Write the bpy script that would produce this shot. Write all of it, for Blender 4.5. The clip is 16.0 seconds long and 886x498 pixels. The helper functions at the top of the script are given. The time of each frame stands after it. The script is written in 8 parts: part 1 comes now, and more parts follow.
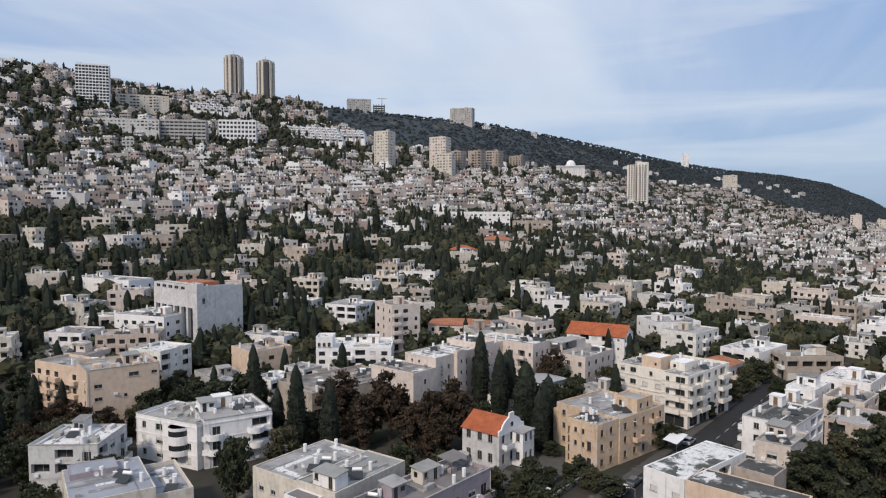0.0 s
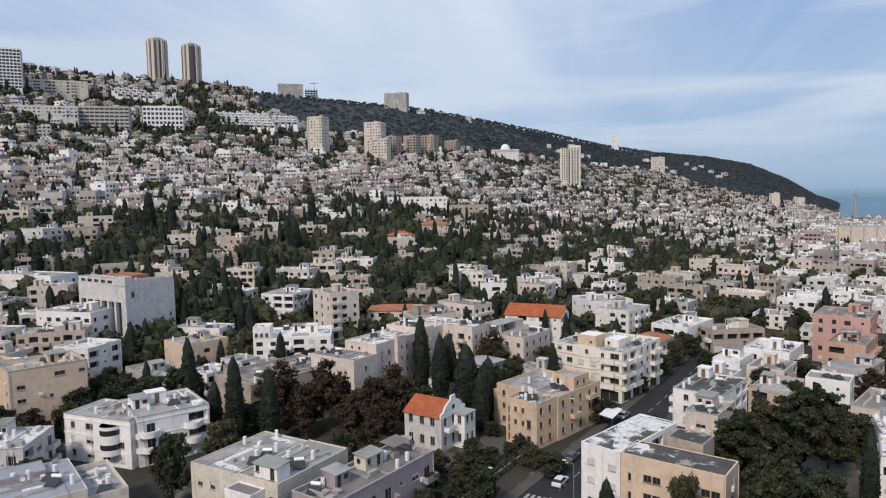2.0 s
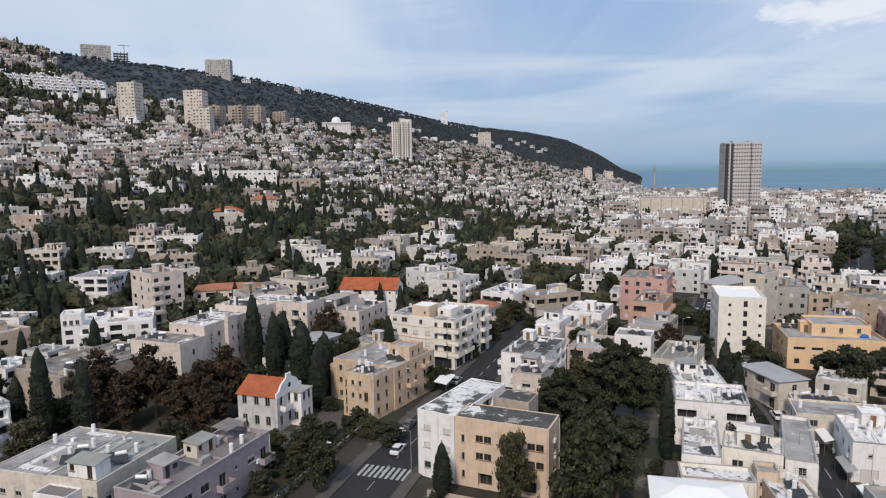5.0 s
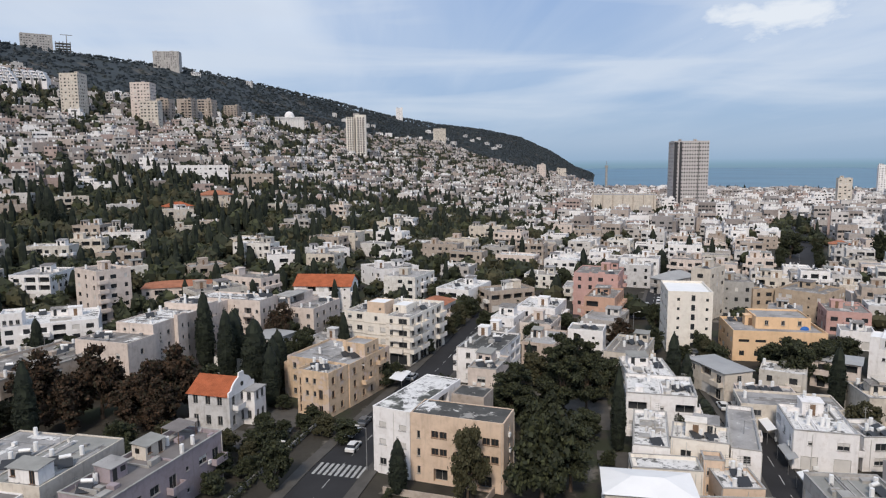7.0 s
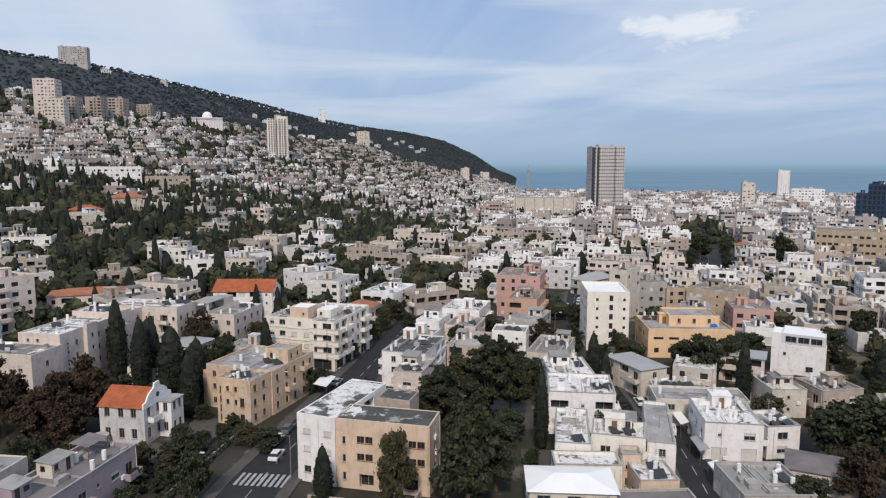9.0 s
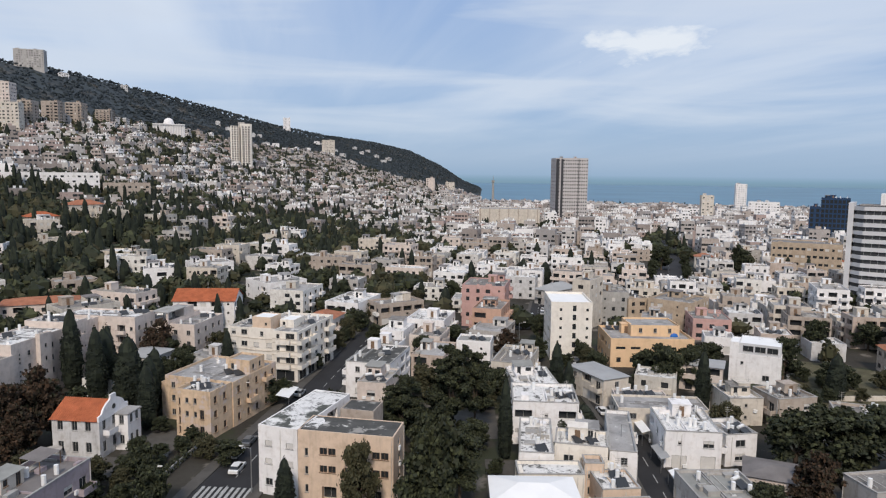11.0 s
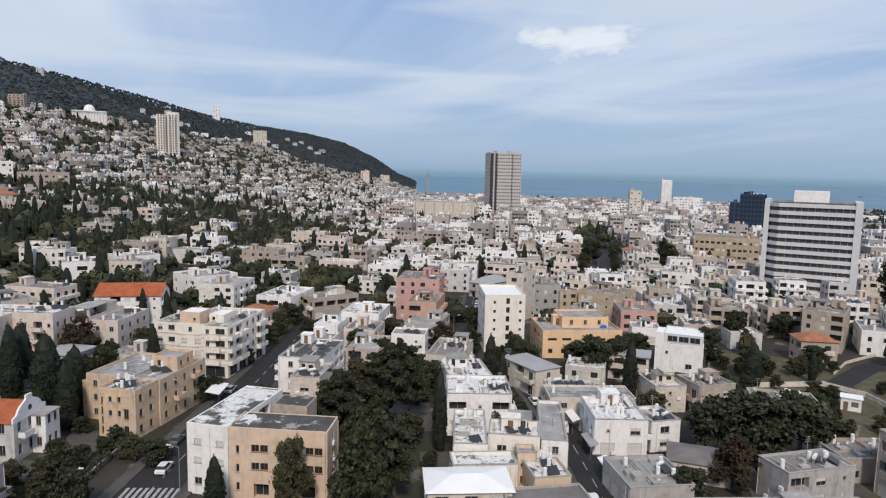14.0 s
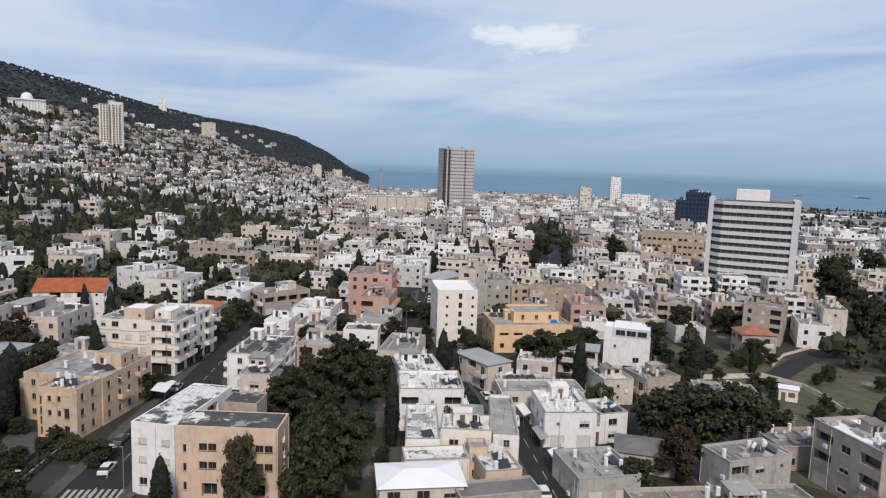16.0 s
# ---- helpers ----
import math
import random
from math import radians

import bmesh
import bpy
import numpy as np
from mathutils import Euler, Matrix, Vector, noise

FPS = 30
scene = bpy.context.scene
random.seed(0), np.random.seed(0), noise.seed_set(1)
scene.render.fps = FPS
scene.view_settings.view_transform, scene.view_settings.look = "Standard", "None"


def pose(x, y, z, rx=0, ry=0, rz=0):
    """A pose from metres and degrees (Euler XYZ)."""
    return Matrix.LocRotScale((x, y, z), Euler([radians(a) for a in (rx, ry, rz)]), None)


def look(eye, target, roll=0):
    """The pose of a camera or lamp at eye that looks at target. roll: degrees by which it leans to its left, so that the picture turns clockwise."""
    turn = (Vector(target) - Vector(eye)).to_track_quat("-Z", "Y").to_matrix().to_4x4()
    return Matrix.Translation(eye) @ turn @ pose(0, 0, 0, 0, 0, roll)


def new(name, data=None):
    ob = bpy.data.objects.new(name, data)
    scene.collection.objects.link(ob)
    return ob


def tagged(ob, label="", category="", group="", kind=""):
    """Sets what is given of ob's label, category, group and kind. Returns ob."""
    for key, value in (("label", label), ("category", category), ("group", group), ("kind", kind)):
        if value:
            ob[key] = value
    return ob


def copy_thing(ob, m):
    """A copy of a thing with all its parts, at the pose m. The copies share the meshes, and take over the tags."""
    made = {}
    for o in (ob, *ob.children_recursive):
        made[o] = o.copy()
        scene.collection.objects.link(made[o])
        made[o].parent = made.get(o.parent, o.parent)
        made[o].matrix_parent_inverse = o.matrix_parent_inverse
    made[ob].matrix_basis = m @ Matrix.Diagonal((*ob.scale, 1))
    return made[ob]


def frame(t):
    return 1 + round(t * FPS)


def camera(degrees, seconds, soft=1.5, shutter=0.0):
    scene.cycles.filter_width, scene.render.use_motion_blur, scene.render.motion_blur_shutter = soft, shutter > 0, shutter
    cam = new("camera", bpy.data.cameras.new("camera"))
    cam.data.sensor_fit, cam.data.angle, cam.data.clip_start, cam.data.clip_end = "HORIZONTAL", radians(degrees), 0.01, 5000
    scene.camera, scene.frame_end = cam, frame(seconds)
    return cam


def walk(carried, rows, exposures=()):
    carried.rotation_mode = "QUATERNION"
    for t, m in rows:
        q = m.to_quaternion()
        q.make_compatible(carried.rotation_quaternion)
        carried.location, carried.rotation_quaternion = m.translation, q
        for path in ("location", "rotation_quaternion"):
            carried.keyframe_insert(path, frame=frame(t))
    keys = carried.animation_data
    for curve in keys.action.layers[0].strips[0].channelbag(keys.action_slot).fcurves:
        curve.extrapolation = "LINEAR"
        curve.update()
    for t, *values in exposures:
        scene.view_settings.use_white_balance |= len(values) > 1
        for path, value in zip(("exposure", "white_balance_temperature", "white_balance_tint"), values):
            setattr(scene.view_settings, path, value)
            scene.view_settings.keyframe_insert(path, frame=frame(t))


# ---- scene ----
cam = camera(66.42, 16.0, soft=1.2)
# the camera stands in one place and is turned by hand: seconds, yaw, pitch, roll
TURNS = [
    (0, -1.41, -3.35, 0.01),
    (0.5, -3.47, -3.80, -0.15),
    (1, -4.09, -4.05, -0.94),
    (1.5, -5.69, -4.16, -1.00),
    (2, -6.68, -4.64, -1.03),
    (2.5, -9.64, -5.06, -1.05),
    (3, -11.91, -5.09, -1.51),
    (3.5, -14.00, -5.80, -1.47),
    (4, -15.13, -6.14, -1.76),
    (4.5, -18.38, -6.65, -1.07),
    (6.8, -23.80, -7.52, -0.81),
    (7, -24.52, -7.44, -0.48),
    (7.5, -27.38, -7.15, -0.42),
    (8, -28.81, -7.99, -0.49),
    (8.5, -29.48, -7.67, -0.48),
    (9, -30.94, -7.20, -0.06),
    (9.2, -30.69, -7.30, 0.07),
    (11.3, -34.28, -6.31, 0.63),
    (11.5, -34.49, -6.52, 0.71),
    (12, -35.94, -6.53, 1.02),
    (12.5, -36.71, -6.84, 1.07),
    (13, -38.27, -6.63, 1.29),
    (13.5, -38.96, -6.77, 1.01),
    (14, -39.46, -6.83, 1.30),
    (14.5, -40.29, -6.94, 1.69),
    (15, -41.57, -6.96, 1.73),
    (15.5, -42.81, -6.79, 1.82),
    (16, -43.49, -7.11, 1.99),
]
walk(cam, [(t, pose(0, 0, 52.0, 90 + pitch, 0, yaw) @ pose(0, 0, 0, 0, 0, roll)) for t, yaw, pitch, roll in TURNS])

# ---- sky and sun ----
world = bpy.data.worlds.new("world")
scene.world = world
world.use_nodes = True


def build_sky(tree):
    n, k = tree.nodes, tree.links
    n.clear()

    def node(kind, **values):
        made = n.new(kind)
        for key, value in values.items():
            made.inputs[key].default_value = value
        return made

    def maths(op, a, b=None):
        made = n.new("ShaderNodeMath")
        made.operation = op
        for i, v in enumerate((a, b)):
            if v is None:
                continue
            if isinstance(v, (int, float)):
                made.inputs[i].default_value = v
            else:
                k.new(v, made.inputs[i])
        return made.outputs[0]

    def ramp(fac, stops):
        made = n.new("ShaderNodeValToRGB")
        while len(made.color_ramp.elements) < len(stops):
            made.color_ramp.elements.new(0.5)
        for e, (p, c) in zip(made.color_ramp.elements, stops):
            e.position, e.color = p, (*c, 1)
        k.new(fac, made.inputs[0])
        return made.outputs[0]

    co = n.new("ShaderNodeTexCoord").outputs["Generated"]
    xyz = n.new("ShaderNodeSeparateXYZ")
    k.new(co, xyz.inputs[0])
    up = xyz.outputs[2]
    # clear-sky part
    clear = ramp(maths("ADD", up, 0.5), [(0.0, (0.10, 0.11, 0.12)), (0.483, (0.16, 0.265, 0.36)), (0.4925, (0.19, 0.325, 0.45)), (0.5, (0.28, 0.41, 0.58)), (0.53, (0.305, 0.43, 0.615)),
                                         (0.60, (0.30, 0.43, 0.645)), (0.72, (0.28, 0.41, 0.66)), (0.85, (0.30, 0.43, 0.70)), (1.0, (0.31, 0.43, 0.68))])
    # flat cloud sheets, seen in perspective
    lift = maths("ADD", maths("MAXIMUM", up, 0.0), 0.09)
    flat = n.new("ShaderNodeCombineXYZ")
    k.new(maths("DIVIDE", xyz.outputs[0], lift), flat.inputs[0])
    k.new(maths("DIVIDE", xyz.outputs[1], lift), flat.inputs[1])
    # streaks run away from the viewer towards the far cape
    def sheet(scale, along, shift, detail, rough, bend):
        turn = n.new("ShaderNodeMapping")
        turn.vector_type = "TEXTURE"
        turn.inputs["Rotation"].default_value = (0, 0, radians(72))
        turn.inputs["Scale"].default_value = (along, 1, 1)
        turn.inputs["Location"].default_value = (*shift, 0)
        k.new(flat.outputs[0], turn.inputs[0])
        made = node("ShaderNodeTexNoise", Scale=scale, Detail=detail, Roughness=rough, Distortion=bend)
        k.new(turn.outputs[0], made.inputs["Vector"])
        return made.outputs["Fac"]

    broad, wisp = sheet(0.62, 3.2, (1.3, 0.4), 4.0, 0.45, 0.6), sheet(1.7, 4.5, (3.1, 2.2), 7.0, 0.55, 0.8)
    veil = maths("ADD", maths("MULTIPLY", broad, 0.72), maths("MULTIPLY", wisp, 0.28))
    cover = ramp(veil, [(0.36, (0.05, 0.05, 0.05)), (0.46, (0.42, 0.42, 0.42)), (0.58, (1, 1, 1))])
    fade = ramp(up, [(0.0, (0, 0, 0)), (0.03, (0.15, 0.15, 0.15)), (0.14, (0.85, 0.85, 0.85)), (0.3, (1, 1, 1))])
    mix = n.new("ShaderNodeMix")
    mix.data_type = "RGBA"
    k.new(maths("MULTIPLY", cover, fade), mix.inputs["Factor"])
    k.new(clear, mix.inputs["A"])
    mix.inputs["B"].default_value = (0.565, 0.642, 0.775, 1)
    # a broad bright bank of cloud over the hill
    reach = n.new("ShaderNodeVectorMath")
    reach.operation = "DISTANCE"
    k.new(co, reach.inputs[0])
    reach.inputs[1].default_value = (0.02, 0.955, 0.29)
    bank = n.new("ShaderNodeMix")
    bank.data_type = "RGBA"
    k.new(maths("MULTIPLY", ramp(reach.outputs["Value"], [(0.05, (0.95, 0.95, 0.95)), (0.35, (0, 0, 0))]), ramp(veil, [(0.30, (0.25, 0.25, 0.25)), (0.62, (1, 1, 1))])), bank.inputs["Factor"])
    k.new(mix.outputs["Result"], bank.inputs["A"])
    bank.inputs["B"].default_value = (0.76, 0.815, 0.89, 1)
    mix = bank
    # level bands of thin cloud low in the sky
    level = n.new("ShaderNodeMapping")
    level.inputs["Scale"].default_value = (1.6, 1.6, 15.0)
    level.inputs["Location"].default_value = (0.3, 2.1, 0.45)
    k.new(co, level.inputs[0])
    strata = node("ShaderNodeTexNoise", Scale=1.35, Detail=6.0, Roughness=0.5, Distortion=0.35)
    k.new(level.outputs[0], strata.inputs["Vector"])
    strip = n.new("ShaderNodeMix")
    strip.data_type = "RGBA"
    k.new(maths("MULTIPLY", ramp(strata.outputs["Fac"], [(0.46, (0, 0, 0)), (0.64, (0.75, 0.75, 0.75))]), ramp(up, [(0.03, (0, 0, 0)), (0.09, (1, 1, 1)), (0.22, (1, 1, 1)), (0.34, (0.2, 0.2, 0.2))])), strip.inputs["Factor"])
    k.new(mix.outputs["Result"], strip.inputs["A"])
    strip.inputs["B"].default_value = (0.595, 0.66, 0.77, 1)
    mix = strip
    # one heaped cloud low in the sky
    puff = n.new("ShaderNodeMapping")
    puff.inputs["Scale"].default_value = (10.0, 10.0, 26.0)
    k.new(co, puff.inputs[0])
    curl = node("ShaderNodeTexNoise", Scale=1.6, Detail=7.0, Roughness=0.55, Distortion=0.3)
    k.new(puff.outputs[0], curl.inputs["Vector"])
    gap = n.new("ShaderNodeVectorMath")
    gap.operation = "SUBTRACT"
    k.new(co, gap.inputs[0])
    gap.inputs[1].default_value = (0.757, 0.628, 0.179)
    wide = n.new("ShaderNodeVectorMath")
    wide.operation = "MULTIPLY"
    k.new(gap.outputs[0], wide.inputs[0])
    wide.inputs[1].default_value = (14.0, 14.0, 52.0)
    away = n.new("ShaderNodeVectorMath")
    away.operation = "LENGTH"
    k.new(wide.outputs[0], away.inputs[0])
    heap = ramp(maths("ADD", maths("SUBTRACT", curl.outputs["Fac"], maths("MULTIPLY", away.outputs["Value"], 0.26)), 0.1), [(0.30, (0, 0, 0)), (0.40, (0.55, 0.55, 0.55)), (0.50, (0.85, 0.85, 0.85))])
    top = n.new("ShaderNodeMix")
    top.data_type = "RGBA"
    k.new(heap, top.inputs["Factor"])
    k.new(mix.outputs["Result"], top.inputs["A"])
    top.inputs["B"].default_value = (0.80, 0.83, 0.87, 1)
    mix = top
    # the real sky's own gradient, weak
    air = n.new("ShaderNodeTexSky")
    air.sky_type, air.sun_disc = "NISHITA", False
    air.sun_elevation, air.sun_rotation = radians(43), radians(216)
    add = n.new("ShaderNodeMix")
    add.data_type, add.blend_type = "RGBA", "ADD"
    add.inputs["Factor"].default_value = 0.012
    k.new(mix.outputs["Result"], add.inputs["A"])
    k.new(air.outputs[0], add.inputs["B"])
    back = n.new("ShaderNodeBackground")
    k.new(add.outputs["Result"], back.inputs["Color"])
    back.inputs["Strength"].default_value = 1.0
    out = n.new("ShaderNodeOutputWorld")
    k.new(back.outputs[0], out.inputs[0])


build_sky(world.node_tree)
sun = new("sun", bpy.data.lights.new("sun", "SUN"))
sun.data.energy, sun.data.angle, sun.data.color = 2.85, radians(9), (1.0, 0.88, 0.755)
sun.matrix_world = look((0, 0, 300), (43.0, 59.2, 300 - 68.2))
scene.view_settings.exposure = -0.04

# ---- materials ----
def material(name, color, rough=0.85, metal=0.0, var=0.15, scale=0.35, fine=6.0, streak=0.0, bump=0.02, mixes=(), spread=(), island=False, dirt=(0.12, 0.10, 0.085)):
    """Base colour varied at two scales, rain streaks, and relief. mixes: (colour, threshold, scale) patches of their own shape. spread: colours chosen at random by object or by island."""
    mat = bpy.data.materials.new(name)
    mat.use_nodes = True
    n, k = mat.node_tree.nodes, mat.node_tree.links
    bsdf = n["Principled BSDF"]
    bsdf.inputs["Roughness"].default_value, bsdf.inputs["Metallic"].default_value = rough, metal
    bsdf.inputs["Specular IOR Level"].default_value = 0.5 if rough < 0.5 or metal else 0.15
    geo = n.new("ShaderNodeNewGeometry")

    def noise_at(s, detail=4.0, stretch=None):
        t = n.new("ShaderNodeTexNoise")
        t.inputs["Scale"].default_value, t.inputs["Detail"].default_value, t.inputs["Roughness"].default_value = s, detail, 0.6
        src = geo.outputs["Position"]
        if stretch:
            m = n.new("ShaderNodeMapping")
            m.inputs["Scale"].default_value = stretch
            k.new(src, m.inputs[0])
            src = m.outputs[0]
        k.new(src, t.inputs["Vector"])
        return t.outputs["Fac"]

    def blend(a, b, fac, kind="MIX"):
        m = n.new("ShaderNodeMix")
        m.data_type, m.blend_type = "RGBA", kind
        for key, v in (("A", a), ("B", b)):
            if isinstance(v, tuple):
                m.inputs[key].default_value = (*v, 1)
            else:
                k.new(v, m.inputs[key])
        if isinstance(fac, (int, float)):
            m.inputs["Factor"].default_value = fac
        else:
            k.new(fac, m.inputs["Factor"])
        return m.outputs["Result"]

    def step(fac, lo, hi, top=1.0):
        m = n.new("ShaderNodeMapRange")
        m.inputs["From Min"].default_value, m.inputs["From Max"].default_value, m.inputs["To Max"].default_value = lo, hi, top
        k.new(fac, m.inputs["Value"])
        return m.outputs[0]

    base = color
    if spread:
        r = n.new("ShaderNodeValToRGB")
        r.color_ramp.interpolation = "CONSTANT"
        while len(r.color_ramp.elements) < len(spread):
            r.color_ramp.elements.new(0.5)
        for i, (e, c) in enumerate(zip(r.color_ramp.elements, spread)):
            e.position, e.color = i / len(spread), (*c, 1)
        k.new(geo.outputs["Random Per Island"] if island else n.new("ShaderNodeObjectInfo").outputs["Random"], r.inputs[0])
        base = r.outputs[0]
    dark = tuple(c * (1 - var) for c in color) if not spread else blend(base, (0.5, 0.48, 0.45), var, "MULTIPLY")
    col = blend(base, dark, step(noise_at(scale), 0.35, 0.7))
    if streak:
        col = blend(col, blend(col, (0.62, 0.57, 0.52), 1.0, "MULTIPLY"), step(noise_at(0.9, 8.0), 0.50, 0.68, 1.2 * streak))
    col = blend(col, blend(col, (0.55, 0.53, 0.5), 1.0, "MULTIPLY"), step(noise_at(fine), 0.45, 0.85, var))
    for c, t, s in mixes:
        col = blend(col, c, step(noise_at(s, 6.0), t, t + 0.06))
    if streak:
        col = blend(col, dirt, step(noise_at(1.0, 7.0, (1.3, 1.3, 0.14)), 0.55, 0.80, streak))
    k.new(col, bsdf.inputs["Base Color"])
    if bump:
        b = n.new("ShaderNodeBump")
        b.inputs["Strength"].default_value, b.inputs["Distance"].default_value = 0.5, bump
        k.new(noise_at(fine * 2.5, 3.0), b.inputs["Height"])
        k.new(b.outputs[0], bsdf.inputs["Normal"])
    return mat


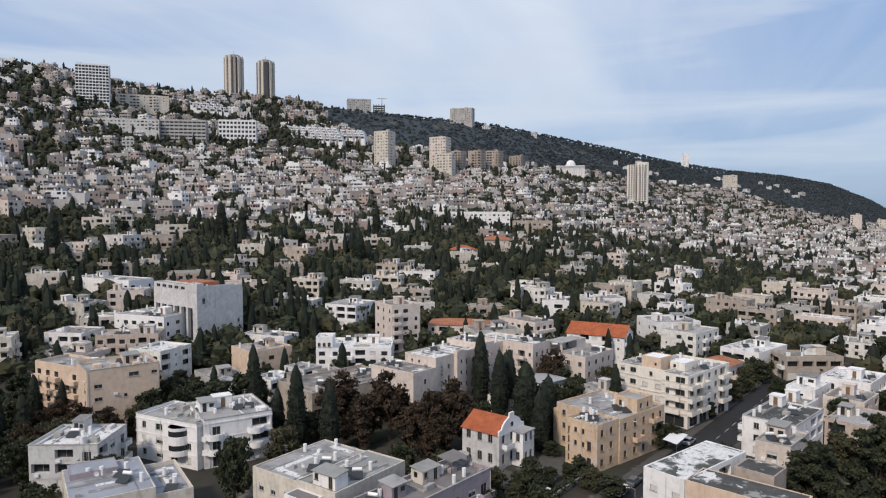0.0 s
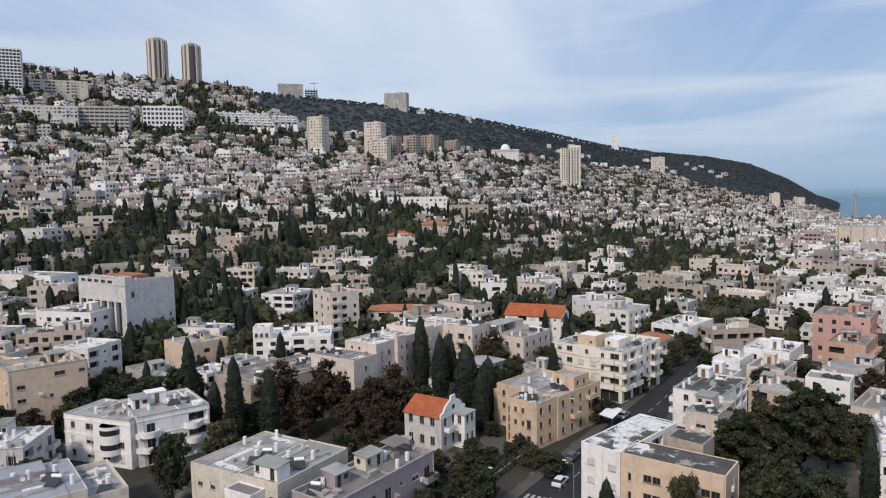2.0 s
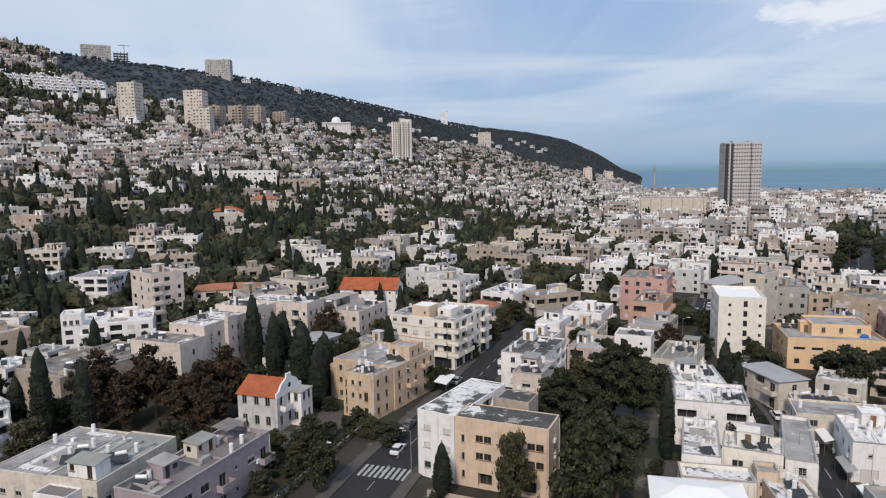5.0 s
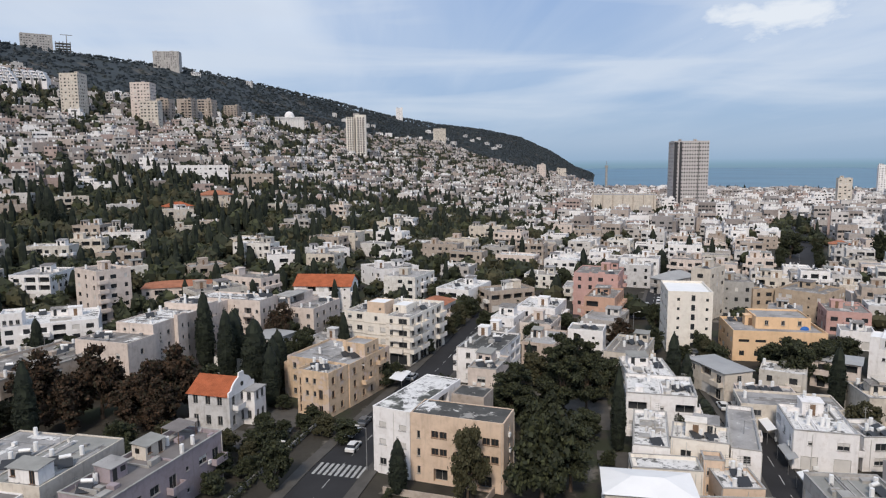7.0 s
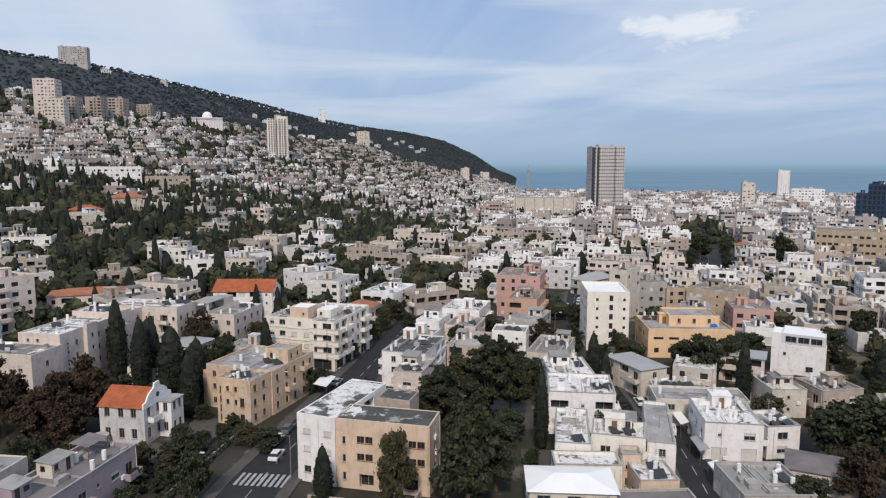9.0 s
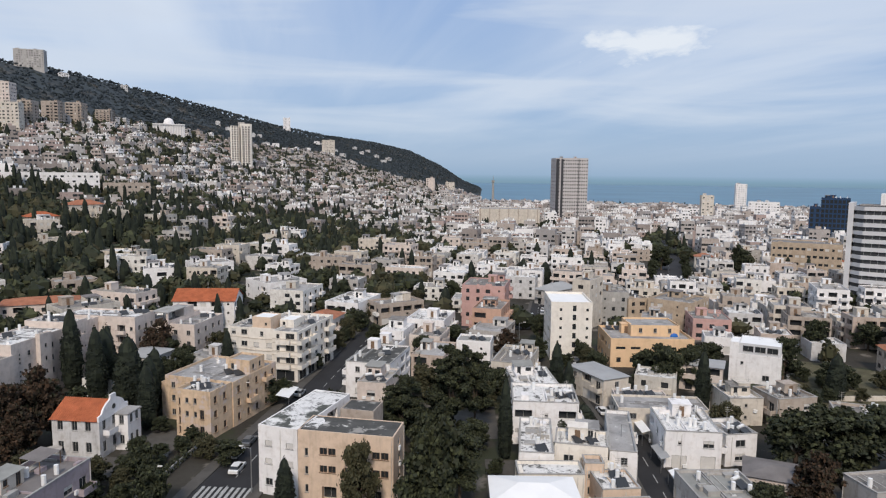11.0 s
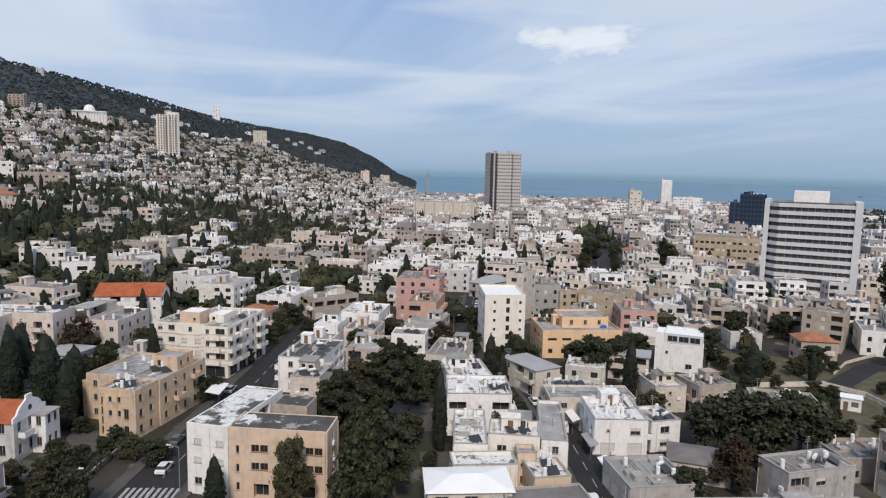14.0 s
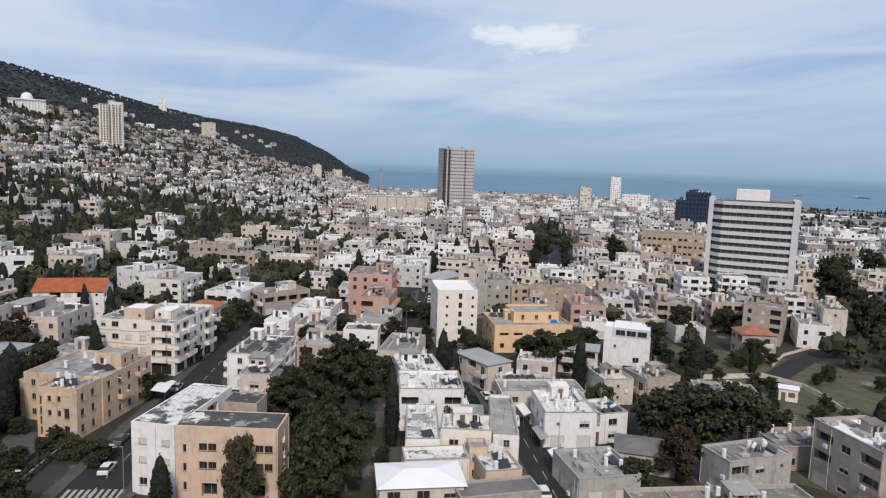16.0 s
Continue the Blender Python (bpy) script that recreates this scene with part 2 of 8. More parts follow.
WHITE, CREAM, BEIGE, PEACH, GREYP = (0.83, 0.81, 0.80), (0.66, 0.60, 0.52), (0.45, 0.385, 0.33), (0.68, 0.51, 0.37), (0.47, 0.45, 0.43)
MAT = dict(
    white=material("white_plaster", WHITE, var=0.12, streak=0.27),
    cream=material("cream_plaster", CREAM, var=0.2, streak=0.45),
    beige=material("beige_plaster", BEIGE, var=0.22, streak=0.45),
    peach=material("peach_plaster", (0.69, 0.535, 0.41), var=0.15, streak=0.3),
    ochre=material("ochre_plaster", (0.68, 0.51, 0.355), var=0.28, streak=0.5, mixes=(((0.56, 0.455, 0.39), 0.55, 0.35), ((0.30, 0.25, 0.21), 0.64, 0.9))),
    yellow=material("yellow_plaster", (0.76, 0.53, 0.33), var=0.12, streak=0.2),
    pink=material("pink_plaster", (0.54, 0.345, 0.31), var=0.15, streak=0.25),
    orange=material("orange_plaster", (0.52, 0.335, 0.25), var=0.15, streak=0.25),
    lilac=material("lilac_plaster", (0.37, 0.315, 0.335), var=0.15, streak=0.35),
    grey=material("grey_plaster", GREYP, var=0.2, streak=0.5),
    rose=material("rose_plaster", (0.69, 0.60, 0.54), var=0.18, streak=0.36),
    stone=material("sandstone", (0.50, 0.40, 0.30), var=0.25, streak=0.3),
    mixed=material("mixed_plaster", WHITE, var=0.35, streak=0.5, spread=[WHITE, (0.58, 0.55, 0.50), CREAM, BEIGE, (0.66, 0.64, 0.62), (0.53, 0.44, 0.38), (0.47, 0.445, 0.42), (0.78, 0.76, 0.72)]),
    town=material("town_plaster", WHITE, var=0.3, scale=0.12, fine=1.5, streak=0.4, bump=0, island=True,
                  spread=[(0.62, 0.59, 0.575), (0.42, 0.385, 0.365), (0.46, 0.40, 0.36), (0.33, 0.29, 0.27), (0.50, 0.475, 0.46), (0.43, 0.34, 0.31), (0.35, 0.33, 0.325), (0.54, 0.515, 0.495), (0.29, 0.26, 0.245)]),
    roof=material("grey_roof", (0.25, 0.235, 0.22), var=0.35, scale=0.25, mixes=(((0.48, 0.465, 0.44), 0.58, 0.22), ((0.13, 0.125, 0.12), 0.64, 0.3), ((0.40, 0.385, 0.36), 0.60, 1.1), ((0.09, 0.088, 0.085), 0.64, 3.0))),
    pale_roof=material("pale_roof", (0.38, 0.37, 0.36), var=0.35, scale=0.25, mixes=(((0.22, 0.215, 0.21), 0.56, 0.25), ((0.62, 0.605, 0.59), 0.62, 0.6), ((0.15, 0.145, 0.14), 0.66, 1.3), ((0.11, 0.105, 0.10), 0.64, 3.2))),
    worn_roof=material("worn_roof", (0.10, 0.105, 0.095), var=0.3, scale=0.3, mixes=(((0.70, 0.69, 0.66), 0.47, 0.16), ((0.16, 0.16, 0.14), 0.58, 0.9))),
    dark_roof=material("bitumen_roof", (0.10, 0.10, 0.095), var=0.4, scale=0.3, mixes=(((0.30, 0.29, 0.27), 0.56, 0.35), ((0.60, 0.59, 0.56), 0.62, 0.45))),
    sheet=material("grey_sheet_roof", (0.36, 0.365, 0.365), rough=0.6, var=0.15),
    white_sheet=material("white_sheet_roof", (0.82, 0.82, 0.81), rough=0.6, var=0.06),
    tile=material("clay_tile", (0.43, 0.13, 0.06), var=0.35, scale=0.6, fine=3.0, bump=0.05),
    old_tile=material("old_clay_tile", (0.40, 0.17, 0.10), var=0.35, scale=0.6, fine=3.0, bump=0.05),
    glass=material("window_glass", (0.03, 0.033, 0.036), rough=0.12, var=0.1, bump=0),
    frame=material("window_frame", (0.32, 0.31, 0.295), rough=0.6, var=0.1, bump=0),
    shutter=material("shutter", (0.62, 0.60, 0.57), rough=0.6, var=0.15, bump=0),
    brown=material("brown_shutter", (0.20, 0.13, 0.085), rough=0.6, var=0.2, bump=0),
    metal=material("dull_metal", (0.35, 0.35, 0.35), rough=0.5, metal=0.6, bump=0),
    tank=material("tank_enamel", (0.80, 0.80, 0.79), rough=0.4, var=0.1, bump=0),
    panel=material("collector_glass", (0.035, 0.037, 0.04), rough=0.38, var=0.1, bump=0),
    concrete=material("concrete", (0.40, 0.39, 0.37), var=0.25, streak=0.3),
    asphalt=material("asphalt", (0.038, 0.038, 0.04), var=0.25, scale=0.15),
    paint=material("road_paint", (0.45, 0.45, 0.44), var=0.35, scale=1.2),
    paving=material("paving", (0.10, 0.094, 0.086), var=0.25, scale=0.5),
    soil=material("town_ground", (0.058, 0.053, 0.044), var=0.4, scale=0.08, fine=1.0, bump=0.1, mixes=(((0.04, 0.045, 0.028), 0.52, 0.06), ((0.16, 0.145, 0.125), 0.60, 0.11))),
    # scrub of hill ground and woods; the bluish distance haze is mixed into its colour
    scrub=material("hazed_hill_scrub", (0.050, 0.062, 0.070), var=0.35, scale=0.02, fine=0.15, bump=0.6, mixes=(((0.088, 0.086, 0.080), 0.58, 0.02), ((0.042, 0.050, 0.048), 0.56, 0.06))),
    lav_roof=material("lavender_roof", (0.32, 0.335, 0.37), rough=0.6, var=0.2, scale=0.25, mixes=(((0.26, 0.265, 0.30), 0.60, 0.5), ((0.50, 0.51, 0.55), 0.66, 0.9))),
    sheet_roof=material("green_grey_roof", (0.31, 0.31, 0.29), var=0.25, scale=0.3),
    brown_roof=material("brown_grey_roof", (0.21, 0.195, 0.19), var=0.3, scale=0.3),
    tower=material("tower_stone", (0.50, 0.47, 0.455), var=0.1, fine=2.0, bump=0),
    black=material("dark_cladding", (0.035, 0.035, 0.04), rough=0.4, var=0.2, bump=0),
    sea=material("sea_water", (0.085, 0.20, 0.29), rough=0.45, var=0.25, scale=0.004, fine=0.05, bump=0),
    bark=material("bark", (0.12, 0.09, 0.07), var=0.3, scale=2.0, bump=0.02),
    leaf=material("leaf", (0.042, 0.047, 0.030), spread=[(0.03, 0.036, 0.022), (0.045, 0.052, 0.03), (0.038, 0.043, 0.028), (0.066, 0.074, 0.038)], island=True, rough=0.7, var=0.4, scale=0.9, fine=5.0, bump=0),
    leaf_olive=material("leaf_olive", (0.065, 0.062, 0.036), spread=[(0.05, 0.048, 0.028), (0.07, 0.068, 0.038), (0.085, 0.08, 0.045), (0.058, 0.06, 0.034)], island=True, rough=0.7, var=0.4, scale=0.9, fine=5.0, bump=0),
    leaf_brown=material("leaf_brown", (0.052, 0.039, 0.029), spread=[(0.045, 0.033, 0.024), (0.062, 0.042, 0.029), (0.08, 0.05, 0.032), (0.04, 0.036, 0.024)], island=True, rough=0.75, var=0.4, scale=0.9, fine=5.0, bump=0),
    cypress=material("cypress_leaf", (0.021, 0.026, 0.020), spread=[(0.017, 0.022, 0.017), (0.023, 0.029, 0.021), (0.03, 0.037, 0.025)], island=True, rough=0.75, var=0.4, scale=0.9, fine=5.0, bump=0),
    grass=material("rough_grass", (0.12, 0.112, 0.07), var=0.4, scale=0.3, fine=2.0, bump=0.05, mixes=(((0.25, 0.22, 0.16), 0.6, 0.1),)),
    blue=material("blue_plastic", (0.03, 0.13, 0.42), rough=0.5, var=0.1, bump=0),
    blue_glass=material("blue_glass", (0.03, 0.06, 0.12), rough=0.15, var=0.15, bump=0),
    coating=material("white_roof_coating", (0.72, 0.71, 0.69), var=0.15, scale=0.4, mixes=(((0.12, 0.12, 0.115), 0.545, 0.5), ((0.38, 0.37, 0.36), 0.57, 1.6), ((0.16, 0.155, 0.15), 0.63, 3.5))),
    ivory=material("ivory_plaster", (0.80, 0.75, 0.675), var=0.12, streak=0.24),
    weathered=material("weathered_white_plaster", (0.61, 0.60, 0.595), var=0.18, streak=0.45, mixes=(((0.45, 0.44, 0.43), 0.60, 0.3), ((0.30, 0.29, 0.28), 0.68, 0.6))),
    panel_grey=material("pale_grey_panel", (0.60, 0.60, 0.61), rough=0.6, var=0.10, scale=0.2, bump=0),
    rubber=material("rubber", (0.02, 0.02, 0.02), var=0.1, bump=0),
)
# ---- terrain ----
# the ridge of the hill by bearing (degrees clockwise from the y axis): bearing, elevation angle of the crest, distance
RIDGE = [(-180, 3, 800), (-60, 9, 800), (-34, 10.6, 900), (-28, 10.3, 950), (-22, 9.4, 1000), (-12, 9.1, 1080), (0, 7.9, 1200), (6, 7.2, 1350), (12, 5.9, 1600),
         (16, 4.97, 1850), (20, 3.9, 2150), (24, 3.15, 2450), (28, 2.7, 2700), (31, 2.1, 2850), (33.5, 1.0, 2950), (35.5, -0.25, 3000), (37.5, -1.0, 3000), (45, -1.4, 3000), (180, -1.4, 3000)]
EYE = 52.0
SEA = -13.0


def smooth(a, b, v):
    u = np.clip((v - a) / (b - a), 0, 1)
    return u * u * (3 - 2 * u)


def ground(x, y):
    """Height of the bare ground."""
    r, az = np.hypot(x, y), np.degrees(np.arctan2(x, y))
    tab = np.array(RIDGE)
    el, far = np.interp(az, tab[:, 0], tab[:, 1]), np.interp(az, tab[:, 0], tab[:, 2])
    top = EYE + far * np.tan(np.radians(el)) - 5
    u = np.clip((r - 190) / (far - 190), 0, 1.6)
    hill = np.maximum(top, 0) * np.where(u < 1, u ** 1.45, 1 - 0.6 * np.clip(u - 1, 0, 0.6))
    low = -14.0 * smooth(350, 1750, r) * smooth(22, 40, az)
    shore = -16.0 * smooth(1480, 1620, r) * smooth(36.5, 38.5, az) + -60 * smooth(3000, 3300, r) * (az > 20)
    return hill + low + shore

import collections

# ---- mesh helpers ----
class Soup:
    """A growing mesh: points, faces and a material slot for each face."""

    def __init__(self):
        self.v, self.f, self.m = [], [], []

    def face(self, pts, mat=0):
        i = len(self.v)
        self.v.extend(pts)
        self.f.append(tuple(range(i, i + len(pts))))
        self.m.append(mat)

    def box(self, x0, y0, z0, x1, y1, z1, mat=0, bottom=True):
        i = len(self.v)
        self.v.extend([(x0, y0, z0), (x1, y0, z0), (x1, y1, z0), (x0, y1, z0), (x0, y0, z1), (x1, y0, z1), (x1, y1, z1), (x0, y1, z1)])
        fs = [(0, 1, 5, 4), (1, 2, 6, 5), (2, 3, 7, 6), (3, 0, 4, 7), (4, 5, 6, 7)] + ([(3, 2, 1, 0)] if bottom else [])
        self.f.extend(tuple(i + j for j in q) for q in fs)
        self.m.extend([mat] * len(fs))

    def prism(self, poly, z0, z1, mat=0):
        """An upright prism over a polygon that runs anticlockwise."""
        k, i = len(poly), len(self.v)
        self.v.extend([(x, y, z0) for x, y in poly] + [(x, y, z1) for x, y in poly])
        self.f.extend((i + j, i + (j + 1) % k, i + k + (j + 1) % k, i + k + j) for j in range(k))
        self.f.append(tuple(range(i + k, i + 2 * k)))
        self.f.append(tuple(range(i + k - 1, i - 1, -1)))
        self.m.extend([mat] * (k + 2))

    def tube(self, a, b, ra, rb, k=8, mat=0):
        a, b = Vector(a), Vector(b)
        w = (b - a).normalized()
        u = w.orthogonal().normalized()
        t = w.cross(u)
        i = len(self.v)
        for c, r in ((a, ra), (b, rb)):
            for j in range(k):
                g = 2 * math.pi * j / k
                self.v.append(tuple(c + u * (r * math.cos(g)) + t * (r * math.sin(g))))
        self.f.extend((i + j, i + (j + 1) % k, i + k + (j + 1) % k, i + k + j) for j in range(k))
        self.f.append(tuple(range(i + k - 1, i - 1, -1)))
        self.f.append(tuple(range(i + k, i + 2 * k)))
        self.m.extend([mat] * (k + 2))

    def mesh(self, name, mats):
        me = bpy.data.meshes.new(name)
        me.from_pydata(self.v, [], self.f)
        for m in mats:
            me.materials.append(MAT[m] if isinstance(m, str) else m)
        if len(mats) > 1:
            me.polygons.foreach_set("material_index", self.m)
        me.update()
        return me


def part(name, soup, mats, parent=None, label="", at=None):
    """One mesh object, under a thing or a part. soup: a Soup or a mesh to share."""
    me = soup if isinstance(soup, bpy.types.Mesh) else soup.mesh(name, mats if isinstance(mats, (list, tuple)) else [mats])
    ob = new(name, me)
    ob.parent = parent
    if at is not None:
        ob.matrix_local = at
    return tagged(ob, label)


def on_ground(x, y):
    return float(ground(x, y))

# ---- land and sea ----
def land():
    radii = np.concatenate([[0.001], np.linspace(25, 400, 26), np.geomspace(425, 4950, 64)])
    turns = np.radians(np.concatenate([np.arange(-180, -45, 5.0), np.arange(-45, 90, 0.9), np.arange(90, 181, 5.0)]))
    a, r = np.meshgrid(turns, radii)
    x, y = r * np.sin(a), r * np.cos(a)
    z = ground(x, y)
    bumps = 0.012 * np.clip(r - 900, 0, 1500) * np.sin(x * 0.011 + 2 * np.sin(y * 0.004)) * np.sin(y * 0.009 + 1)
    z = z + np.where(z > 20, np.minimum(bumps, 0), 0)
    k = len(turns)
    pts = np.stack([x, y, z], -1).reshape(-1, 3)
    s = Soup()
    s.v = [tuple(p) for p in pts.tolist()]
    az, rr = np.degrees(a), r
    for i in range(len(radii) - 1):
        for j in range(k - 1):
            s.f.append((i * k + j, i * k + j + 1, (i + 1) * k + j + 1, (i + 1) * k + j)[::-1])
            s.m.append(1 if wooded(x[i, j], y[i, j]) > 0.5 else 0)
    s.f.append(tuple(range(k - 1))[::-1])
    s.m.append(0)
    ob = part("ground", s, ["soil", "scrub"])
    for p in ob.data.polygons:
        p.use_smooth = True
    tagged(ob, "earth, yards and scrub slopes under the hillside town", "ground", kind="structure")
    w = Soup()
    ring = [(4950 * math.sin(g), 4950 * math.cos(g), SEA) for g in np.radians(np.arange(30, 131, 5.0))]
    inner = [(1500 * math.sin(g), 1500 * math.cos(g), SEA) for g in np.radians(np.arange(30, 131, 5.0))]
    for p, q, c, d in zip(inner, inner[1:], ring, ring[1:]):
        w.face([p, c, d, q])
    tagged(part("sea", w, ["sea"]), "calm blue-grey sea along the low coast", "sea", kind="structure")


def wooded(x, y):
    """How far a place belongs to the dark scrub below the crest: 0 to 1."""
    r, az = np.hypot(x, y), np.degrees(np.arctan2(x, y))
    el = np.degrees(np.arctan2(ground(x, y) - EYE, r))
    lo = np.interp(az, [-40, -20, -8, -3, 6, 12, 18, 24, 30, 36], [30, 30, 6.9, 5.4, 3.9, 3.2, 2.1, 1.4, -0.6, -1.6])
    return float(np.clip((el - lo) / 0.3 + 0.5, 0, 1)) * float(az < 37)


land()

# ---- buildings ----
def facade(s, p, u, width, z0, z1, holes, deep, mat=0, back=None):
    """A wall from p along u with recessed openings (u0, u1, z0, z1). back: slot of the recess's back, none where a window fills it."""
    zs = sorted({z0, z1, *[h[2] for h in holes], *[h[3] for h in holes]})
    inx, iny = -u[1], u[0]

    def pt(a, z, d=0.0):
        return (p[0] + u[0] * a + inx * d, p[1] + u[1] * a + iny * d, z)

    # strips between floors run the whole width; only rows with openings are cut up
    for zl, zh in zip(zs, zs[1:]):
        row = sorted((h for h in holes if h[2] <= zl + 1e-6 and h[3] >= zh - 1e-6), key=lambda h: h[0])
        a = 0.0
        for h in row:
            if h[0] - a > 1e-4:
                s.face([pt(a, zl), pt(h[0], zl), pt(h[0], zh), pt(a, zh)], mat)
            a = h[1]
        if width - a > 1e-4:
            s.face([pt(a, zl), pt(width, zl), pt(width, zh), pt(a, zh)], mat)
    for a, b, c, d, *own in holes:
        deep = own[0] if own else deep
        s.face([pt(a, c), pt(a, c, deep), pt(a, d, deep), pt(a, d)], mat)
        s.face([pt(b, c, deep), pt(b, c), pt(b, d), pt(b, d, deep)], mat)
        s.face([pt(a, c), pt(b, c), pt(b, c, deep), pt(a, c, deep)], mat)
        s.face([pt(a, d, deep), pt(b, d, deep), pt(b, d), pt(a, d)], mat)
        if back is not None:
            s.face([pt(a, c, deep), pt(b, c, deep), pt(b, d, deep), pt(a, d, deep)], back)


WINDOWS = {}


def window_parts(w, h, kind):
    """Meshes of a window of one size, facing -y with its lower middle at the origin: a ring frame, and a pane or a ribbed shutter."""
    key = (round(w, 2), round(h, 2), kind)
    if key not in WINDOWS:
        f, s = 0.07, Soup()
        out = [(-w / 2, 0), (w / 2, 0), (w / 2, h), (-w / 2, h)]
        inn = [(-w / 2 + f, f), (w / 2 - f, f), (w / 2 - f, h - f), (-w / 2 + f, h - f)]
        s.v = [(x, -0.05, z) for x, z in out] + [(x, -0.05, z) for x, z in inn] + [(x, 0.03, z) for x, z in inn]
        for a in range(4):
            b = (a + 1) % 4
            s.f += [(a, b, 4 + b, 4 + a), (4 + a, 4 + b, 8 + b, 8 + a)]
            s.m += [0, 0]
        g = Soup()
        if w > 0.85 and kind != "shut":
            s.box(-0.03, -0.05, f, 0.03, -0.01, h - f)
        # sill and lintel stand proud of the wall
        s.box(-w / 2 - 0.1, -0.26, -0.07, w / 2 + 0.1, -0.06, -0.005)
        if kind == "half":
            m = h * 0.55
            g.face([(-w / 2 + f, 0.0, f), (w / 2 - f, 0.0, f), (w / 2 - f, 0.0, m), (-w / 2 + f, 0.0, m)])
            g.box(-w / 2 + f, -0.04, m, w / 2 - f, 0.0, h - f, 1)
        elif kind == "shut":
            n = int((h - 2 * f) / 0.16)
            zs = [f + (h - 2 * f) * i / (2 * n) for i in range(2 * n + 1)]
            g.v = [(x, -0.01 - 0.025 * (i % 2), z) for i, z in enumerate(zs) for x in (-w / 2 + f, w / 2 - f)]
            g.f = [(2 * i, 2 * i + 1, 2 * i + 3, 2 * i + 2) for i in range(2 * n)]
            g.m = [0] * (2 * n)
        else:
            g.face([(-w / 2 + f, 0.0, f), (w / 2 - f, 0.0, f), (w / 2 - f, 0.0, h - f), (-w / 2 + f, 0.0, h - f)])
        WINDOWS[key] = (s.mesh("window", ["brown" if kind == "brown" else "frame"]), g.mesh("pane", ["shutter"] if kind == "shut" else ["glass", "shutter"] if kind == "half" else ["glass"]))
    return WINDOWS[key]


def pick_openings(rng, width, floors, storey, base, style):
    """Openings of one facade: (u middle, width, z of the sill, height, kind). Columns keep their kind from floor to floor, as flats do."""
    out, balconies = [], []
    n = max(1, int((width - 1.0) / style.get("step", 3.3)))
    gap = width / n
    if "uniform" in style:
        w, h, up = style["uniform"]
        return [(gap * (c + 0.5), min(w, gap - 0.25), base + k * storey + up, h, "open") for c in range(n) for k in range(floors)], []
    for c in range(n):
        u = gap * (c + 0.5) + rng.uniform(-0.25, 0.25) * min(1, gap - 2.4)
        roll = rng.random()
        kind = "balcony" if roll < style.get("balcony", 0.2) and gap > 2.8 else "loggia" if roll < style.get("balcony", 0.2) * 2 and gap > 2.8 else "wide" if roll < 0.62 else "small" if roll > 0.88 else "plain"
        for k in range(floors):
            z = base + k * storey
            if rng.random() < style.get("blank", 0.06):
                continue
            if k == 0 and style.get("open_base", False):
                out.append((u, min(2.6, gap * 0.75), z + 0.1, 2.4, "shut"))
                continue
            if kind == "balcony":
                out.append((u, 1.6, z + 0.12, 2.15, "open"))
                if k:
                    balconies.append((u, min(3.0, gap - 0.4), z))
            elif kind == "loggia" and k:
                out.append((u, gap * 0.8, z + 0.95, 1.75, "deep"))
            elif kind == "loggia":
                out.append((u, gap * 0.7, z + 0.2, 2.3, "shut"))
            else:
                w, h, up = {"wide": (min(1.9, gap - 0.7), 1.3, 1.0), "plain": (1.1, 1.35, 0.95), "small": (0.65, 0.7, 1.45)}[kind]
                out.append((u, w, z + up, h, rng.choice(["open", "open", "half", "half", "shut"])))
    return out, balconies


ROOFS = []


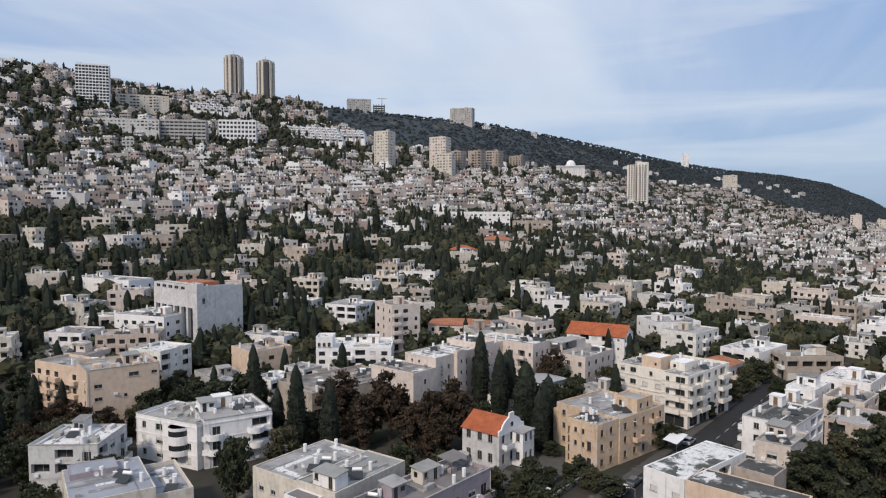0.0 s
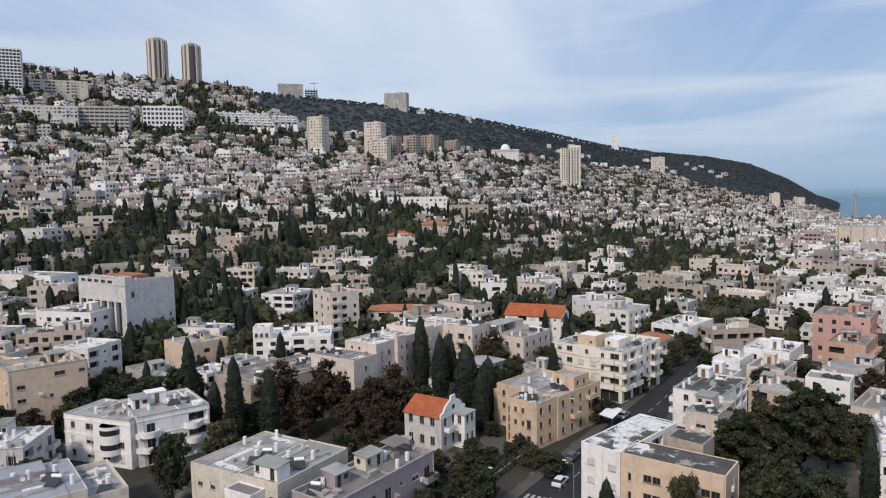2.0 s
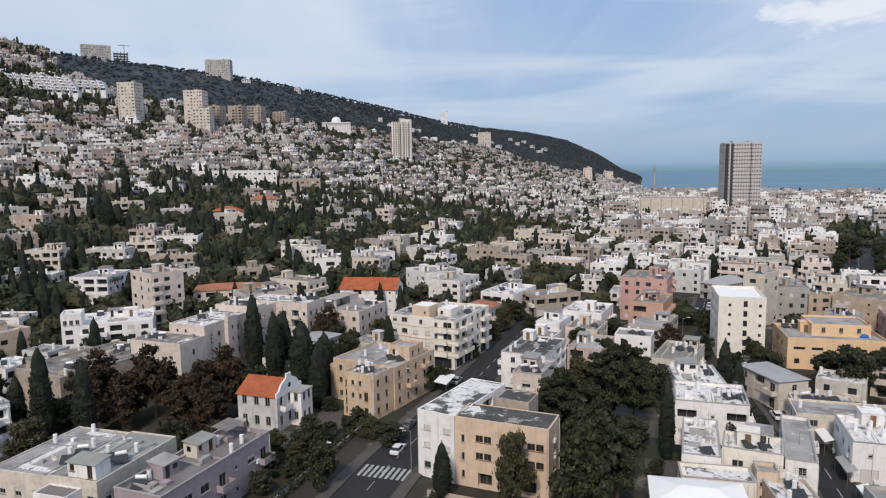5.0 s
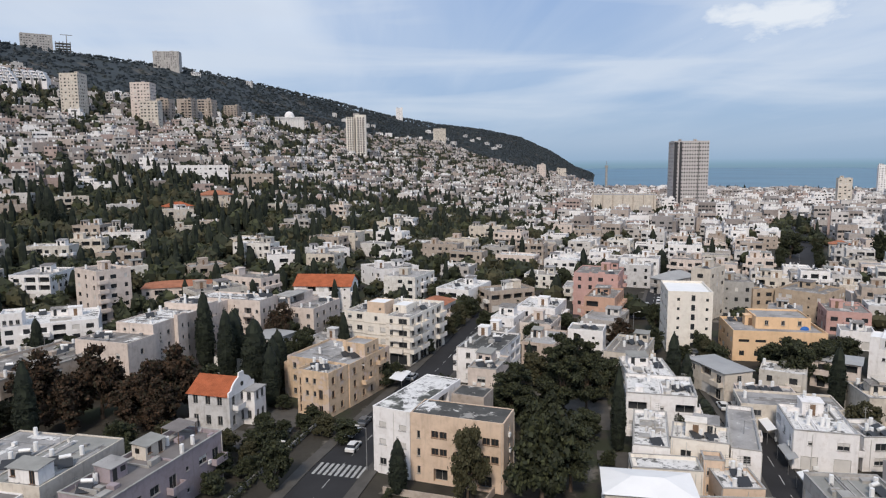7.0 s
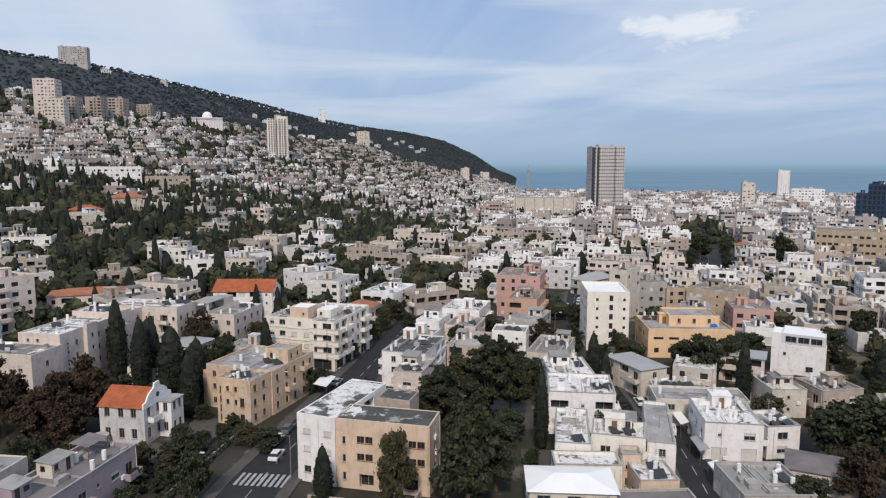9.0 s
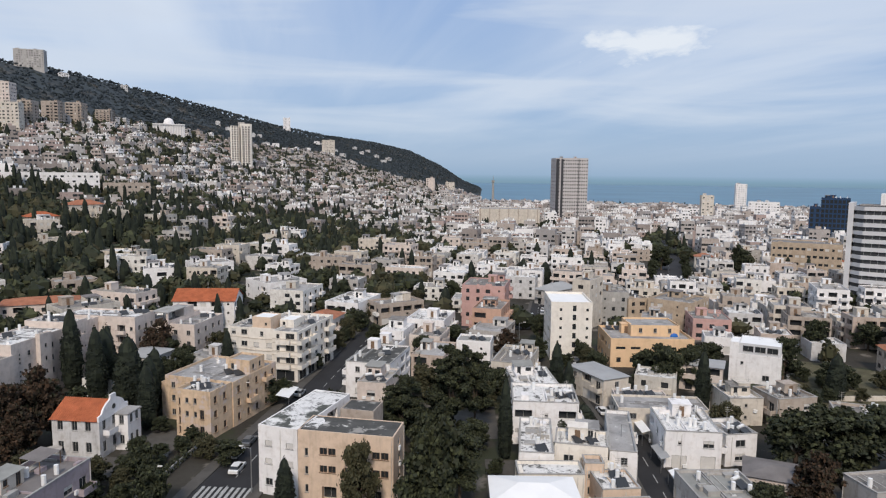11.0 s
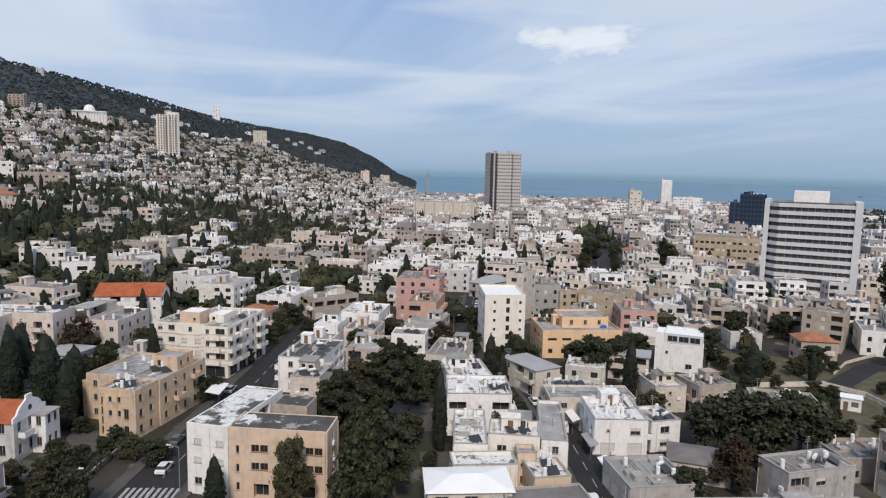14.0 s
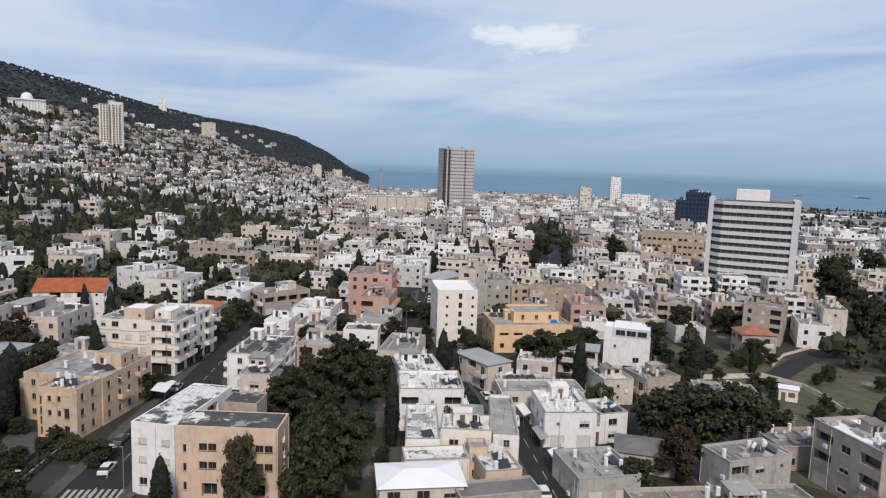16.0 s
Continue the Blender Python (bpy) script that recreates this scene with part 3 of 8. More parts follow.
def building(name, label, x, y, turn, w, d, h, wall="mixed", roof="roof", floors=0, top="flat", near=False, seed=0, hut=True, category="apartment building", group="", z=None, **style):
    """A rendered block on a flat plan: walls with recessed windows, roof slab behind a parapet, stair hut, balconies."""
    rng = random.Random(seed * 7919 + int(x * 10) + int(y * 10) * 31)
    floors = floors or max(1, round((h - 0.9) / 3.0))
    storey = (h - 0.9) / floors if top == "flat" else h / floors
    c, sn = math.cos(radians(turn)), math.sin(radians(turn))
    corners = [(x + c * a * w / 2 - sn * b * d / 2, y + sn * a * w / 2 + c * b * d / 2) for a in (-1, 1) for b in (-1, 1)]
    low = min(on_ground(*p) for p in corners)
    z = on_ground(x, y) if z is None else z
    root = new(name)
    root.matrix_world = pose(x, y, z, 0, 0, turn)
    tagged(root, label, category, group)
    foot = min(0.0, low - z) - 0.3
    body, panes = Soup(), Soup()
    sides = [((-w / 2, -d / 2), (1, 0), w, 0), ((w / 2, -d / 2), (0, 1), d, 90), ((w / 2, d / 2), (-1, 0), w, 180), ((-w / 2, d / 2), (0, -1), d, 270)]
    ledges = []
    for p, u, width, deg in sides:
        holes, outs = pick_openings(rng, width, floors, storey, 0.0, style)
        if deg in style.get("plan", {}):
            holes, outs = [(u0 * width, ww, zz, hh, k) for u0, ww, zz, hh, k in style["plan"][deg]], []
        facade(body, p, u, width, foot, h, [(m - ww / 2, m + ww / 2, zz, zz + hh, 1.0 if k == "deep" else 0.18) for m, ww, zz, hh, k in holes], 0.18)
        for m, ww, zz, hh, k in holes:
            inset = 0.96 if k == "deep" else 0.14
            at = pose(p[0] + u[0] * m - u[1] * inset, p[1] + u[1] * m + u[0] * inset, zz, 0, 0, deg)
            if near:
                ring, fill = window_parts(ww, hh, k)
                win = part("window", ring, None, root, at=at)
                part("shutter" if k == "shut" else "pane", fill, None, win)
            else:
                i = len(panes.v)
                for q in ((-ww / 2, 0, 0), (ww / 2, 0, 0), (ww / 2, 0, hh), (-ww / 2, 0, hh)):
                    panes.v.append(tuple(at @ Vector(q)))
                panes.f.append((i, i + 1, i + 2, i + 3))
                panes.m.append(0 if k != "shut" else 1)
        for m, ww, zz in outs:
            ledges.append((pose(p[0] + u[0] * m, p[1] + u[1] * m, zz, 0, 0, deg), ww))
    t = 0.22
    if top == "flat":
        zi = h - style.get("lip", 0.3 + 0.4 * rng.random())
        ring = [(-w / 2, -d / 2), (w / 2, -d / 2), (w / 2, d / 2), (-w / 2, d / 2)]
        inner = [(-w / 2 + t, -d / 2 + t), (w / 2 - t, -d / 2 + t), (w / 2 - t, d / 2 - t), (-w / 2 + t, d / 2 - t)]
        for i in range(4):
            j = (i + 1) % 4
            body.face([(*ring[i], h), (*ring[j], h), (*inner[j], h), (*inner[i], h)])
            body.face([(*inner[i], h), (*inner[j], h), (*inner[j], zi), (*inner[i], zi)])
    part("wall", body, [wall], root)
    if panes.f:
        tagged(part("window_panes", panes, ["glass", "shutter"], root), kind="stuff")
    if top == "flat":
        slab = Soup()
        slab.box(-w / 2 + t + 0.004, -d / 2 + t + 0.004, zi - 0.3, w / 2 - t - 0.004, d / 2 - t - 0.004, zi + 0.02)
        part("roof", slab, [roof], root)
        if hut and w > 6 and d > 6:
            hw, hd = min(rng.uniform(2.6, 4.0), w * 0.36), min(rng.uniform(2.4, 3.4), d * 0.36)
            hx, hy = rng.uniform(-w / 2 + hw / 2 + 0.6, w / 2 - hw / 2 - 0.6), rng.uniform(-d * 0.1, d / 2 - hd / 2 - 0.6)
            b = Soup()
            b.box(hx - hw / 2, hy - hd / 2, zi, hx + hw / 2, hy + hd / 2, h + 1.9)
            b.box(hx - hw / 2 - 0.15, hy - hd / 2 - 0.15, h + 1.9, hx + hw / 2 + 0.15, hy + hd / 2 + 0.15, h + 2.05)
            b.box(hx - 0.45, hy - hd / 2 - 0.03, zi + 0.05, hx + 0.45, hy - hd / 2, zi + 2.05, 1)
            part("stair_hut", b, [wall, "brown"], root)
            root["hut"] = (hx, hy, hw, hd)
    else:
        tiles = Soup()
        o, rise = 0.45, style.get("rise", 0.27) * min(w, d)
        if top == "gable":
            if w >= d:
                prof = [(-d / 2 - o, h - 0.1), (0, h + rise), (d / 2 + o, h - 0.1)]
                def P(a, q, lift=0.0): return (a, q[0], q[1] + lift)
                ends = (-w / 2 - o, w / 2 + o)
            else:
                prof = [(-w / 2 - o, h - 0.1), (0, h + rise), (w / 2 + o, h - 0.1)]
                def P(a, q, lift=0.0): return (q[0], a, q[1] + lift)
                ends = (-d / 2 - o, d / 2 + o)
            n, wave = max(6, int(abs(ends[1] - ends[0]) / 0.45)), 0.03 if roof == "lav_roof" else 0.09
            for q, r in ((prof[0], prof[1]), (prof[2], prof[1])):
                for i in range(n):
                    a0, a1 = ends[0] + (ends[1] - ends[0]) * i / n, ends[0] + (ends[1] - ends[0]) * (i + 1) / n
                    am = (a0 + a1) / 2
                    tiles.face([P(a0, q), P(am, q, wave), P(am, r, wave), P(a0, r)])
                    tiles.face([P(am, q, wave), P(a1, q), P(a1, r), P(am, r, wave)])
            for e in ((-w / 2, w / 2) if w >= d else (-d / 2, d / 2)):
                g = Soup()
                half = (d if w >= d else w) / 2
                g.face([P(e, (-half, h)), P(e, (half, h)), P(e, (0, h + rise - 0.15))])
                part("gable", g, [wall], root)
        else:
            a, b, k = w / 2 + o, d / 2 + o, max(0.0, abs(w - d) / 2)
            r0, r1 = ((-k, 0), (k, 0)) if w >= d else ((0, -k), (0, k))
            z0, z1 = h - 0.05, h + rise
            c4 = [(-a, -b, z0), (a, -b, z0), (a, b, z0), (-a, b, z0)]
            R0, R1 = (*r0, z1), (*r1, z1)
            if w >= d:
                quads = [[c4[0], c4[1], R1, R0], [c4[1], c4[2], R1], [c4[2], c4[3], R0, R1], [c4[3], c4[0], R0]]
            else:
                quads = [[c4[0], c4[1], R0], [c4[1], c4[2], R1, R0], [c4[2], c4[3], R1], [c4[3], c4[0], R0, R1]]
            for q in quads:
                tiles.face(q)
            tiles.face(c4[::-1])
        part("roof", tiles, [roof], root)
    if top == "flat" and w > 5 and d > 5 and not style.get("bare"):
        junk = Soup()
        for _ in range(rng.randint(9, 16) if near and w * d > 70 else rng.randint(4, 8) if w * d > 90 else 3):
            a, b = rng.uniform(0.25, 1.1), rng.uniform(0.25, 1.1)
            if rng.random() < 0.3:
                a, b = rng.choice([(0.1, rng.uniform(1.0, d * 0.3)), (rng.uniform(1.0, w * 0.3), 0.1)])
            u, v = rng.uniform(-w / 2 + a + 0.3, w / 2 - a - 0.3), rng.uniform(-d / 2 + b + 0.3, d / 2 - b - 0.3)
            if rng.random() < 0.3:
                junk.tube((u, v, zi), (u, v, zi + 1.5), 0.34, 0.34, 8, 2)
            else:
                junk.box(u - a, v - b, zi, u + a, v + b, zi + rng.uniform(0.2, 0.9), rng.choice([0, 1, 1]))
        for _ in range(int(rng.random() < (0.6 if w * d > 100 else 0.35))):
            a, b, k = rng.uniform(1.1, 2.4), rng.uniform(1.0, 1.8), rng.uniform(1.9, 2.5)
            if w < 2 * a + 2 or d < 2 * b + 2:
                continue
            u, v = rng.uniform(-w / 2 + a + 0.4, w / 2 - a - 0.4), rng.uniform(0, d / 2 - b - 0.4)
            junk.box(u - a, v - b, zi, u + a, v + b, zi + k, 0)
            q = len(junk.v)
            junk.v.extend([(u - a - 0.2, v - b - 0.4, zi + k + 0.004), (u + a + 0.2, v - b - 0.4, zi + k + 0.004), (u + a + 0.2, v + b + 0.2, zi + k + 0.3), (u - a - 0.2, v + b + 0.2, zi + k + 0.3)])
            junk.v.extend([(m, n, o + 0.07) for m, n, o in junk.v[q:q + 4]])
            for ff in ((4, 5, 6, 7), (3, 2, 1, 0), (0, 1, 5, 4), (1, 2, 6, 5), (2, 3, 7, 6), (3, 0, 4, 7)):
                junk.f.append(tuple(q + t2 for t2 in ff))
                junk.m.append(3)
            junk.box(u - a * 0.7, v - b - 0.02, zi + 0.05, u - a * 0.7 + 0.8, v - b - 0.003, zi + 1.9, 4)
            junk.box(u + a * 0.2, v - b - 0.02, zi + 0.9, u + a * 0.8, v - b - 0.003, zi + 1.7, 4)
        for _ in range(rng.randint(1, 3) if near else 1):
            u, v, k = rng.uniform(-w / 2 + 0.6, w / 2 - 0.6), rng.uniform(-d / 2 + 0.6, d / 2 - 0.6), rng.uniform(1.8, 3.6)
            junk.box(u - 0.03, v - 0.03, zi, u + 0.03, v + 0.03, zi + k, 1)
            for q in (0.72, 0.84, 0.96):
                junk.box(u - 0.5, v - 0.02, zi + k * q, u + 0.5, v + 0.02, zi + k * q + 0.04, 1)
        for _ in range(rng.randint(1, 3) if near else 0):
            u = rng.uniform(-w / 2 + 0.8, w / 2 - 0.8)
            junk.box(u - 0.09, -d / 2 + 0.3, zi, u + 0.09, d / 2 - 0.3, zi + rng.uniform(0.12, 0.4), 0)
        tagged(part("roof_clutter", junk, [wall, "concrete", "tank", rng.choice(["sheet_roof", "roof", "brown_roof", "pale_roof"]), "glass"], root), kind="stuff")
        ROOFS.append((x, y, turn, w, d, z + zi + 0.02, near))
    if near and top == "flat" and style.get("lip", 1) > 0.2:
        cap = Soup()
        o = 0.07
        outer = [(-w / 2 - o, -d / 2 - o), (w / 2 + o, -d / 2 - o), (w / 2 + o, d / 2 + o), (-w / 2 - o, d / 2 + o)]
        for i in range(4):
            j = (i + 1) % 4
            cap.face([(*outer[i], h + 0.07), (*outer[j], h + 0.07), (*inner[j], h + 0.07), (*inner[i], h + 0.07)])
            cap.face([(*outer[i], h - 0.07), (*outer[j], h - 0.07), (*outer[j], h + 0.07), (*outer[i], h + 0.07)])
            cap.face([(*inner[j], h + 0.005), (*inner[i], h + 0.005), (*inner[i], h + 0.07), (*inner[j], h + 0.07)])
        part("coping", cap, ["concrete"], root)
    if style.get("bands"):
        for k in range(1, floors + 1):
            b, o, zz = Soup(), 0.09, min(k * storey, h - 0.35)
            for p0, p1, q0, q1 in ((-w / 2 - o, w / 2 + o, -d / 2 - o, -d / 2 + 0.01), (w / 2 - 0.01, w / 2 + o, -d / 2 + 0.01, d / 2), (-w / 2 - o, -w / 2 + 0.01, -d / 2 + 0.01, d / 2)):
                b.box(p0, q0, zz - 0.16, p1, q1, zz + 0.1)
            part("string_course", b, [wall], root)
    if "upper" in style:
        u0, v0, u1, v1, up = style["upper"]
        x0, y0, x1, y1 = -w / 2 + u0 * w + 0.01, -d / 2 + v0 * d + 0.01, -w / 2 + u1 * w - 0.01, -d / 2 + v1 * d - 0.01
        b = Soup()
        b.box(x0, y0, zi, x1, y1, h + up - 0.3)
        part("upper_storey", b, [wall], root)
        b = Soup()
        b.box(x0 + 0.21, y0 + 0.21, h + up - 0.3, x1 - 0.21, y1 - 0.21, h + up - 0.22)
        part("upper_roof", b, [roof], root)
        b = Soup()
        out4, in4 = [(x0, y0), (x1, y0), (x1, y1), (x0, y1)], [(x0 + 0.2, y0 + 0.2), (x1 - 0.2, y0 + 0.2), (x1 - 0.2, y1 - 0.2), (x0 + 0.2, y1 - 0.2)]
        b.v = [(*q, z3) for z3 in (h + up - 0.3, h + up + 0.25) for q in out4 + in4]
        for i in range(4):
            j = (i + 1) % 4
            b.f += [(i, j, 8 + j, 8 + i), (4 + j, 4 + i, 12 + i, 12 + j), (8 + i, 8 + j, 12 + j, 12 + i)]
            b.m += [0, 0, 0]
        part("upper_parapet", b, [wall], root)
        for i in range(3):
            ring, fill = window_parts(0.9, 1.2, "open")
            win = part("window", ring, None, root, at=pose(x0 + (x1 - x0) * (0.2 + 0.3 * i), y0 - 0.02, h + 0.4))
            part("pane", fill, None, win)
    for deg, share, rad, closed in style.get("bays", ()):
        p, u, width, _ = sides[deg // 90]
        m = share * width
        for k in range(1, floors):
            arc = [(rad * math.cos(g), rad * math.sin(g)) for g in np.radians(np.arange(180, 361, 20))]
            small = [((rad - 0.14) * math.cos(g), (rad - 0.14) * math.sin(g)) for g in np.radians(np.arange(360, 179, -20))]
            at = pose(p[0] + u[0] * m, p[1] + u[1] * m, k * storey, 0, 0, deg)
            b = Soup()
            b.prism(arc, -0.14, 0.06)
            b.prism(arc + small, 0.06, 1.0)
            if closed:
                b.prism([(a * 0.96, c * 0.96) for a, c in arc], 0.06, storey - 0.14, 1)
                b.prism(arc, storey - 0.75, storey - 0.14)
            part("rounded_bay" if closed else "rounded_balcony", b, [wall, "glass"], root, at=at)
    if near:
        for p, u, width, deg in sides:
            for _ in range(rng.randint(1, 2)):
                m = rng.choice([0.25, width - 0.25, rng.uniform(1, width - 1)])
                s = Soup()
                q = (p[0] + u[0] * m + u[1] * 0.08, p[1] + u[1] * m - u[0] * 0.08)
                s.tube((*q, 0.1), (*q, h - 0.5), 0.055, 0.055, 6)
                part("downpipe", s, ["shutter"], root)
            for _ in range(rng.randint(0, 2)):
                m, zz = rng.uniform(1, width - 1), rng.choice(range(floors)) * storey + 0.35
                s = Soup()
                s.box(-0.4, -0.34, 0, 0.4, -0.02, 0.6)
                part("air_conditioner", s, ["tank"], root, at=pose(p[0] + u[0] * m, p[1] + u[1] * m, zz, 0, 0, deg))
    for at, ww in ledges if near else []:
        b = Soup()
        b.box(-ww / 2, -1.25, -0.12, ww / 2, 0.0, 0.06)
        b.box(-ww / 2, -1.25, 0.06, ww / 2, -1.13, 0.98)
        b.box(-ww / 2, -1.13, 0.06, -ww / 2 + 0.12, 0.0, 0.98)
        b.box(ww / 2 - 0.12, -1.13, 0.06, ww / 2, 0.0, 0.98)
        part("balcony", b, [wall], root, at=at)
    if ledges and not near:
        b = Soup()
        for at, ww in ledges:
            one = Soup()
            one.box(-ww / 2, -1.2, -0.12, ww / 2, 0.0, 0.95)
            i = len(b.v)
            b.v.extend(tuple(at @ Vector(q)) for q in one.v)
            b.f.extend(tuple(i + j for j in q) for q in one.f)
            b.m.extend(one.m)
        tagged(part("balcony", b, [wall], root), kind="stuff")
    return root

# ---- the near buildings, nearest first ----
FOOT = []


def block(name, label, x, y, turn, w, d, h, **style):
    FOOT.append((x, y, turn, w, d))
    return building(name, label, x, y, turn, w, d, h, **style)


block("apartment_building", "low house with a brown-grey roof", 71.3, 62.0, -28.9, 12.2, 4.8, 5.5, wall='beige', roof='brown_roof', near=True, hut=False)
block("apartment_building", "low building with a pale flat roof and water tanks", 88.6, 35.7, -36.3, 25.7, 9.1, 8.0, wall='beige', roof='roof', near=True, hut=False)
block("hall", "hall with a white sheet-metal roof", 64.5, 71.4, -34.9, 12.2, 7.8, 6.0, wall='cream', roof='white_sheet', top='hip', rise=0.12, near=True, balcony=0, category='hall')
block("apartment_building", "low tan row house beside the shopping street", 78.8, 68.6, -28.8, 5.9, 6.7, 5.0, wall='peach', roof='coating', near=True, hut=False, balcony=0.1)
block("apartment_building", "peach and cream low row house", 72.3, 76.4, -34.0, 10.4, 5.0, 5.5, wall='ivory', roof='coating', near=True)
block("apartment_building", "peach plastered apartment block with paired brown windows", 46.6, 95.1, -44.3, 15.6, 6.7, 11.6, lip=0.1, plan={0: [(u, 1.25, z, 1.15, 'brown') for z in (7.8, 4.9) for u in (0.27, 0.36, 0.53, 0.62, 0.82, 0.91)] + [(0.09, 0.55, z, 1.3, 'open') for z in (7.4, 4.4, 1.4)] + [(0.33, 2.4, 0.4, 2.2, 'deep'), (0.8, 2.4, 0.4, 2.2, 'deep')]}, wall='peach', roof='dark_roof', near=True, hut=False, balcony=0, bare=True)
block("apartment_building", "lilac-grey plastered house with a parapet terrace", -0.4, 106.7, 47.7, 24.5, 8.4, 8.0, wall='lilac', roof='brown_roof', near=True, lip=0.72, hut=False, balcony=0.1)
block("apartment_building", "corner shop building with a grey-green roof", 91.6, 58.6, -31.0, 10.4, 11.0, 4.7, wall='grey', roof='sheet_roof', near=True, hut=False, open_base=True)
block("apartment_building", "small tan roof block among white row houses", 79.2, 73.6, -36.1, 3.0, 3.2, 6.3, wall='peach', roof='pale_roof', near=True, hut=False, balcony=0, bare=True)
block("apartment_building", "cream row house with a whitewashed roof", 82.1, 79.1, -45.5, 8.7, 6.9, 7.5, upper=(0.35, 0.4, 0.75, 1.0, 1.5), wall='ivory', roof='coating', near=True)
block("apartment_building", "white plastered apartment block with a worn bitumen roof", 43.8, 106.7, -52.1, 7.1, 18.8, 11.6, lip=0.1, plan={0: [(u, 1.3, z, 0.95, 'shut') for z in (8.2, 5.2) for u in (0.26, 0.8)] + [(0.26, 1.3, 1.6, 1.2, 'open'), (0.8, 1.1, 2.2, 1.0, 'open')]}, wall='white', roof='worn_roof', near=True, hut=False, step=3.6, bare=True)
block("apartment_building", "white row house with a paved roof terrace", 78.1, 86.2, -40.6, 5.7, 16.0, 6.5, wall='white', roof='coating', near=True, hut=False)
block("apartment_building", "weathered grey house with a ruined flat roof", 112.3, 42.9, -24.2, 12.8, 6.7, 6.5, wall='grey', roof='roof', near=True, hut=False)
block("apartment_building", "narrow white row house with a sand-coloured roof strip", 93.5, 80.6, -45.2, 4.5, 20.2, 6.0, wall='white', roof='pale_roof', near=True, hut=False, balcony=0.1)
block("apartment_building", "beige apartment house with a white roof", 124.9, 28.0, -30.5, 10.4, 14.0, 11.0, wall='beige', roof='white_sheet', near=True, hut=False)
block("apartment_building", "white modernist block with a deep corner", 105.7, 75.9, -38.9, 9.8, 12.7, 7.0, wall='white', roof='coating', near=True, open_base=True)
block("apartment_building", "white low wing with a grey roof", 112.1, 70.8, -24.9, 6.1, 7.9, 6.0, wall='white', roof='roof', near=True, hut=False)
block("apartment_building", "white row house with a whitewashed roof", 91.8, 99.3, -38.2, 12.8, 11.9, 8.0, wall='white', roof='coating', near=True, hut=False, open_base=False)
block("apartment_building", "low sand-coloured store with a bare wall", 130.6, 41.2, -36.1, 12.0, 8.7, 4.5, wall='beige', roof='roof', near=True, hut=False, balcony=0, blank=0.7)
block("apartment_building", "white flat-roofed house with plain walls", -66.5, 129.1, -0.4, 12.6, 11.9, 9.0, wall='weathered', roof='coating', near=True, hut=False)
block("apartment_building", "small beige block with a pale flat roof", 70.1, 129.2, -45.9, 6.4, 11.0, 7.5, wall='rose', roof='pale_roof', near=True, hut=False, balcony=0)
block("apartment_building", "white row house with collectors on its roof", 99.5, 111.8, -30.1, 9.6, 14.1, 7.0, wall='white', roof='coating', near=True, hut=False)
block("apartment_building", "white apartment house with rounded balconies", -42.2, 143.7, 30.5, 13.8, 14.8, 10.0, bays=((0, 0.15, 1.9, False), (0, 0.75, 1.7, False)), wall='white', roof='pale_roof', near=True, bands=True, balcony=0.5)
block("apartment_building", "white apartment house with a curved bay", -50.9, 141.6, -27.4, 17.2, 10.1, 9.5, bays=((0, 0.72, 2.2, True),), wall='white', roof='pale_roof', near=True, bands=True, balcony=0.15, hut=False)
block("house", "cream plastered house with stepped terraces", 132.2, 82.4, -31.4, 7.1, 9.7, 6.0, wall='cream', roof='coating', near=True, category='house')
block("house", "old beige stone house with tall windows", 139.1, 75.7, -22.7, 9.1, 8.6, 6.5, wall='beige', roof='roof', near=True, category='house')
block("house", "cream two-storey house with a grey sheet roof", 117.0, 108.0, -8.6, 7.0, 12.8, 6.5, wall='cream', roof='sheet', near=True, top='hip', rise=0.05, category='house')
block("apartment_building", "long low store with a grey patched roof", 147.9, 62.6, -53.2, 13.2, 8.0, 4.5, wall='beige', roof='roof', near=True, hut=False, balcony=0, blank=0.6)
block("apartment_building", "white house with a dark patched roof", 77.0, 141.8, -47.0, 10.7, 17.1, 8.5, wall='white', roof='dark_roof', near=True)
block("apartment_building", "pale house with a flat grey roof", 109.9, 129.6, -50.9, 9.0, 17.0, 6.5, wall='cream', roof='roof', near=True, hut=False)
block("apartment_building", "long beige house with a grey roof", -22.4, 171.2, 40.0, 25.6, 17.0, 9.0, wall='beige', roof='roof', near=True, hut=False)
block("apartment_building", "pale yellow apartment tower with ribbon windows", -74.2, 162.5, 36.0, 15.6, 13.0, 15.6, plan={0: [(0.15, 1.7, 2.2 + 3.0 * k, 0.9, 'open') for k in range(4)] + [(0.64, 2.2, 13.0, 1.0, 'open'), (0.93, 1.3, 13.0, 0.8, 'open'), (0.52, 0.8, 8.4, 0.8, 'open')]}, wall='peach', roof='pale_roof', near=True, balcony=0, blank=0.35, hut=False)
block("apartment_building", "pale yellow wing with stacked balconies", -88.8, 170.7, -29.9, 17.7, 9.0, 14.0, wall='peach', roof='pale_roof', balcony=0.6, hut=False)
block("apartment_building", "bright yellow plastered building with a terrace roof", 152.6, 124.2, -34.8, 22.6, 16.4, 8.0, upper=(0.3, 0.35, 0.9, 1.0, 2.2), plan={0: [(u, 2.6, 5.0, 0.7, 'open') for u in (0.12, 0.3, 0.55, 0.73, 0.92)] + [(u, 1.2, 1.4, 1.3, 'open') for u in (0.1, 0.26, 0.5, 0.7, 0.9)]}, wall='yellow', lip=0.73, roof='pale_roof', category='building')
